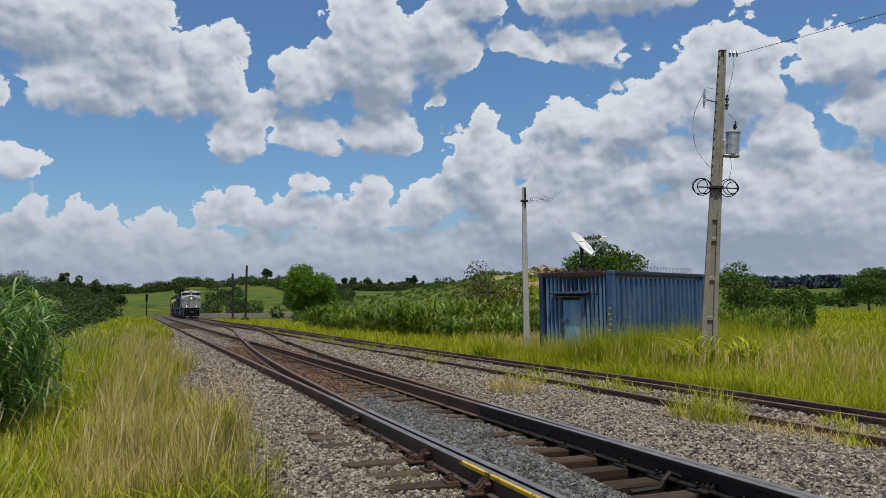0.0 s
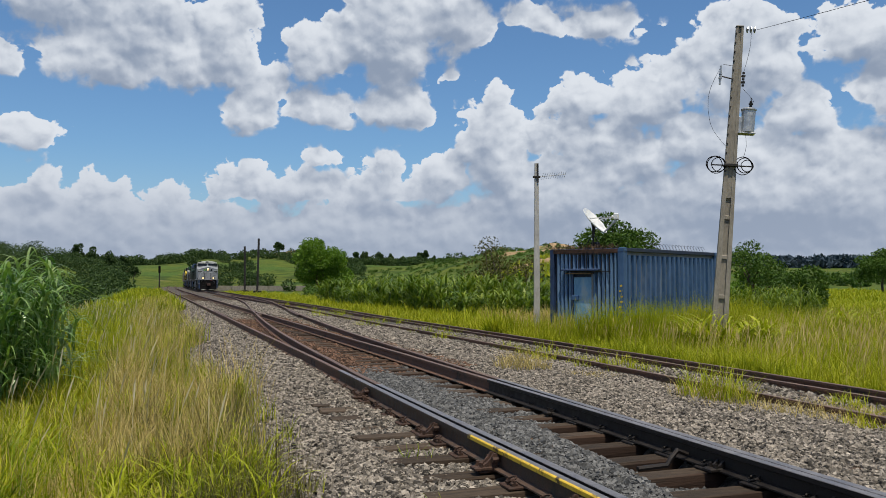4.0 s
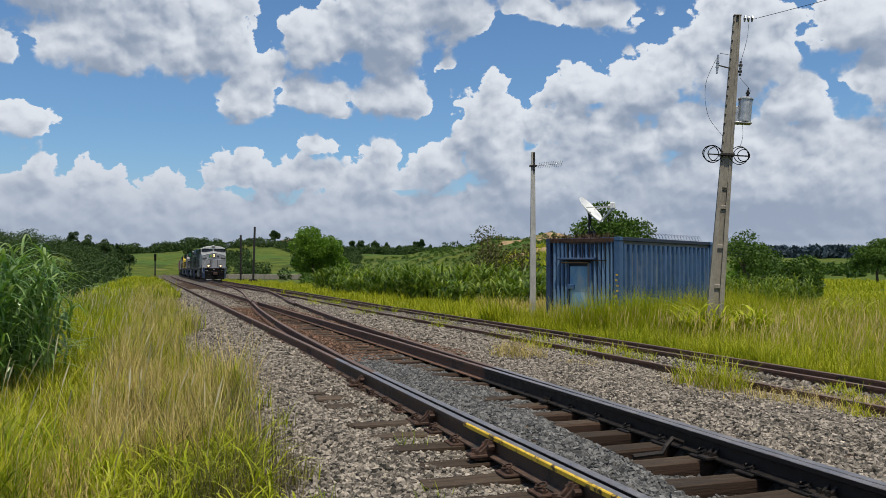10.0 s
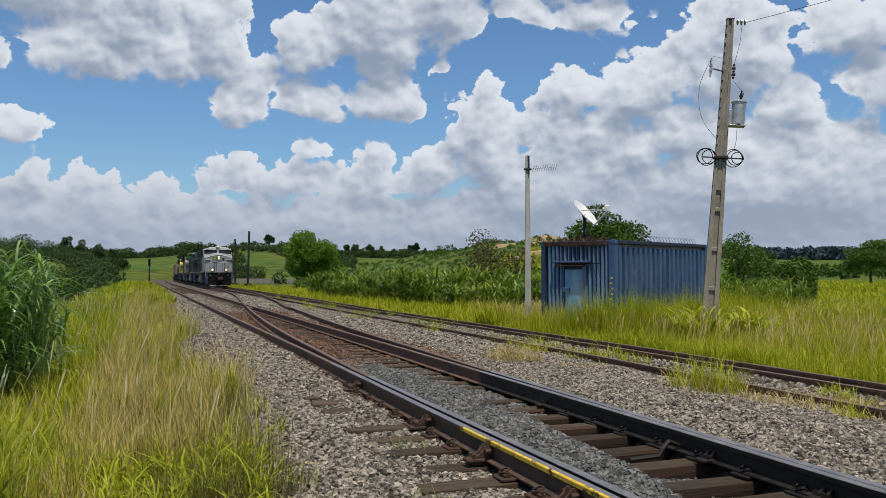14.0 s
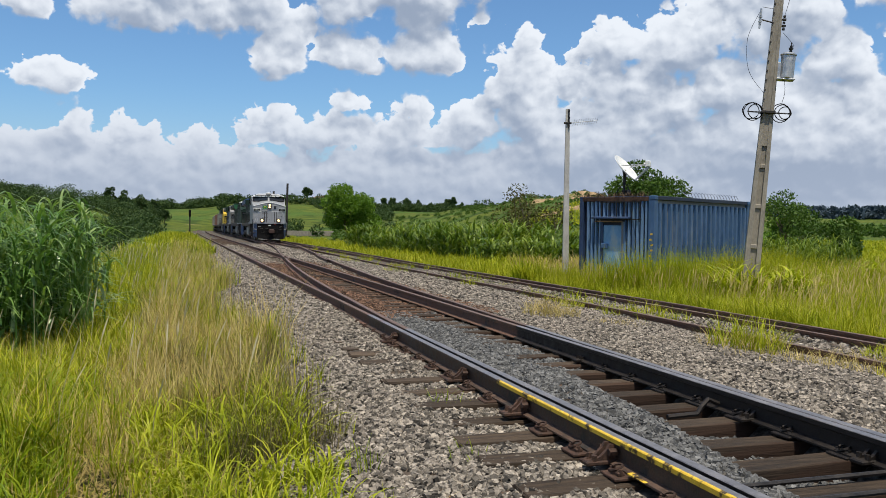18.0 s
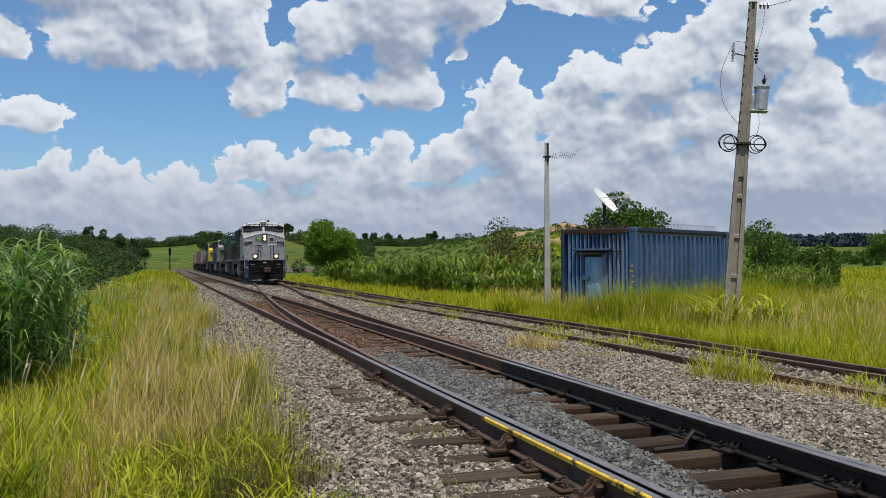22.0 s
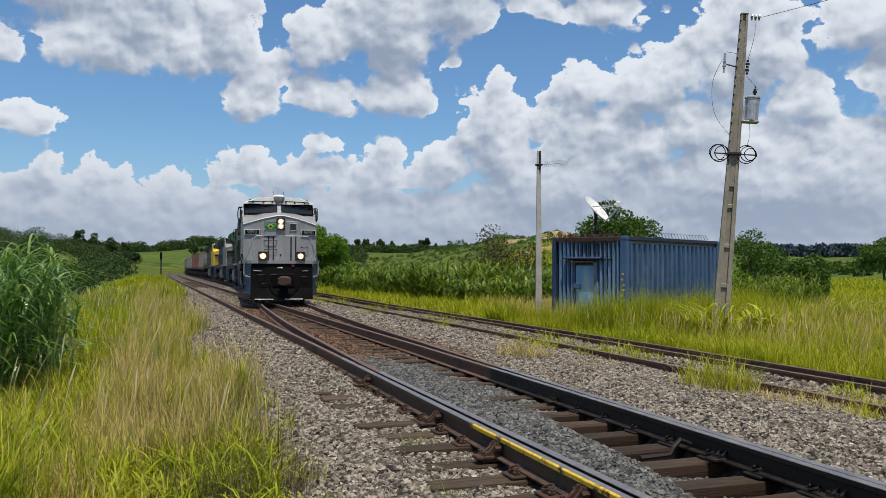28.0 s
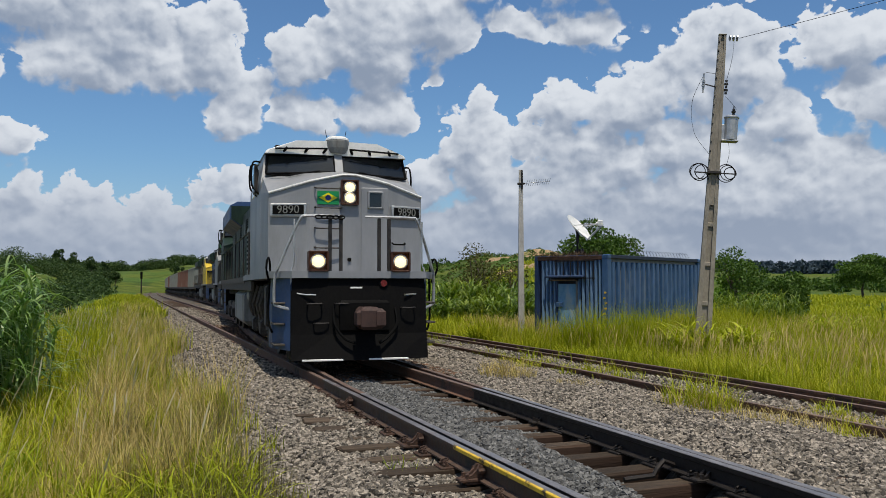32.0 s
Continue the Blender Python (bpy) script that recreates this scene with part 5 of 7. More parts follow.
def lamp(car, x, y, z, r, box_size, housing=REFLECTOR):
    b = bmesh.new()
    w, h, d = box_size
    # a shallow open box
    for c, sz in (((x, y - d / 2, z), (w, 0.02, h)), ((x - w / 2, y, z), (0.025, d, h)), ((x + w / 2, y, z), (0.025, d, h)), ((x, y, z - h / 2), (w, d, 0.025)), ((x, y, z + h / 2), (w, d, 0.025))):
        box(b, c, sz, 0.004)
    hs = part("lamp_housing", b, housing, car, "dark brown lamp housing")
    return hs


def bulb(hs, x, y, z, r, lit=True):
    b = bmesh.new()
    loft(b, [[(x + q * math.cos(a), yy, z + q * math.sin(a)) for a in np.linspace(0, 2 * math.pi, 18, endpoint=False)] for yy, q in ((y - 0.07, r * 0.8), (y - 0.01, r), (y + 0.012, r * 0.75), (y + 0.02, r * 0.3))])
    part("lens", b, LAMP_LIT if lit else RED_LENS, hs, "lit warm white lens" if lit else "")
    b = bmesh.new()
    loop = [(x + (r + 0.012) * math.cos(a), y + 0.004, z + (r + 0.012) * math.sin(a)) for a in np.linspace(0, 2 * math.pi, 19)]
    tube(b, loop, 0.014, 5, cap=False)
    part("lens_rim", b, GALV if lit else BLACK, hs)


def bend(points, n=5):
    """A smooth run through the points."""
    P = [Vector(p_) for p_ in points]
    out = []
    for i in range(len(P) - 1):
        a, b, c, d = P[max(i - 1, 0)], P[i], P[i + 1], P[min(i + 2, len(P) - 1)]
        for q in np.linspace(0, 1, n, endpoint=False):
            out.append(0.5 * ((2 * b) + (c - a) * q + (2 * a - 5 * b + 4 * c - d) * q * q + (3 * b - a - 3 * c + d) * q ** 3))
    return out + [P[-1]]


def figures(text, size, material, parent, m, label):
    cu = bpy.data.curves.new("road_figures", "FONT")
    cu.body, cu.size, cu.align_x, cu.align_y, cu.extrude = text, size, "CENTER", "CENTER", 0.004
    tmp = bpy.data.objects.new("tmp", cu)
    scene.collection.objects.link(tmp)
    dg = bpy.context.evaluated_depsgraph_get()
    me = bpy.data.meshes.new_from_object(tmp.evaluated_get(dg))
    bpy.data.objects.remove(tmp)
    me.materials.clear()
    ob = part("road_figures", me, material, parent, label)
    ob.matrix_basis = m
    return ob


def locomotive(label, nose_mat, cab_mat, hood_mat, wing_mat, wing_end, detail, length=18.2):
    """A wide-cab diesel: pilot, nose, cab, long hood with radiator wings, walkways and two bogies."""
    car = thing("locomotive", Matrix(), label, "locomotive", "locomotives of the train")

    def add(name, mat_, *boxes, label_="", bevel=0.02, parent=None):
        b = bmesh.new()
        for c, sz in boxes:
            box(b, c, sz, bevel)
        return part(name, b, mat_, parent or car, label_)

    # pilot and plough
    b = bmesh.new()
    rows = [[(1.07, 0.30, 0.16), (0.5, 0.42, 0.16), (-0.5, 0.42, 0.16), (-1.07, 0.30, 0.16), (-1.07, -0.3, 0.16), (1.07, -0.3, 0.16)],
            [(1.07, 0.20, 0.55), (0.5, 0.28, 0.55), (-0.5, 0.28, 0.55), (-1.07, 0.20, 0.55), (-1.07, -0.3, 0.55), (1.07, -0.3, 0.55)],
            [(1.07, 0.12, 1.41), (0.5, 0.14, 1.41), (-0.5, 0.14, 1.41), (-1.07, 0.12, 1.41), (-1.07, -0.3, 1.41), (1.07, -0.3, 1.41)]]
    loft(b, rows)
    pilot = part("pilot", b, BLACK, car, "sooty black pilot and plough")
    for x in (0.62, -0.40):
        add("plough_edge", WHITE, ((x, 0.43, 0.17), (0.62, 0.03, 0.03)), bevel=0.006, parent=pilot)
    for g in (1, -1):
        b = bmesh.new()
        loft(b, [[(g * 1.06, 0.14, z), (g * 1.28, -0.55, z), (g * 1.28, -1.0, z), (g * 1.06, -1.0, z)] for z in (0.30, 1.41)])
        well = part("step_well", b, LOCO_BLUE, car, "deep blue step well")
        for z in (0.38, 0.70, 1.02):
            add("step_tread", UNDER, ((g * 1.19, -0.32, z), (0.22, 0.5, 0.03)), bevel=0.006, parent=well)
    # deck edge
    b = bmesh.new()
    deck = [(1.06, 0.20), (-1.06, 0.20), (-1.40, -0.50), (-1.40, -5.6), (1.40, -5.6), (1.40, -0.50)]
    prism(b, deck, 1.41, 1.52, "z")
    part("front_deck", b, SILVER, car, "pale grey deck edge")
    b = bmesh.new()
    prism(b, [(-1.38, -5.6), (-1.38, -length), (1.38, -length), (1.38, -5.6)], 1.36, 1.5, "z")
    part("walkway", b, UNDER, car)
    # nose, set back behind the front platform
    NY = -0.75
    top_pts = [(1.36, -1.95, 3.0), (1.31, NY - 0.24, 2.90), (0.66, NY, 3.10), (0.12, NY, 3.23), (-0.12, NY, 3.23), (-0.66, NY, 3.10), (-1.31, NY - 0.24, 2.90), (-1.36, -1.95, 3.0)]
    b = bmesh.new()
    lo = [b.verts.new((x, y, 1.5)) for x, y, z in top_pts]
    hi = [b.verts.new(p_) for p_ in top_pts]
    back = [b.verts.new(p_) for p_ in ((1.33, -1.95, 3.30), (0.66, -1.80, 3.38), (0.12, -1.72, 3.42), (-0.12, -1.72, 3.42), (-0.66, -1.80, 3.38), (-1.33, -1.95, 3.30))]
    for i in range(7):
        b.faces.new((lo[i], lo[i + 1], hi[i + 1], hi[i]))
    for quad in ((hi[0], hi[1], back[0]), (hi[1], hi[2], back[1], back[0]), (hi[2], hi[3], back[2], back[1]), (hi[3], hi[4], back[3], back[2]), (hi[4], hi[5], back[4], back[3]), (hi[5], hi[6], back[5], back[4]), (hi[6], hi[7], back[5])):
        b.faces.new(quad)
    bmesh.ops.recalc_face_normals(b, faces=b.faces)
    nose_ = part("nose", b, nose_mat, car)
    # tube along the nose top; white on the leader as a painted highlight
    b = bmesh.new()
    tube(b, [Vector(p_) + Vector((0, 0.006, 0.004)) for p_ in top_pts[1:7]], 0.024, 6)
    part("nose_edge", b, WHITE if detail else nose_mat, nose_)
    # cab
    b = bmesh.new()
    loft(b, [[(1.36, -1.9, 1.5), (-1.36, -1.9, 1.5), (-1.36, -4.3, 1.5), (1.36, -4.3, 1.5)], [(1.36, -1.9, 3.2), (-1.36, -1.9, 3.2), (-1.36, -4.3, 3.2), (1.36, -4.3, 3.2)],
             [(1.27, -2.15, 3.78), (-1.27, -2.15, 3.78), (-1.27, -4.3, 3.78), (1.27, -4.3, 3.78)]])
    cab = part("cab", b, cab_mat, car)
    b = bmesh.new()
    outline = [(1.29, 3.77), (1.25, 3.83), (0.74, 4.03), (0.0, 4.05), (-0.74, 4.03), (-1.25, 3.83), (-1.29, 3.77)]
    loft(b, [[(x * 0.97, -1.88, z - 0.015) for x, z in outline], [(x, -1.98, z) for x, z in outline], [(x, -4.4, z) for x, z in outline]])
    roof = part("cab_roof", b, WHITE, car, "off-white cab roof")
    # windscreens
    for g in (1, -1):
        b = bmesh.new()
        def ws_(x, z, out=0.0):
            return (x, -1.72 - (z - 3.40) * 0.5 + out - 0.20 * abs(x) / 1.3, z)
        quad = [ws_(g * 0.07, 3.42), ws_(g * 1.27, 3.36), ws_(g * 1.24, 3.76), ws_(g * 0.07, 3.77)]
        loft(b, [quad, [(x, y - 0.05, z) for x, y, z in quad]])
        scr = part("windscreen", b, GLASS, car, "dark windscreen")
        b = bmesh.new()
        loop = [Vector(q) + Vector((0, 0.012, 0)) for q in quad]
        for i in range(4):
            tube(b, [loop[i], loop[(i + 1) % 4]], 0.022, 5)
        part("windscreen_frame", b, BLACK, scr)
        b = bmesh.new()
        tube(b, bend([ws_(g * 0.95, 3.38, 0.10), ws_(g * 0.75, 3.36, 0.12), ws_(g * 0.35, 3.43, 0.08)], 4), 0.012, 5)
        tube(b, bend([ws_(g * 1.2, 3.33, 0.10), ws_(g * 0.95, 3.31, 0.16), ws_(g * 0.70, 3.36, 0.14)], 4), 0.014, 5)
        part("wiper", b, BLACK, scr)
        b = bmesh.new()
        tube(b, [(g * 0.20, -1.80, 3.87), (g * 1.12, -1.86, 3.84)], 0.018, 5)
        for q in (0.22, 0.55, 0.92):
            tube(b, [(g * q, -1.81, 3.86), (g * (q + 0.06), -1.92, 3.78)], 0.026, 5)
        part("roof_rail", b, BLACK, roof)
        b = bmesh.new()
        box(b, (g * 1.40, -2.55, 3.33), (0.05, 0.30, 0.56), 0.015)
        part("mirror", b, DARK_STEEL, car)
        b = bmesh.new()
        for y in (-2.35, -2.78):
            tube(b, bend([(g * 1.33, y, 3.64), (g * 1.47, y, 3.62), (g * 1.48, y, 3.2), (g * 1.34, y, 3.02)], 4), 0.018, 5)
        part("mirror_bracket", b, BLACK, car)
        add("side_window", GLASS, ((g * 1.345, -3.3, 3.32), (0.05, 0.9, 0.5)), bevel=0.01)
        add("marker_horn", BLACK, ((g * 1.05, -2.2, 3.93), (0.09, 0.12, 0.06)), bevel=0.02, parent=roof)
    # centre post and its dome
    b = bmesh.new()
    loft(b, [[(x, -1.69 - (z - 3.4) * 0.5, z) for x in (0.07, -0.07)] + [(x, -1.86 - (z - 3.4) * 0.5, z) for x in (-0.07, 0.07)] for z in (3.38, 3.80)])
    part("centre_post", b, nose_mat, car)
    b = bmesh.new()
    loft(b, [circle(18, r_, z, 0, -1.95) for z, r_ in ((3.80, 0.15), (3.90, 0.20), (4.02, 0.215), (4.05, 0.21))])
    part("beacon_base", b, SILVER_DULL, roof)
    b = bmesh.new()
    loft(b, [circle(18, r_, z, 0, -1.95) for z, r_ in ((4.05, 0.215), (4.08, 0.21), (4.12, 0.16), (4.135, 0.06))])
    part("antenna_dome", b, WHITE, roof)
    for x in (-0.14, 0.16):
        b = bmesh.new()
        tube(b, [(x, -2.05, 4.06), (x * 1.3, -2.05, 4.28)], 0.006, 4)
        part("whip_aerial", b, BLACK, roof)
    # nose fittings
    if detail:
        hs = lamp(car, 0.0, NY + 0.03, 2.92, 0.09, (0.28, 0.42, 0.08))
        bulb(hs, 0.0, NY + 0.045, 3.015, 0.082)
        bulb(hs, 0.0, NY + 0.045, 2.825, 0.082)
        for x in (0.66, -0.64):
            hs = lamp(car, x, 0.16, 1.68, 0.1, (0.29, 0.31, 0.16))
            bulb(hs, x, 0.20, 1.68, 0.098)
        add("nose_door", nose_mat, ((-0.43, NY - 0.005, 2.27), (0.46, 0.05, 1.50)), bevel=0.015)
        add("door_window", GLASS, ((-0.44, NY + 0.028, 2.80), (0.22, 0.02, 0.26)), bevel=0.006)
        b = bmesh.new()
        for p_, q in (((-0.56, 2.66), (-0.32, 2.66)), ((-0.32, 2.66), (-0.32, 2.94)), ((-0.32, 2.94), (-0.56, 2.94)), ((-0.56, 2.94), (-0.56, 2.66))):
            tube(b, [(p_[0], NY + 0.035, p_[1]), (q[0], NY + 0.035, q[1])], 0.02, 5)
        part("window_frame", b, nose_mat, car)
        flag = add("flag_panel", FLAG_GREEN, ((0.36, NY + 0.008, 2.82), (0.36, 0.018, 0.235)), bevel=0.002, label_="painted green flag panel with yellow diamond")
        b = bmesh.new()
        prism(b, [(0.36 - 0.15, 2.82), (0.36, 2.82 - 0.09), (0.36 + 0.15, 2.82), (0.36, 2.82 + 0.09)], NY + 0.016, NY + 0.022)
        dia = part("diamond", b, FLAG_YELLOW, flag)
        b = bmesh.new()
        tube(b, [(0.36, NY + 0.018, 2.82), (0.36, NY + 0.028, 2.82)], 0.048, 18)
        part("disc", b, FLAG_BLUE, flag)
        for z in (2.98, 2.64, 2.28, 1.94):
            b = bmesh.new()
            tube(b, bend([(0.56, NY - 0.01, z + 0.02), (0.56, NY + 0.07, z), (0.17, NY + 0.07, z), (0.17, NY - 0.01, z + 0.02)], 3), 0.013, 5)
            part("ladder_rung", b, DARK_STEEL, nose_)
        for x in (0.30, 0.47):
            b = bmesh.new()
            box(b, (x, 0.13, 1.95), (0.05, 0.05, 0.9), 0.012)
            part("rail_post", b, DARK_STEEL, car)
        for x in (-0.31, -0.47):
            b = bmesh.new()
            box(b, (x, 0.13, 1.95), (0.05, 0.05, 0.9), 0.012)
            part("rail_post", b, DARK_STEEL, car)
        for g in (1, -1):
            b = bmesh.new()
            x0 = 0.29 if g > 0 else 0.08
            tube(b, bend([(g * x0, 0.14, 2.42), (g * 0.80, 0.14, 2.42), (g * 0.95, 0.12, 2.33), (g * 1.22, -0.05, 1.62), (g * 1.28, -0.12, 1.45), (g * 1.29, -0.15, 1.05), (g * 1.24, -0.1, 0.98), (g * 1.02, 0.10, 0.92)], 4), 0.024, 6)
            part("handrail", b, GALV, car)
            b = bmesh.new()
            tube(b, bend([(g * 1.02, 0.1, 2.36), (g * 1.02, 0.1, 1.7), (g * 1.06, 0.12, 1.5), (g * 1.02, 0.12, 1.2), (g * 0.7, 0.22, 1.15)], 4), 0.014, 5)
            part("grab_iron", b, GALV, car)
            b = bmesh.new()
            tube(b, bend([(g * 1.34, -0.45, 1.35), (g * 1.40, -0.3, 1.58), (g * 1.36, -0.35, 1.75), (g * 1.32, -0.5, 1.5), (g * 1.34, -0.55, 0.8), (g * 1.28, -0.5, 0.55)], 4), 0.018, 5)
            part("step_rail", b, BLACK, car)
            # number boards on the slanted corners
            mid = Vector((g * 0.99, NY - 0.115, 2.60))
            nm = Matrix.Translation(mid) @ pose(0, 0, 0, 0, 0, -g * 20.3)
            b = bmesh.new()
            box(b, (0, 0.02, 0), (0.60, 0.05, 0.225), 0.02)
            bd = part("number_board", b, GALV, car)
            bd.matrix_basis = nm
            b = bmesh.new()
            box(b, (0, 0.046, 0), (0.52, 0.012, 0.155), 0.01)
            part("board_face", b, BLACK, bd)
            figures("9890", 0.19, PALE_TEXT, bd, pose(0, 0.054, 0, 90, 0, 180), "pale road figures")
        for i in range(5):
            b = bmesh.new()
            x = 0.30 + i * 0.088
            tube(b, [(x + 0.055 * math.cos(a), 0.17, 2.40 + 0.028 * math.sin(a)) for a in np.linspace(0, 6.28, 9)], 0.012, 4, cap=False)
            part("chain_link", b, BLACK, car)
        for x in (0.62, 0.95):
            add("access_panel", nose_mat, ((x - 0.1, NY - 0.01 - (0.05 if x > 0.7 else 0), 1.75), (0.02, 0.03, 0.4)), bevel=0.004)
        add("nose_drain", BLACK, ((0.0, NY + 0.01, 1.74), (0.06, 0.03, 0.06)), bevel=0.012)
        b = bmesh.new()
        tube(b, bend([(-0.74, NY - 0.02, 2.05), (-0.76, NY + 0.05, 2.02), (-0.96, NY - 0.02, 2.02), (-0.98, NY - 0.12, 2.05)], 3), 0.014, 5)
        part("door_latch", b, BLACK, nose_)
        b = bmesh.new()
        tube(b, [(-0.375, 0.13, 1.33), (-0.375, 0.18, 1.33)], 0.07, 12)
        mk = part("marker_lamp", b, BLACK, car)
        b = bmesh.new()
        tube(b, [(-0.375, 0.17, 1.33), (-0.375, 0.19, 1.33)], 0.052, 12)
        part("marker_lens", b, RED_LENS, mk, "unlit red marker lens")
        add("builder_plate", WHITE, ((0.06, 0.16, 1.24), (0.19, 0.012, 0.07)), bevel=0.003, parent=pilot)
        # coupler and hoses
        b = bmesh.new()
        box(b, (-0.05, 0.45, 0.80), (0.30, 0.62, 0.34), 0.05)
        box(b, (-0.20, 0.66, 0.80), (0.14, 0.26, 0.30), 0.05)
        box(b, (0.11, 0.62, 0.80), (0.10, 0.22, 0.26), 0.04)
        cp = part("coupler", b, COUPLER, car, "rust-brown knuckle coupler")
        add("coupler_carrier", BLACK, ((-0.05, 0.24, 0.82), (0.78, 0.14, 0.5)), bevel=0.04)
        for x0, x1 in ((0.42, 0.12), (-0.55, -0.25)):
            b = bmesh.new()
            tube(b, bend([(x0, 0.22, 0.95), (x0, 0.34, 0.7), (x0 * 0.7, 0.4, 0.5), (x1, 0.45, 0.42)], 5), 0.022, 6)
            part("air_hose", b, BLACK, car)
        for x, z in ((0.72, 1.02), (0.62, 0.72), (-0.75, 0.95), (0.30, 1.02)):
            b = bmesh.new()
            tube(b, bend([(x + 0.1, 0.18, z), (x + 0.1, 0.30, z), (x - 0.1, 0.30, z), (x - 0.1, 0.18, z)], 3), 0.012, 5)
            part("pilot_grab", b, DARK_STEEL, pilot)
    else:
        hs = lamp(car, 0.0, NY + 0.03, 2.9, 0.09, (0.28, 0.44, 0.10))
        for x in (0.30, -0.30, 0.95, -0.95):
            b = bmesh.new()
            tube(b, [(x, 0.1, 1.5), (x, 0.1, 2.4)], 0.02, 5)
            part("rail_post", b, DARK_STEEL, car)
        for g in (1, -1):
            add("number_board", BLACK, ((g * 0.97, NY - 0.1, 2.60), (0.5, 0.25, 0.16)), bevel=0.02)
    # long hood
    yb = -length + 0.75
    b = bmesh.new()
    out_ = [(1.0, 1.5), (1.0, 3.45), (0.82, 3.66), (-0.82, 3.66), (-1.0, 3.45), (-1.0, 1.5)]
    prism(b, out_, -4.3, yb)
    part("long_hood", b, hood_mat, car)
    b = bmesh.new()
    w0, w1 = yb + 0.15, yb + 5.2
    prism(b, [(0.9, 3.05), (1.36, 3.38), (1.36, 3.80), (1.15, 3.92), (-1.15, 3.92), (-1.36, 3.80), (-1.36, 3.38), (-0.9, 3.05)], w0, w1)
    wing = part("radiator_wing", b, wing_mat, car)
    b = bmesh.new()
    prism(b, [(0.88, 3.07), (1.33, 3.39), (1.33, 3.78), (-1.33, 3.78), (-1.33, 3.39), (-0.88, 3.07)], w1 - 0.02, w1 + 0.03)
    part("wing_front", b, wing_end, wing)
    for g in (1, -1):
        y = -5.0
        i = 0
        while y > yb + 0.6:
            add("hood_door", hood_mat, ((g * 1.008, y, 2.42), (0.03, 0.78, 1.55)), bevel=0.01)
            if i % 3 == 0:
                b = bmesh.new()
                for q in range(7):
                    box(b, (g * 1.03, y, 2.75 + q * 0.07), (0.02, 0.6, 0.035), 0)
                part("louvre", b, BLACK, car)
            y -= 0.86
            i += 1
        # louvred cabinet behind the cab
        add("equipment_cabinet", SILVER_DULL if detail else hood_mat, ((g * 1.12, -5.0, 2.05), (0.42, 1.3, 1.1)), bevel=0.02)
        for q in range(8):
            add("cabinet_louvre", BLACK, ((g * 1.335, -5.0, 1.68 + q * 0.1), (0.015, 1.0, 0.045)), bevel=0)
        # walkway rail
        b = bmesh.new()
        tube(b, [(g * 1.36, -4.6, 2.45), (g * 1.36, -length + 0.3, 2.45)], 0.018, 5)
        part("walkway_rail", b, DARK_STEEL, car)
        y = -4.6
        while y > -length + 0.2:
            b = bmesh.new()
            tube(b, [(g * 1.36, y, 1.45), (g * 1.36, y, 2.46)], 0.018, 5)
            part("stanchion", b, DARK_STEEL, car)
            y -= 1.62
        b = bmesh.new()
        tube(b, [(g * 1.05, -6.4, 1.08), (g * 1.05, -8.6, 1.08)], 0.18, 12)
        part("air_reservoir", b, SILVER_DULL, car)
        add("sill", UNDER, ((g * 1.34, -length / 2 - 1.5, 1.30), (0.06, length - 4.5, 0.2)), bevel=0.01)
        add("sand_box", UNDER, ((g * 1.12, -1.35, 0.95), (0.4, 0.35, 0.7)), bevel=0.04)
        for yy in (-2.2, -2.9, -3.8, -4.6):
            b = bmesh.new()
            tube(b, bend([(g * 1.22, yy, 1.3), (g * 1.30, yy - 0.1, 0.95), (g * 1.22, yy - 0.25, 0.7)], 3), 0.05, 6)
            part("brake_cylinder", b, UNDER, car)
    add("fuel_tank", SILVER_DULL, ((0, -8.9, 0.78), (2.55, 3.6, 0.85)), bevel=0.12)
    add("exhaust_stack", BLACK, ((0, -8.5, 3.75), (0.7, 0.9, 0.22)), bevel=0.03)
    add("frame", BLACK, ((0, -length / 2, 1.2), (2.2, length - 1.4, 0.32)), bevel=0.02)
    add("rear_pilot", BLACK, ((0, -length + 0.35, 0.85), (2.4, 0.25, 1.1)), bevel=0.04)
    add("rear_coupler", COUPLER, ((0, -length - 0.05, 0.8), (0.28, 0.9, 0.28)), bevel=0.05)
    sets = bogie(car, -3.2, 3, 0.5, UNDER) + bogie(car, -length + 3.2, 3, 0.5, UNDER)
    # the body above the deck is a little squatter than it is wide
    for o in car.children_recursive:
        if o.name.startswith("number_board") and detail:
            o.location.z = 1.5 + (o.location.z - 1.5) * 0.95
        elif o.type == "MESH" and o.matrix_basis == Matrix() and not o.name.startswith(("board_face", "bogie")):
            for v in o.data.vertices:
                if v.co.z > 1.5:
                    v.co.z = 1.5 + (v.co.z - 1.5) * 0.95
    car.scale = (1.04, 1.04, 1.04)
    return car, sets


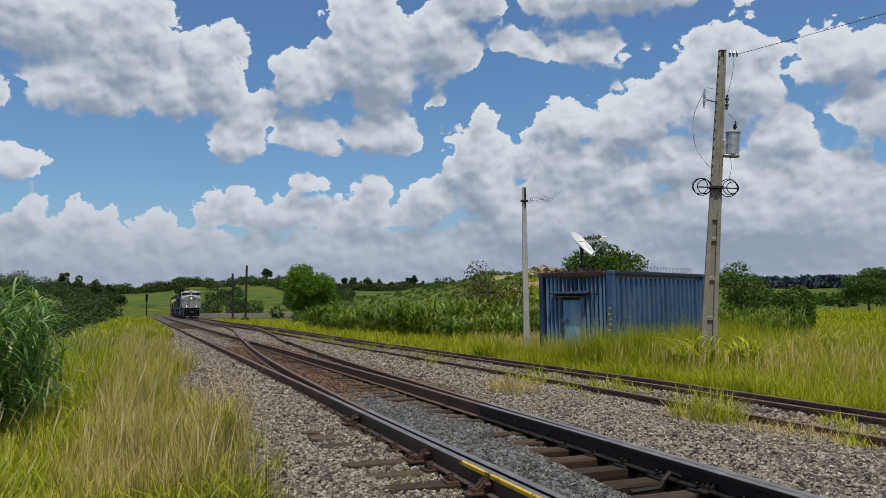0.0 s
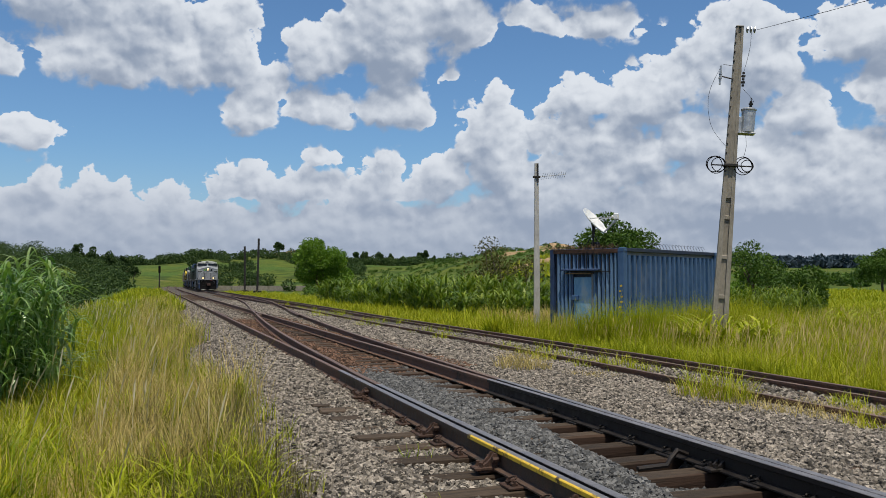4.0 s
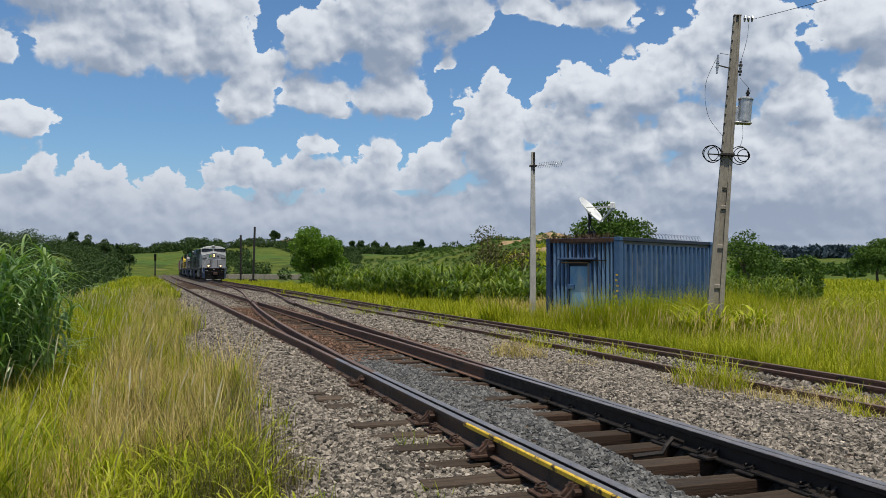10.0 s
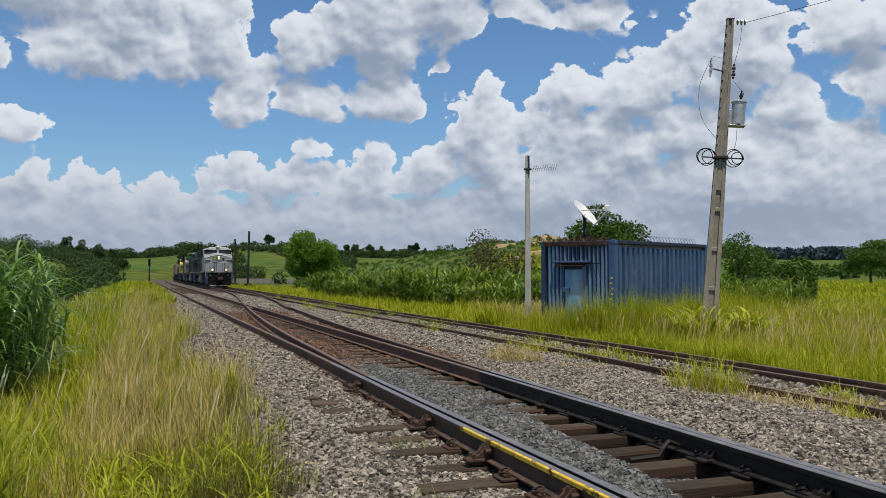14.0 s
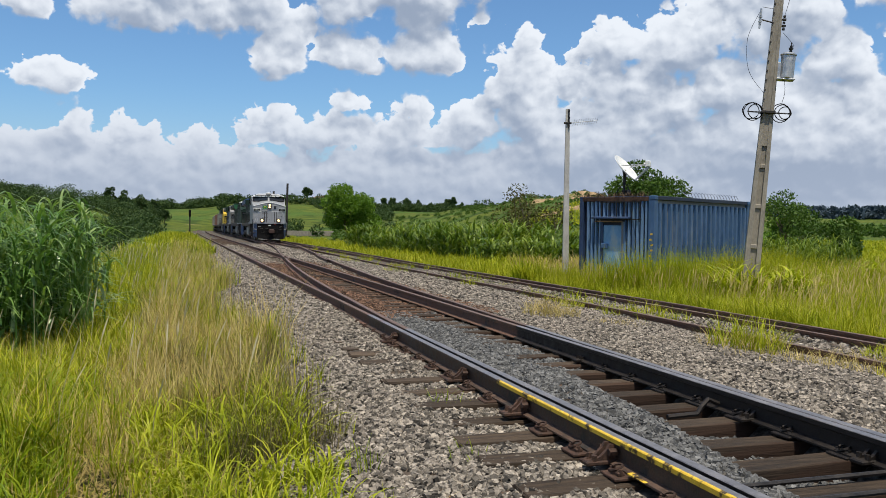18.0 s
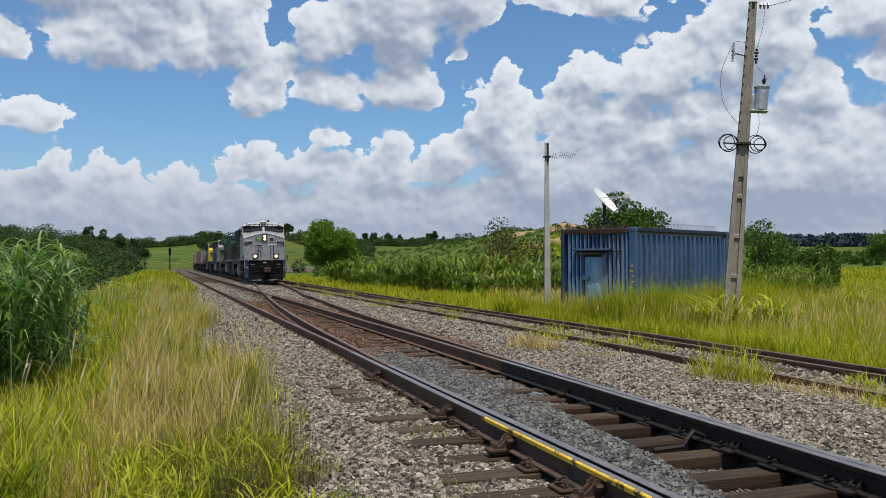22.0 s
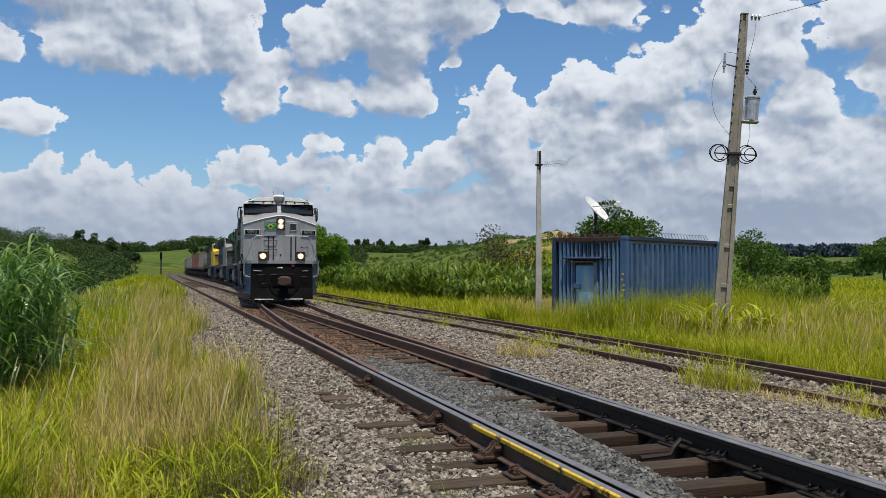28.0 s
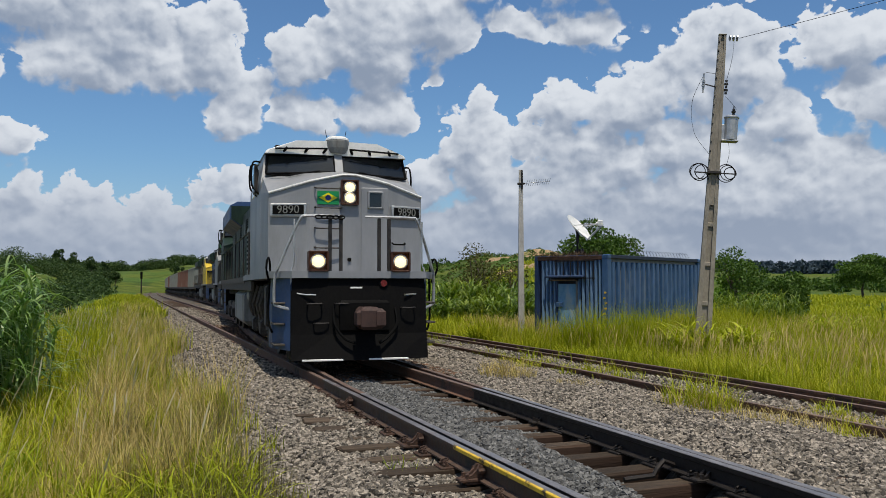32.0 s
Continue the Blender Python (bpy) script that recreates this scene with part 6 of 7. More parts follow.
def hopper_wagon(label, body_mat, length=11.2):
    """A ribbed hopper wagon with sloping ends."""
    car = thing("hopper_wagon", Matrix(), label, "railway wagon", "wagons of the train")
    b = bmesh.new()
    prism(b, [(-0.5, 1.75), (-0.5, 3.35), (-length + 0.5, 3.35), (-length + 0.5, 1.75), (-length + 2.2, 1.1), (-2.2, 1.1)], -1.28, 1.28, "x")
    part("body", b, body_mat, car)
    b = bmesh.new()
    for x in (-1.3, 1.3):
        box(b, (x, -length / 2, 3.36), (0.12, length - 0.9, 0.12), 0.02)
    for y in (-0.5, -length + 0.5):
        box(b, (0, y, 3.36), (2.6, 0.12, 0.12), 0.02)
    part("top_rim", b, body_mat, car)
    for g in (1, -1):
        for i in range(10):
            b = bmesh.new()
            y = -0.6 - i * (length - 1.2) / 9
            box(b, (g * 1.33, y, 2.35), (0.12, 0.13, 2.0), 0.02)
            part("rib", b, body_mat, car)
        b = bmesh.new()
        box(b, (g * 1.25, -length / 2, 1.22), (0.12, length - 0.6, 0.22), 0.02)
        part("side_sill", b, UNDER, car)
    for y in (-0.55, -length + 0.55):
        b = bmesh.new()
        box(b, (0, y, 1.18), (2.4, 0.3, 0.3), 0.03)
        part("end_sill", b, UNDER, car)
        b = bmesh.new()
        for x in (-0.9, 0.9):
            tube(b, [(x, y, 1.3), (x, y, 3.3)], 0.04, 5)
        for z in (1.6, 2.0, 2.4, 2.8):
            tube(b, [(0.9, y, z), (1.25, y, z)], 0.02, 5)
        part("end_ladder", b, UNDER, car)
    b = bmesh.new()
    box(b, (0, -length / 2, 0.85), (1.4, 2.6, 0.6), 0.05)
    part("discharge_chute", b, UNDER, car)
    b = bmesh.new()
    box(b, (0, -length - 0.2, 0.85), (0.25, 0.9, 0.25), 0.04)
    part("coupler", b, COUPLER, car)
    bogie(car, -1.9, 2, 0.42, UNDER)
    bogie(car, -length + 1.9, 2, 0.42, UNDER)
    return car


LEAD, LEAD_WHEELS = locomotive("silver-grey wide-cab diesel locomotive with lit headlamps and blue steps", SILVER, SILVER, LOCO_GREEN, LOCO_BLUE, LOCO_GREEN, True)
SECOND, SECOND_WHEELS = locomotive("dark green and grey diesel locomotive coupled behind the leader", LOCO_GREEN, LOCO_GREEN, LOCO_GREEN, LOCO_GREEN, LOCO_GREEN_BRIGHT, False)
THIRD, _w = locomotive("dull grey and blue diesel locomotive in the middle of the train", SILVER_DULL, SILVER_DULL, LOCO_BLUE, LOCO_GREEN, LOCO_GREEN, False)
FOURTH, _w = locomotive("yellow-cabbed diesel locomotive with rusty tan hood", LOCO_YELLOW, LOCO_YELLOW, TAN, LOCO_GREEN, LOCO_GREEN, False)
TRAIN = [(LEAD, 0.0, 18.9), (SECOND, 19.6, 18.9), (THIRD, 39.2, 18.9), (FOURTH, 58.8, 18.9)]
red = hopper_wagon("oxide-red ribbed hopper wagon, dusty", RED_WAGON)
grey = hopper_wagon("weathered grey ribbed hopper wagon", GREY_WAGON)
TRAIN += [(grey, 78.4, 11.2), (red, 90.4, 11.2)]
for i in range(15):
    TRAIN.append((copy_thing(red if i in (0, 4) else grey, Matrix()), 102.4 + 12 * i, 11.2))


# ---- plants ----
def blades(count_xy, height, width, bend, seed, segs=3, droop=None):
    """Strips that rise and bow over: places (n, 3), heights (n), widths (n), bend (n). Returns places and faces."""
    r = np.random.default_rng(seed)
    base = np.asarray(count_xy, float)
    n = len(base)
    a = r.uniform(0, 2 * np.pi, n)
    d = np.stack((np.cos(a), np.sin(a), 0 * a), -1)
    w = np.stack((-np.sin(a), np.cos(a), 0 * a), -1)
    tw = r.uniform(-0.6, 0.6, n)
    w = w * np.cos(tw)[:, None] + d * np.sin(tw)[:, None]
    rows = []
    for i in range(segs + 1):
        q = i / segs
        out = bend * q ** 1.8
        z = height * (q - 0.35 * np.minimum(bend / height, 1.4) * q ** 3) if droop is None else height * (q - droop * q ** 2.6)
        c = base + d * out[:, None] + np.stack((0 * z, 0 * z, z), -1)
        ww = width * (1 - q ** (1.5 if droop is None else 2.6) * 0.93) * 0.5
        rows += [c - w * ww[:, None], c + w * ww[:, None]]
    v = np.stack(rows, 1)                       # n, 2*(segs+1), 3
    k_ = 2 * (segs + 1)
    f0 = np.array([[2 * i, 2 * i + 1, 2 * i + 3, 2 * i + 2] for i in range(segs)])
    f = (np.arange(n)[:, None, None] * k_ + f0[None]).reshape(-1, 4)
    return v.reshape(-1, 3), f


def on_land(S, L, sink=0.03):
    p = LINE0 + S[:, None] * ALONG + L[:, None] * ACROSS
    z = np.maximum(land(p[:, 0], p[:, 1]), np.where((L > -2.3) & (L < 8.3), bed_height(S, np.clip(L, -2.4, 8.4)), -99))
    return np.concatenate((p, z[:, None] - sink), -1)


def turf_patch(name, n, s0, s1, l0, l1, h, w, bend, material, seed, label, lump=1.0, keep=None, segs=3, power=1.0, droop=None, per=14, spread=0.07):
    """A stand of grass over a stretch of the plan, in tufts."""
    r = np.random.default_rng(seed)
    S = s0 + (s1 - s0) * r.uniform(0, 1, n) ** power
    L = r.uniform(l0, l1, n)
    tufts = max(n // per, 1)
    ts, tl = s0 + (s1 - s0) * r.uniform(0, 1, tufts) ** power, r.uniform(l0, l1, tufts)
    pick = r.integers(0, tufts, n)
    tufted = r.uniform(0, 1, n) < 0.6 * lump
    S = np.where(tufted, ts[pick] + r.normal(0, spread, n), S)
    L = np.where(tufted, tl[pick] + r.normal(0, spread, n), L)
    ok = np.ones(n, bool)
    if keep is not None:
        ok = keep(S, L, r)
    S, L, pick = S[ok], L[ok], pick[ok]
    m = len(S)
    tall = r.uniform(0.6, 1.3, tufts)[pick]
    wave = 0.8 + 0.35 * np.sin(S * 1.1 + 2 * np.sin(L * 1.3)) * np.sin(L * 1.7 + 0.6 * S)
    hh = h * r.uniform(0.45, 1.15, m) * tall * wave
    v, f = blades(on_land(S, L), hh, w * r.uniform(0.6, 1.3, m), hh * bend * r.uniform(0.2, 1.3, m), seed + 1, segs, droop)
    ob = part(name, mesh_from(name, v, f, material), material)
    return tagged(ob, label, "grass", kind="stuff")


def clear_of_camera(S, L, r):
    return np.hypot(S - 0.97, L + 2.67) > 3.7


def verge_edge(S, L, r):
    edge = -1.95 + 0.35 * np.sin(S * 0.55 + 1) + 0.25 * np.sin(S * 1.7)
    return (L < edge + r.normal(0, 0.18, len(L))) & clear_of_camera(S, L, r)


def straw_strip(S, L, r):
    return (np.abs(L + 3.05 + 0.25 * np.sin(S * 0.9)) < 0.42 + r.normal(0, 0.12, len(L))) & clear_of_camera(S, L, r)


def green_side(S, L, r):
    """Green stands on both sides of the trodden straw, thinner in it."""
    return verge_edge(S, L, r) & ((np.abs(L + 3.05 + 0.25 * np.sin(S * 0.9)) > 0.38) | (r.uniform(0, 1, len(L)) < 0.22))


turf_patch("verge_grass", 64000, 1.5, 14, -7.0, -1.5, 0.62, 0.010, 0.42, GRASS, 11, "yellow-green tall grass on the verge", 1.45, green_side, 4, droop=0.32, per=36, spread=0.06)
turf_patch("verge_dry_grass", 6500, 2.0, 16, -5.6, -1.6, 0.68, 0.0055, 0.8, DRY, 12, "straw-coloured dry grass among the green", 1.0, verge_edge)
turf_patch("trodden_straw", 17000, 3.5, 13, -3.8, -2.3, 0.24, 0.008, 2.4, DRY, 18, "flattened tangled straw along the verge", 0.7, straw_strip)
turf_patch("verge_fresh_grass", 2900, 4.6, 8.4, -3.0, -1.75, 0.64, 0.016, 0.62, GRASS_LUSH, 13, "fresh bright lime-green broad-bladed grass", 1.6, clear_of_camera, 5, droop=0.5, per=30)
turf_patch("verge_broad_grass", 11000, 3.6, 9.5, -6.5, -3.4, 0.60, 0.014, 0.6, GRASS_GREEN, 19, "broad green blades among the verge grass", 1.5, verge_edge, 4, droop=0.45, per=30)
turf_patch("dead_weeds", 5200, 6.8, 12.5, -2.7, -1.5, 0.56, 0.006, 0.5, DEAD, 10, "dark dead weed stalks at the ballast edge", 1.5,
           lambda S, L, r: (L < -1.5 - 0.15 * np.sin(S * 2.2)) & clear_of_camera(S, L, r), per=40, spread=0.09)
turf_patch("bank_grass", 66000, 14, 44, -8.5, -1.2, 0.70, 0.017, 0.42, GRASS, 14, "tall yellow-green grass along the bank", 1.0, verge_edge, 2, 1.3)
turf_patch("bank_dry_grass", 24000, 8, 60, -3.1, -1.2, 0.86, 0.010, 0.45, DRY, 15, "tall pale seeding grass along the ballast edge", 1.0, verge_edge, 2, 1.3)
turf_patch("far_bank_grass", 26000, 44, 150, -5.5, -1.0, 0.7, 0.08, 0.5, GRASS, 16, "grass on the far bank", 1.0, None, 2, 1.4)
turf_patch("bank_slope_grass", 42000, 6, 60, -16, -7.0, 0.65, 0.05, 0.6, GRASS_GREEN, 17, "green grass on the slope of the embankment", 1.0, None, 2, 1.2)

def pale_spot(S, L):
    return np.hypot((S - 12.8 - 0.4 * (L - 13.5)) / 2.6, (L - 14.0) / 3.2) + 0.12 * np.sin(S * 3 + L * 4)


def not_pale(S, L, r):
    return pale_spot(S, L) > 1 - 0.25 * r.uniform(0, 1, len(S))


turf_patch("field_grass", 105000, 4, 28, 7.2, 17, 0.60, 0.017, 0.6, GRASS_FIELD, 21, "bright yellow-green grass beside the side track", 1.0, not_pale, 2)
turf_patch("field_grass_beyond", 70000, 4, 60, 14, 44, 0.62, 0.05, 0.6, GRASS_FIELD, 22, "bright grass around the hut", 0.8, not_pale, 2, 1.2)
turf_patch("hut_front_grass", 34000, 16.5, 24, 8.3, 17, 1.15, 0.015, 0.5, GRASS_FIELD, 24, "tall seeding grass in front of the hut", 0.9, lambda S, L, r: (S < 21.0 + (L - 9.9) * 0.55) & (S > 17 + r.uniform(0, 2.5, len(S))) & not_pale(S, L, r), 3)
turf_patch("far_field_grass", 60000, 0, 130, 40, 120, 0.7, 0.16, 0.6, GRASS_FIELD, 25, "green grass across the far field", 0.8, None, 2)
turf_patch("trackside_grass", 42000, 24, 120, 7.0, 12.5, 0.6, 0.05, 0.5, GRASS_FIELD, 23, "bright grass along the side track", 0.8, None, 2, 1.5)


def plumes(name, places, heights, material, seed, label):
    """Seeding stalks: a thin stem with a feathery head near the top, leaning with the wind."""
    r = np.random.default_rng(seed)
    base = np.asarray(places, float)
    n = len(base)
    a = r.normal(0.4, 0.9, n)
    d = np.stack((np.cos(a), np.sin(a), 0 * a), -1)
    b_ = r.uniform(0, 3.14, n)
    w = np.stack((np.cos(b_), np.sin(b_), 0 * b_), -1)
    qs = np.array((0, 0.5, 0.74, 0.82, 0.92, 1.0))
    ws = np.array((0.005, 0.004, 0.005, 0.016, 0.013, 0.002))
    rows = []
    lean = heights * r.uniform(0.08, 0.32, n)
    for q, ww in zip(qs, ws):
        c = base + d * (lean * q ** 2)[:, None] + np.stack((0 * a, 0 * a, heights * q), -1)
        rows += [c - w * ww * 0.5, c + w * ww * 0.5]
    v = np.stack(rows, 1)
    f0 = np.array([[2 * i, 2 * i + 1, 2 * i + 3, 2 * i + 2] for i in range(len(qs) - 1)])
    f = (np.arange(n)[:, None, None] * 12 + f0[None]).reshape(-1, 4)
    ob = part(name, mesh_from(name, v.reshape(-1, 3), f, material), material)
    return tagged(ob, label, "grass", kind="stuff")


_r = np.random.default_rng(31)
S_, L_ = 4.0 + 40 * _r.uniform(0, 1, 620) ** 1.2, _r.uniform(-6.5, -2.1, 620)
ok_ = verge_edge(S_, L_, _r) & (np.hypot(S_ - 0.97, L_ + 2.67) > 6.0)
plumes("seeding_grass", on_land(S_[ok_], L_[ok_]), _r.uniform(0.6, 1.0, ok_.sum()), PLUME, 32, "pale feathery seed heads above the verge grass")


_r = np.random.default_rng(33)
S_, L_ = _r.uniform(6, 27, 5200), 7.4 + 14 * _r.uniform(0, 1, 5200)
plumes("seeding_field_grass", on_land(S_, L_), _r.uniform(0.55, 0.95, 5200), DRY, 34, "pale seed heads over the field grass")


def clump(name, x, y, radius, n, h, w, bend_, material, seed, label, category="grass", squash=1.0, group="", droop=None):
    """One plant clump: many leaves from one base, arching outwards."""
    r = np.random.default_rng(seed)
    rr, a = radius * np.sqrt(r.uniform(0, 1, n)), r.uniform(0, 6.283, n)
    px, py = x + rr * np.cos(a), y + rr * np.sin(a) * squash
    s_, l_ = plan(px, py)
    z = on_land(s_, l_)[:, 2]
    hh = h * r.uniform(0.5, 1.1, n) * (1 - 0.35 * (rr / radius) ** 2)
    v, f = blades(np.stack((px, py, z), -1), hh, w * r.uniform(0.6, 1.2, n), hh * bend_ * r.uniform(0.4, 1.3, n), seed + 1, 6, droop)
    ob = thing(name, Matrix(), label, category, group)
    tagged(part("leaf_mass", mesh_from("leaf_mass", v, f, material), material, ob), kind="stuff")
    return ob


def cane(name, x, y, radius, n, h, material, seed, label, leaf_w=0.045, per=7, category="tall grass", squash=1.0, kind="", long_=1.0, droop=None):
    """Canes with long leaves that leave the stem at several heights and droop."""
    r = np.random.default_rng(seed)
    rr, a = radius * np.sqrt(r.uniform(0, 1, n)), r.uniform(0, 6.283, n)
    px, py = x + rr * np.cos(a), y + rr * np.sin(a) * squash
    s_, l_ = plan(px, py)
    z = np.maximum(land(px, py), np.where((l_ > -2.3) & (l_ < 8.3), bed_height(s_, np.clip(l_, -2.4, 8.4)), -99))
    hh = h * r.uniform(0.65, 1.08, n)
    stem_v, stem_f = blades(np.stack((px, py, z - 0.03), -1), hh, np.full(n, 0.022), hh * 0.12, seed + 1, 3)
    lv = np.repeat(np.stack((px, py, z), -1), per, 0)
    q = r.uniform(0.15, 0.98, n * per)
    hr = np.repeat(hh, per)
    lv[:, 2] += q * hr * 0.95
    lv[:, :2] += r.normal(0, 0.03, (n * per, 2))
    ln = long_ * h * r.uniform(0.22, 0.42, n * per)
    v, f = blades(lv, ln * r.uniform(0.55, 1.0, n * per), leaf_w * r.uniform(0.6, 1.2, n * per), ln * r.uniform(0.5, 1.2, n * per), seed + 2, 6, droop)
    ob = thing(name, Matrix(), label, category)
    tagged(part("cane_stand", mesh_from("cane_stand", stem_v, stem_f, material), material, ob), kind="stuff")
    tagged(part("leaf_mass", mesh_from("leaf_mass", v, f, material), material, ob), kind="stuff")
    return ob


cane("cane_clump", -6.5, 10.4, 1.65, 330, 1.85, REED, 41, "tall dark green cane grass clump on the verge", 0.040, 8, long_=1.25, droop=0.8)
cane("cane_clump", -8.6, 14.2, 1.6, 220, 1.4, REED, 43, "dark green cane grass behind the first clump", 0.035, 8, droop=0.8)
clump("broad_leaf_clump", 6.25, 20.3, 0.6, 120, 2.1, 0.085, 0.6, GRASS_LUSH, 45, "bright broad-leaved grass at the foot of the power pole", "plant", droop=0.55)
clump("broad_leaf_clump", 7.5, 20.3, 0.75, 120, 1.75, 0.085, 0.6, GRASS_LUSH, 46, "bright broad-leaved grass beside the power pole", "plant", droop=0.55)
clump("broad_leaf_clump", 12.1, 25.6, 0.8, 130, 2.0, 0.11, 0.6, GRASS_LUSH, 47, "bright broad-leaved grass in the field", "plant", droop=0.6)
clump("broad_leaf_clump", 15.6, 25.5, 0.7, 120, 1.7, 0.06, 0.5, MAIZE, 49, "tuft of darker broad-leaved grass in the field", "plant", droop=0.5)
cane("tall_grass_behind_pole", 11.2, 30.0, 2.0, 260, 1.5, MAIZE, 48, "tall green grass thicket behind the power pole", 0.06, 7, squash=0.6)
cane("tall_grass_in_field", 19.0, 33.0, 1.2, 90, 1.1, MAIZE, 50, "tuft of tall green grass in the field", 0.06, 6)
# weeds in the stone between the tracks
WEEDS = ((1, 3.45, 10.9, 0.5, 230, 0.72), (0, 3.45, 10.85, 0.62, 190, 0.5), (0, 5.0, 9.3, 0.8, 420, 0.26), (0, 1.20, 14.1, 0.5, 380, 0.50), (1, 1.85, 16.4, 0.3, 110, 0.35), (1, 5.5, 13.6, 0.22, 70, 0.35), (1, 5.0, 10.7, 0.22, 60, 0.3),
         (1, 4.4, 9.0, 0.25, 60, 0.22), (0, 4.3, 9.8, 0.75, 460, 0.30), (0, 3.6, 10.2, 0.7, 200, 0.16), (1, -0.2, 22.3, 0.35, 80, 0.35), (1, 3.2, 14.5, 0.5, 130, 0.35),
         (1, 2.6, 15.6, 0.45, 110, 0.3), (1, 1.3, 19.0, 0.4, 90, 0.35), (1, -2.8, 28.0, 0.5, 80, 0.35), (1, -5.6, 35.5, 0.5, 80, 0.4), (0, 2.2, 13.2, 0.5, 120, 0.2))
for i, (green, x, y, rad, n, h) in enumerate(WEEDS):
    clump("weed_tuft", x, y, rad, n, h, 0.014 if green else 0.008, 0.7, GRASS_FIELD if green else DRY, 60 + i,
          "yellow-green weeds growing through the ballast" if green else "dry straw-coloured weeds in the ballast", "weed", group="weeds in the ballast")
for i, (x, y, n, h) in enumerate(((-0.25, 7.3, 26, 0.22), (-1.15, 6.4, 40, 0.3), (-1.5, 6.9, 40, 0.35), (-0.85, 5.6, 34, 0.28), (-1.7, 8.4, 46, 0.4), (-0.1, 5.7, 16, 0.2), (-2.2, 9.6, 60, 0.5), (-2.5, 8.2, 60, 0.5))):
    clump("weed_tuft", x, y, 0.22, n, h, 0.010, 0.5, GRASS_GREEN if i in (0, 3, 5) else GRASS, 80 + i, "thin green weeds at the ballast edge", "weed", group="weeds in the ballast")
turf_patch("loop_track_weeds", 8500, 6, 60, 4.6, 7.0, 0.33, 0.016, 0.6, GRASS_FIELD, 90, "weeds between the rails of the side track", 1.6,
           lambda S, L, r: np.sin(S * 0.8 + 1) + np.sin(S * 2.3) > 0.3, 2)
turf_patch("pale_grass", 22000, 8, 19, 10, 18, 0.38, 0.014, 0.9, DRY, 92, "pale dry patch of grass in the field", 0.8, lambda S, L, r: pale_spot(S, L) < 1.05, 3)


def foot_of_hut(S, L, r):
    """A band along the end wall and the long wall, and the stretch to the antenna pole."""
    p = LINE0 + S[:, None] * ALONG + L[:, None] * ACROSS
    back = np.array(HUT_M.inverted())
    q = p @ back[:2, :2].T + back[:2, 3]
    return ((q[:, 0] < -0.12) | (q[:, 1] < -0.10)) & (q[:, 0] > -2.2) & (q[:, 1] > -2.0) & (q[:, 0] < 8.5) & (q[:, 1] < 5.5)


turf_patch("hut_foot_grass", 110000, 17, 33, 7.5, 18, 1.12, 0.013, 0.35, GRASS_FIELD, 26, "dense tall grass against the walls of the hut", 0.9, foot_of_hut, 3)
turf_patch("edge_dry_grass", 8000, 22, 34, 10.5, 14.5, 0.75, 0.03, 0.6, DRY, 94, "straw-coloured grass near the antenna pole", 1.0, None, 2)

# the green thicket along the side track
for i, (s_, l_, rad, n) in enumerate(((38, 13.4, 3.0, 300), (43, 13.2, 3.2, 320), (48, 12.8, 3.2, 320), (53, 12.6, 3.4, 320), (58, 12.4, 3.2, 300), (63, 12.2, 3.0, 260), (41, 17.5, 3.6, 260), (47, 17.5, 3.8, 260), (54, 17, 4, 260), (61, 16.5, 3.6, 240))):
    p_ = at(s_, l_)
    cane("green_thicket", p_.x, p_.y, rad, int(n * 0.75), 1.2 + 0.22 * ((i * 7) % 4), MAIZE, 100 + 3 * i, "dense thicket of tall green cane grass", 0.13, 8, "tall grass", 0.8, long_=1.35)


# ---- trees ----
def leaf_cloud(centres, radii, n, size, seed, flat=0.8):
    """Leaves scattered over lumps, thinner within; each is a small folded blade turned at random."""
    r = np.random.default_rng(seed)
    centres, radii = np.asarray(centres, float), np.asarray(radii, float)
    pick = r.choice(len(centres), n, p=radii ** 2 / (radii ** 2).sum())
    d = r.normal(0, 1, (n, 3))
    d /= np.linalg.norm(d, axis=1)[:, None]
    rad = radii[pick] * r.uniform(0.45, 1.12, n) ** 0.7
    c = centres[pick] + d * rad[:, None] * np.array((1, 1, flat))
    u_ = r.normal(0, 1, (n, 3))
    u_ /= np.linalg.norm(u_, axis=1)[:, None]
    v_ = np.cross(u_, r.normal(0, 1, (n, 3)))
    v_ /= np.linalg.norm(v_, axis=1)[:, None]
    sz = size * r.uniform(0.6, 1.3, n)[:, None]
    V = np.stack((c - u_ * sz, c + v_ * sz * 0.5, c + u_ * sz, c - v_ * sz * 0.5), 1).reshape(-1, 3)
    F = np.arange(n * 4).reshape(-1, 4)
    return V, F


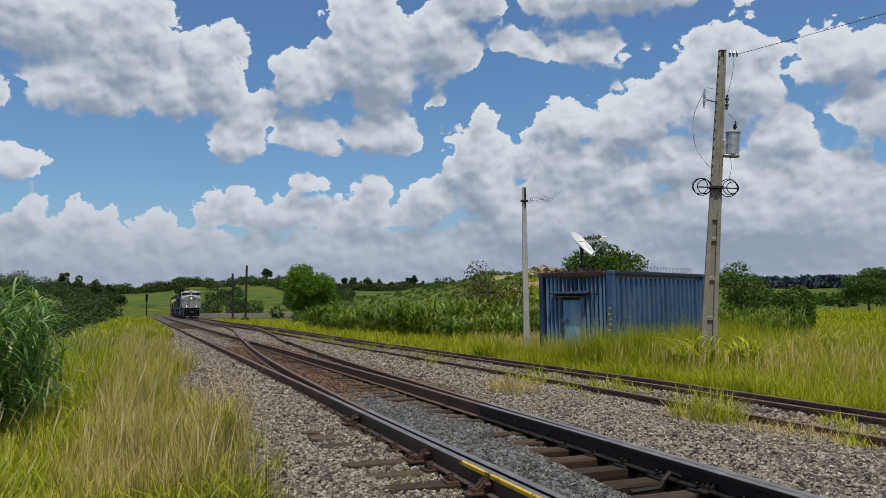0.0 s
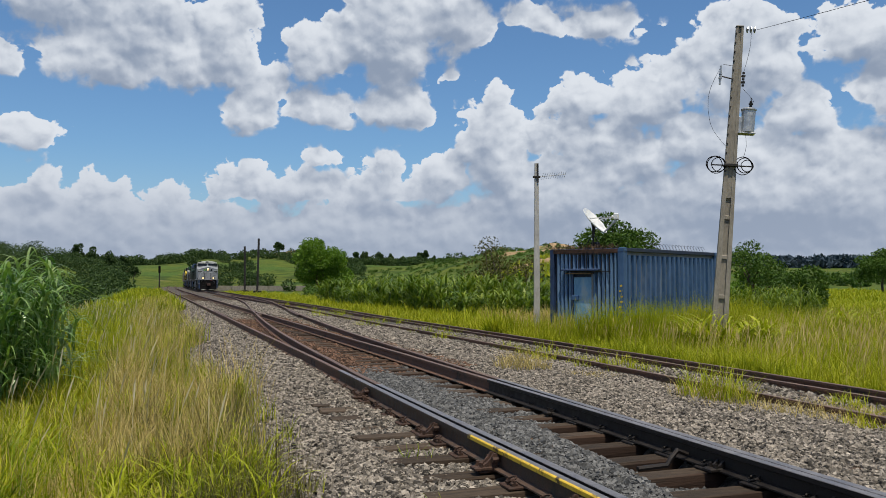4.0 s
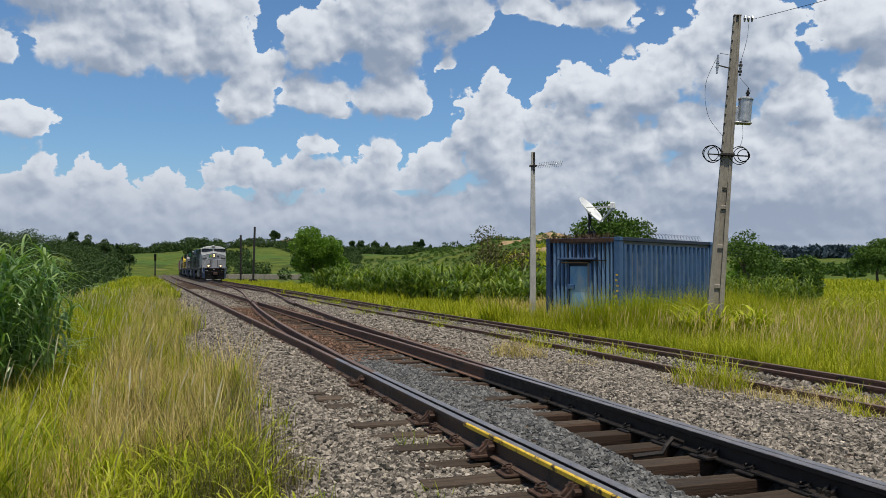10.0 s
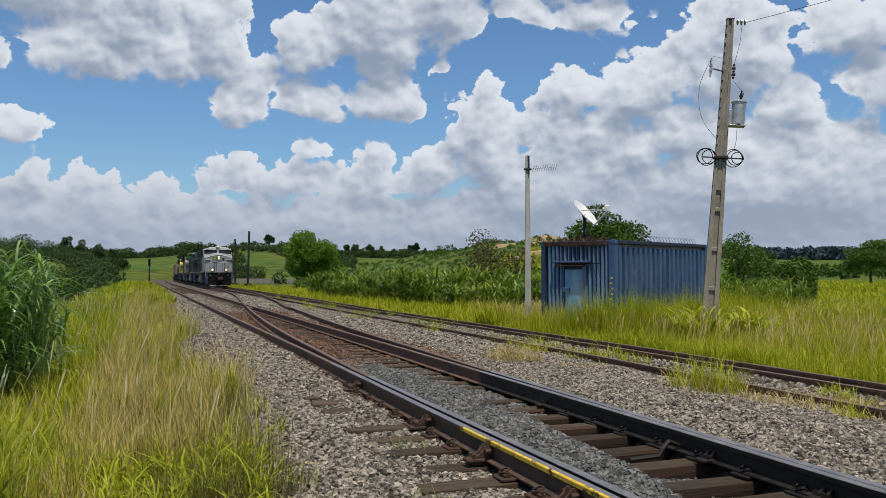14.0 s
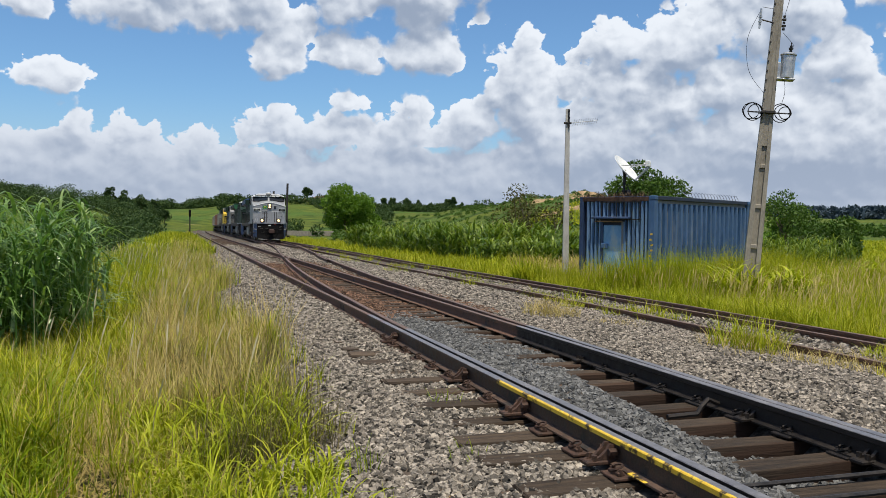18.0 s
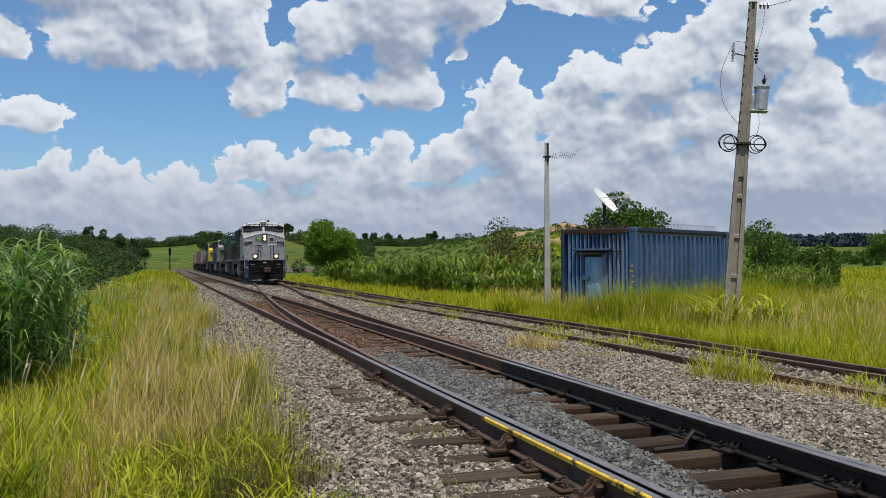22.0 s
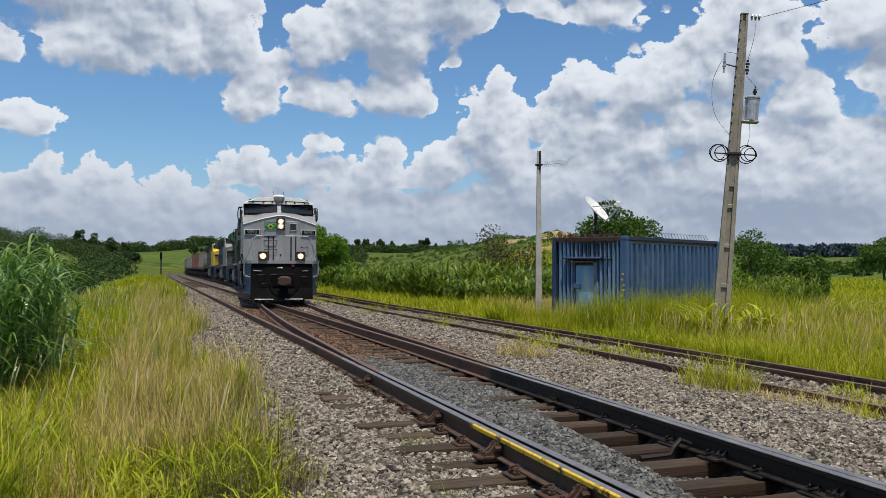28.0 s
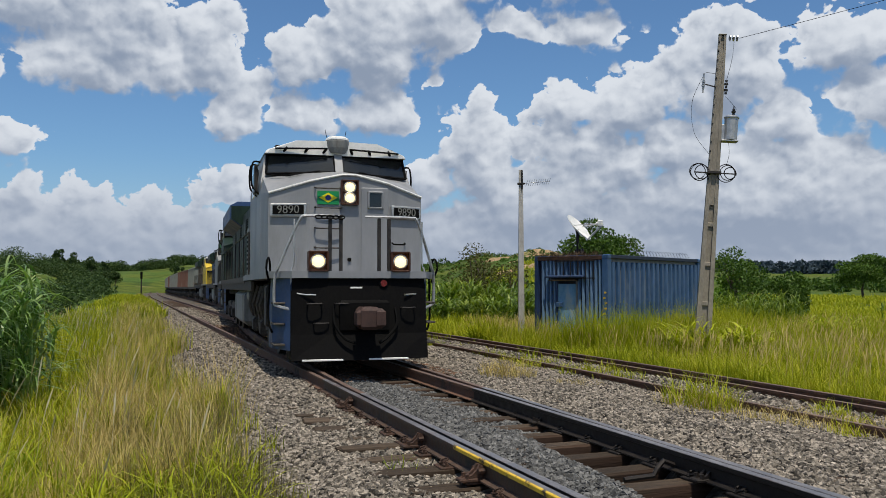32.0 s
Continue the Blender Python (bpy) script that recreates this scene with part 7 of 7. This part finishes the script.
def tree(name, x, y, h, width, material, seed, leaves, leaf, label, trunk_h=0.4, lumps=14, flat=0.8, group="", category="tree", stems=1, crown_base=0.35):
    """A trunk that forks into limbs, each ending in a lump of foliage."""
    r = np.random.default_rng(seed)
    z0 = float(land(x, y))
    ob = thing(name, pose(x, y, z0), label, category, group)
    centres, radii = [], []
    b = bmesh.new()
    for st_ in range(stems):
        ox, oy = (r.normal(0, width * 0.12, 2) if stems > 1 else (0, 0))
        tip = Vector((ox + r.normal(0, 0.05) * h, oy + r.normal(0, 0.05) * h, h * trunk_h))
        tube(b, bend([(ox, oy, -0.2), (ox * 1.1 + 0.03 * h * r.normal(), oy, h * trunk_h * 0.5), tip], 3), h * 0.028 / math.sqrt(stems) + 0.02, 7, h * 0.016 / math.sqrt(stems) + 0.012)
        for i in range(max(lumps // stems, 2)):
            a, q = r.uniform(0, 6.283), math.sqrt(r.uniform(0.03, 1))
            cz = h * (crown_base + (1 - crown_base) * r.uniform(0.1, 0.9) * (1 - 0.45 * q * q))
            c = Vector((ox * 0.5 + width / 2 * 0.72 * q * math.cos(a), oy * 0.5 + width / 2 * 0.72 * q * math.sin(a), cz))
            rad = width * r.uniform(0.13, 0.23)
            centres.append(c)
            radii.append(rad)
            mid = tip.lerp(c, 0.5) + Vector((0, 0, 0.04 * h))
            tube(b, bend([tip, mid, c], 3), h * 0.011 + 0.008, 5, 0.006)
    part("trunk", b, BARK, ob)
    V, F = leaf_cloud(centres, radii, leaves, leaf, seed + 1, flat)
    part("crown", mesh_from("crown", V, F, material), material, ob)
    return ob


tree("broadleaf_tree", 9.0, 45.0, 5.7, 4.7, LEAF, 201, 15000, 0.09, "dark green broadleaf tree behind the hut", 0.45, 22)
tree("young_tree", 14.3, 39.5, 4.3, 3.3, LEAF, 203, 4200, 0.075, "open-crowned green tree behind the power pole", 0.35, 13, crown_base=0.2)
tree("shrub", 19.4, 46.0, 2.9, 2.9, LEAF, 205, 5200, 0.085, "rounded dark green shrub in the field", 0.2, 12, crown_base=0.1, category="shrub")
tree("shrub", 17.4, 49.0, 3.2, 2.4, LEAF_BRIGHT, 207, 3600, 0.09, "light green shrub in the field", 0.2, 10, crown_base=0.1, category="shrub")
tree("spreading_tree", 62.0, 120.0, 6.6, 9.5, LEAF, 209, 10000, 0.18, "wide flat-topped dark tree across the field", 0.4, 18, 0.5)
tree("lone_roadside_tree", -14.9, 95.0, 7.0, 6.4, LEAF_BRIGHT, 211, 15000, 0.15, "rounded bright green tree beside the line", 0.3, 26, crown_base=0.15)
tree("scrub_bush", 2.7, 47.5, 4.6, 4.4, LEAF_OLIVE, 213, 2000, 0.085, "thin olive scrub bush with bare twigs", 0.3, 18, crown_base=0.25, stems=6, category="bush")
tree("bare_bush", 4.8, 48.5, 4.0, 2.0, LEAF_OLIVE, 215, 160, 0.10, "nearly leafless bush by the antenna pole", 0.35, 14, crown_base=0.4, stems=4, category="bush")
tree("hill_tree", -98.0, 474.0, 9.0, 7, LEAF_FAR, 217, 1500, 0.5, "lone tree on the far ridge", 0.4, 9, crown_base=0.5)
rt = random.Random(5)
for i, az_ in enumerate((-6.6, -5.9, -4.9, -4.1, -3.3, -2.6, -2.1, -1.7, -1.2, 0.6)):
    d_ = 415 + rt.uniform(-15, 15)
    x_, y_ = d_ * math.sin(radians(az_)), d_ * math.cos(radians(az_))
    tree("ridge_pine", x_, y_, rt.uniform(4.6, 7.8), rt.uniform(3.2, 5.2), LEAF_FAR, 230 + 2 * i, 1500, 0.36, "tall dark tree on the skyline", 0.35, 10, 1.1, "trees on the skyline", crown_base=0.3)
for i, az_ in enumerate((-24.2, -23.4, -22.4, -21.6, -20.9, -17.2, -16.7)):
    d_ = 318 + rt.uniform(-12, 12)
    x_, y_ = d_ * math.sin(radians(az_)), d_ * math.cos(radians(az_))
    tree("hillside_tree", x_, y_, rt.uniform(6.5, 9.5) * (1.4 if i == 5 else 1), rt.uniform(4, 6.5), LEAF_FAR, 260 + 2 * i, 1500, 0.32, "dark tree on the wooded hillside", 0.4, 9, 1.0, "trees on the hillside", crown_base=0.35)


def woods(name, n, az0, az1, r0, r1, rad, material, seed, label, leaf=0.55, per=130, keep=None, tall=0.75):
    """A far wood: many crowns, each a lump of leaves."""
    r = np.random.default_rng(seed)
    a = np.radians(r.uniform(az0, az1, n))
    d = np.sqrt(r.uniform(r0 ** 2, r1 ** 2, n))
    x, y = d * np.sin(a), d * np.cos(a)
    ok = np.ones(n, bool)
    if keep is not None:
        ok = keep(np.degrees(a), d, r)
    s_, l_ = plan(x, y)
    ok &= (l_ < -8) | (l_ > 14) | (s_ > 440)
    x, y = x[ok], y[ok]
    rr = rad * r.uniform(0.55, 1.3, len(x))
    c = np.stack((x, y, land(x, y) + rr * tall), -1)
    V, F = leaf_cloud(c, rr, per * len(x), leaf, seed + 1, 0.85)
    ob = part(name, mesh_from(name, V, F, material), material)
    return tagged(ob, label, "woodland", kind="stuff")


def patchy(a, d, r):
    return (np.sin(a * 1.1 + d * 0.030) + np.sin(d * 0.055 - a * 0.7) > -0.25) & (r.uniform(0, 1, len(a)) < 0.95)


woods("hillside_wood", 400, -34, -15.5, 160, 335, 3.0, LEAF_FAR, 301, "dark green woodland on the hillside", 0.27, 430, patchy, 0.5)
woods("line_end_wood", 420, -25, -15, 455, 640, 3.4, LEAF_FAR, 302, "dark woodland where the line leaves the view", 0.55, 230, patchy)
woods("valley_thicket", 120, -34, -19, 70, 150, 2.1, LEAF_FAR, 303, "dark thickets in the valley below the line", 0.16, 620,
      lambda a, d, r: np.sin(a * 1.35 + 2.0) + np.sin(d * 0.085 - 0.4) > 0.75)
woods("far_left_wood", 400, -70, -32, 120, 380, 5.0, LEAF_FAR, 305, "woodland beyond the verge", 0.9, 60)
woods("ridge_hedge", 300, -16, 1.5, 330, 520, 2.2, LEAF_FAR, 307, "dark hedges and clumps on the far slope", 0.5, 130, lambda a, d, r: (np.sin(d * 0.06 + a * 0.8) > 0.45) | (d > 500))
woods("ridge_belt", 150, -9.2, 1.0, 395, 420, 2.1, LEAF_FAR, 309, "dark belt of trees on the skyline", 0.4, 260)
woods("meadow_bushes", 420, -26, -6, 150, 430, 2.0, LEAF_FAR, 311, "scattered bushes on the pasture", 0.30, 260, lambda a, d, r: (np.sin(a * 1.7 + d * 0.021) + np.sin(d * 0.047 + a) > 0.35) & (r.uniform(0, 1, len(a)) < 0.8))
woods("field_edge_bushes", 130, 19, 36, 220, 460, 2.6, LEAF, 313, "low dark bushes at the far edge of the field", 0.8, 90, lambda a, d, r: np.sin(a * 2.3 + d * 0.02) > 0.1)
woods("blue_hill_wood", 1500, 16, 42, 800, 1060, 6.0, LEAF_HAZE, 315, "wooded hill on the horizon, leaves tinted with blue haze", 2.4, 45)
woods("hill_crops", 2400, -10.0, 13, 95, 300, 0.6, LEAF, 317, "rows of low dark green bushes on the near hill", 0.16, 90, lambda a, d, r: np.sin(d * 0.42 + a * 0.5) > 0.35, 0.4)


EARTH = surface("bare_earth", (0.20, 0.135, 0.075), (0.40, 0.29, 0.17), 0.8, 0.95, 0, 0.6, spot=(0.10, 0.12, 0.03), spots=0.56, spot_scale=0.3, gloss=0.1)


def earth_bank(a0, a1, d0, d1, tall):
    """A bare cut along the hill, drawn between two bearings."""
    n = 26
    verts = []
    r = np.random.default_rng(int(d0))
    for q in np.linspace(0, 1, n):
        a, d = radians(a0 + (a1 - a0) * q), d0 + (d1 - d0) * q + r.normal(0, 0.5)
        h = tall * (0.35 + 0.65 * math.sin(math.pi * q) ** 0.5) * r.uniform(0.75, 1.2)
        for dd, up in ((-1.6, -0.3), (-0.2, 0.15 * h), (0.5, 0.75 * h), (1.2, h), (3.0, h * 0.9), (7.0, -0.3)):
            x, y = (d + dd) * math.sin(a), (d + dd) * math.cos(a)
            verts.append((x, y, float(land(x, y)) + up))
    faces = [(i * 6 + j, i * 6 + j + 1, i * 6 + j + 7, i * 6 + j + 6) for i in range(n - 1) for j in range(5)]
    ob = part("earth_bank", mesh_from("earth_bank", verts, faces, EARTH, True), EARTH)
    tagged(ob, "bare tan earth cut along the green hill", "earth bank", "banks on the hill", "structure")


earth_bank(3.2, 9.8, 178, 170, 0.55)
earth_bank(5.0, 10.2, 152, 146, 0.5)
earth_bank(4.2, 8.6, 130, 126, 0.4)
earth_bank(-12.2, -8.4, 500, 505, 3.2)


def roof_twigs():
    """Dead creeper on the edge of the hut roof."""
    r = np.random.default_rng(71)
    n = 620
    local = np.stack((r.normal(0.12, 0.14, n), r.uniform(0.25, 2.4, n), np.full(n, 2.60) + r.normal(0, 0.03, n)), -1)
    world_ = np.array([HUT_M @ Vector(p) for p in local])
    hh = r.uniform(0.05, 0.26, n)
    v, f = blades(world_, hh, np.full(n, 0.012), hh * r.uniform(0.5, 2.2, n), 72, 3)
    ob = thing("dead_creeper", Matrix(), "tangle of dry brown creeper on the hut roof edge", "creeper")
    tagged(part("twig_mass", mesh_from("twig_mass", v, f, DEAD_TWIG), DEAD_TWIG, ob), kind="stuff")


roof_twigs()


# ---- motion ----
def nose_place(t):
    """How far along the line the front of the train is, at t seconds."""
    return 130.503 -2.39210 * t -0.065740 * t ** 2 +0.0013044 * t ** 3 -0.000014349 * t ** 4


def car_pose(s_, length):
    """A car rides with its two bogies on the curve."""
    a, b = s_ + 0.18 * length, s_ + 0.82 * length
    p, q = at(a, siding(a) - 0.07), at(b, siding(b) - 0.07)
    d = (p - q).normalized()
    front = p + d * (a - s_)
    side_ = Vector((d.y, -d.x, 0)).normalized()
    return Matrix.Translation(front) @ Matrix((side_, d, side_.cross(d))).transposed().to_4x4()


def motions():
    """The train rolls up the diverging track towards the camera, its wheels turning."""
    for car, behind, length in TRAIN:
        walk(car, [(0.5 * i, car_pose(nose_place(0.5 * i) + behind, length)) for i in range(65)])
    steps_ = [round(0.15 * i, 2) for i in range(213)] + [32.0]
    for ws, y, r in LEAD_WHEELS + SECOND_WHEELS:
        walk(ws, [(t, Matrix.Translation((0, y, r)) @ Matrix.Rotation(-(nose_place(0) - nose_place(t)) / r, 4, "X")) for t in steps_])


motions()
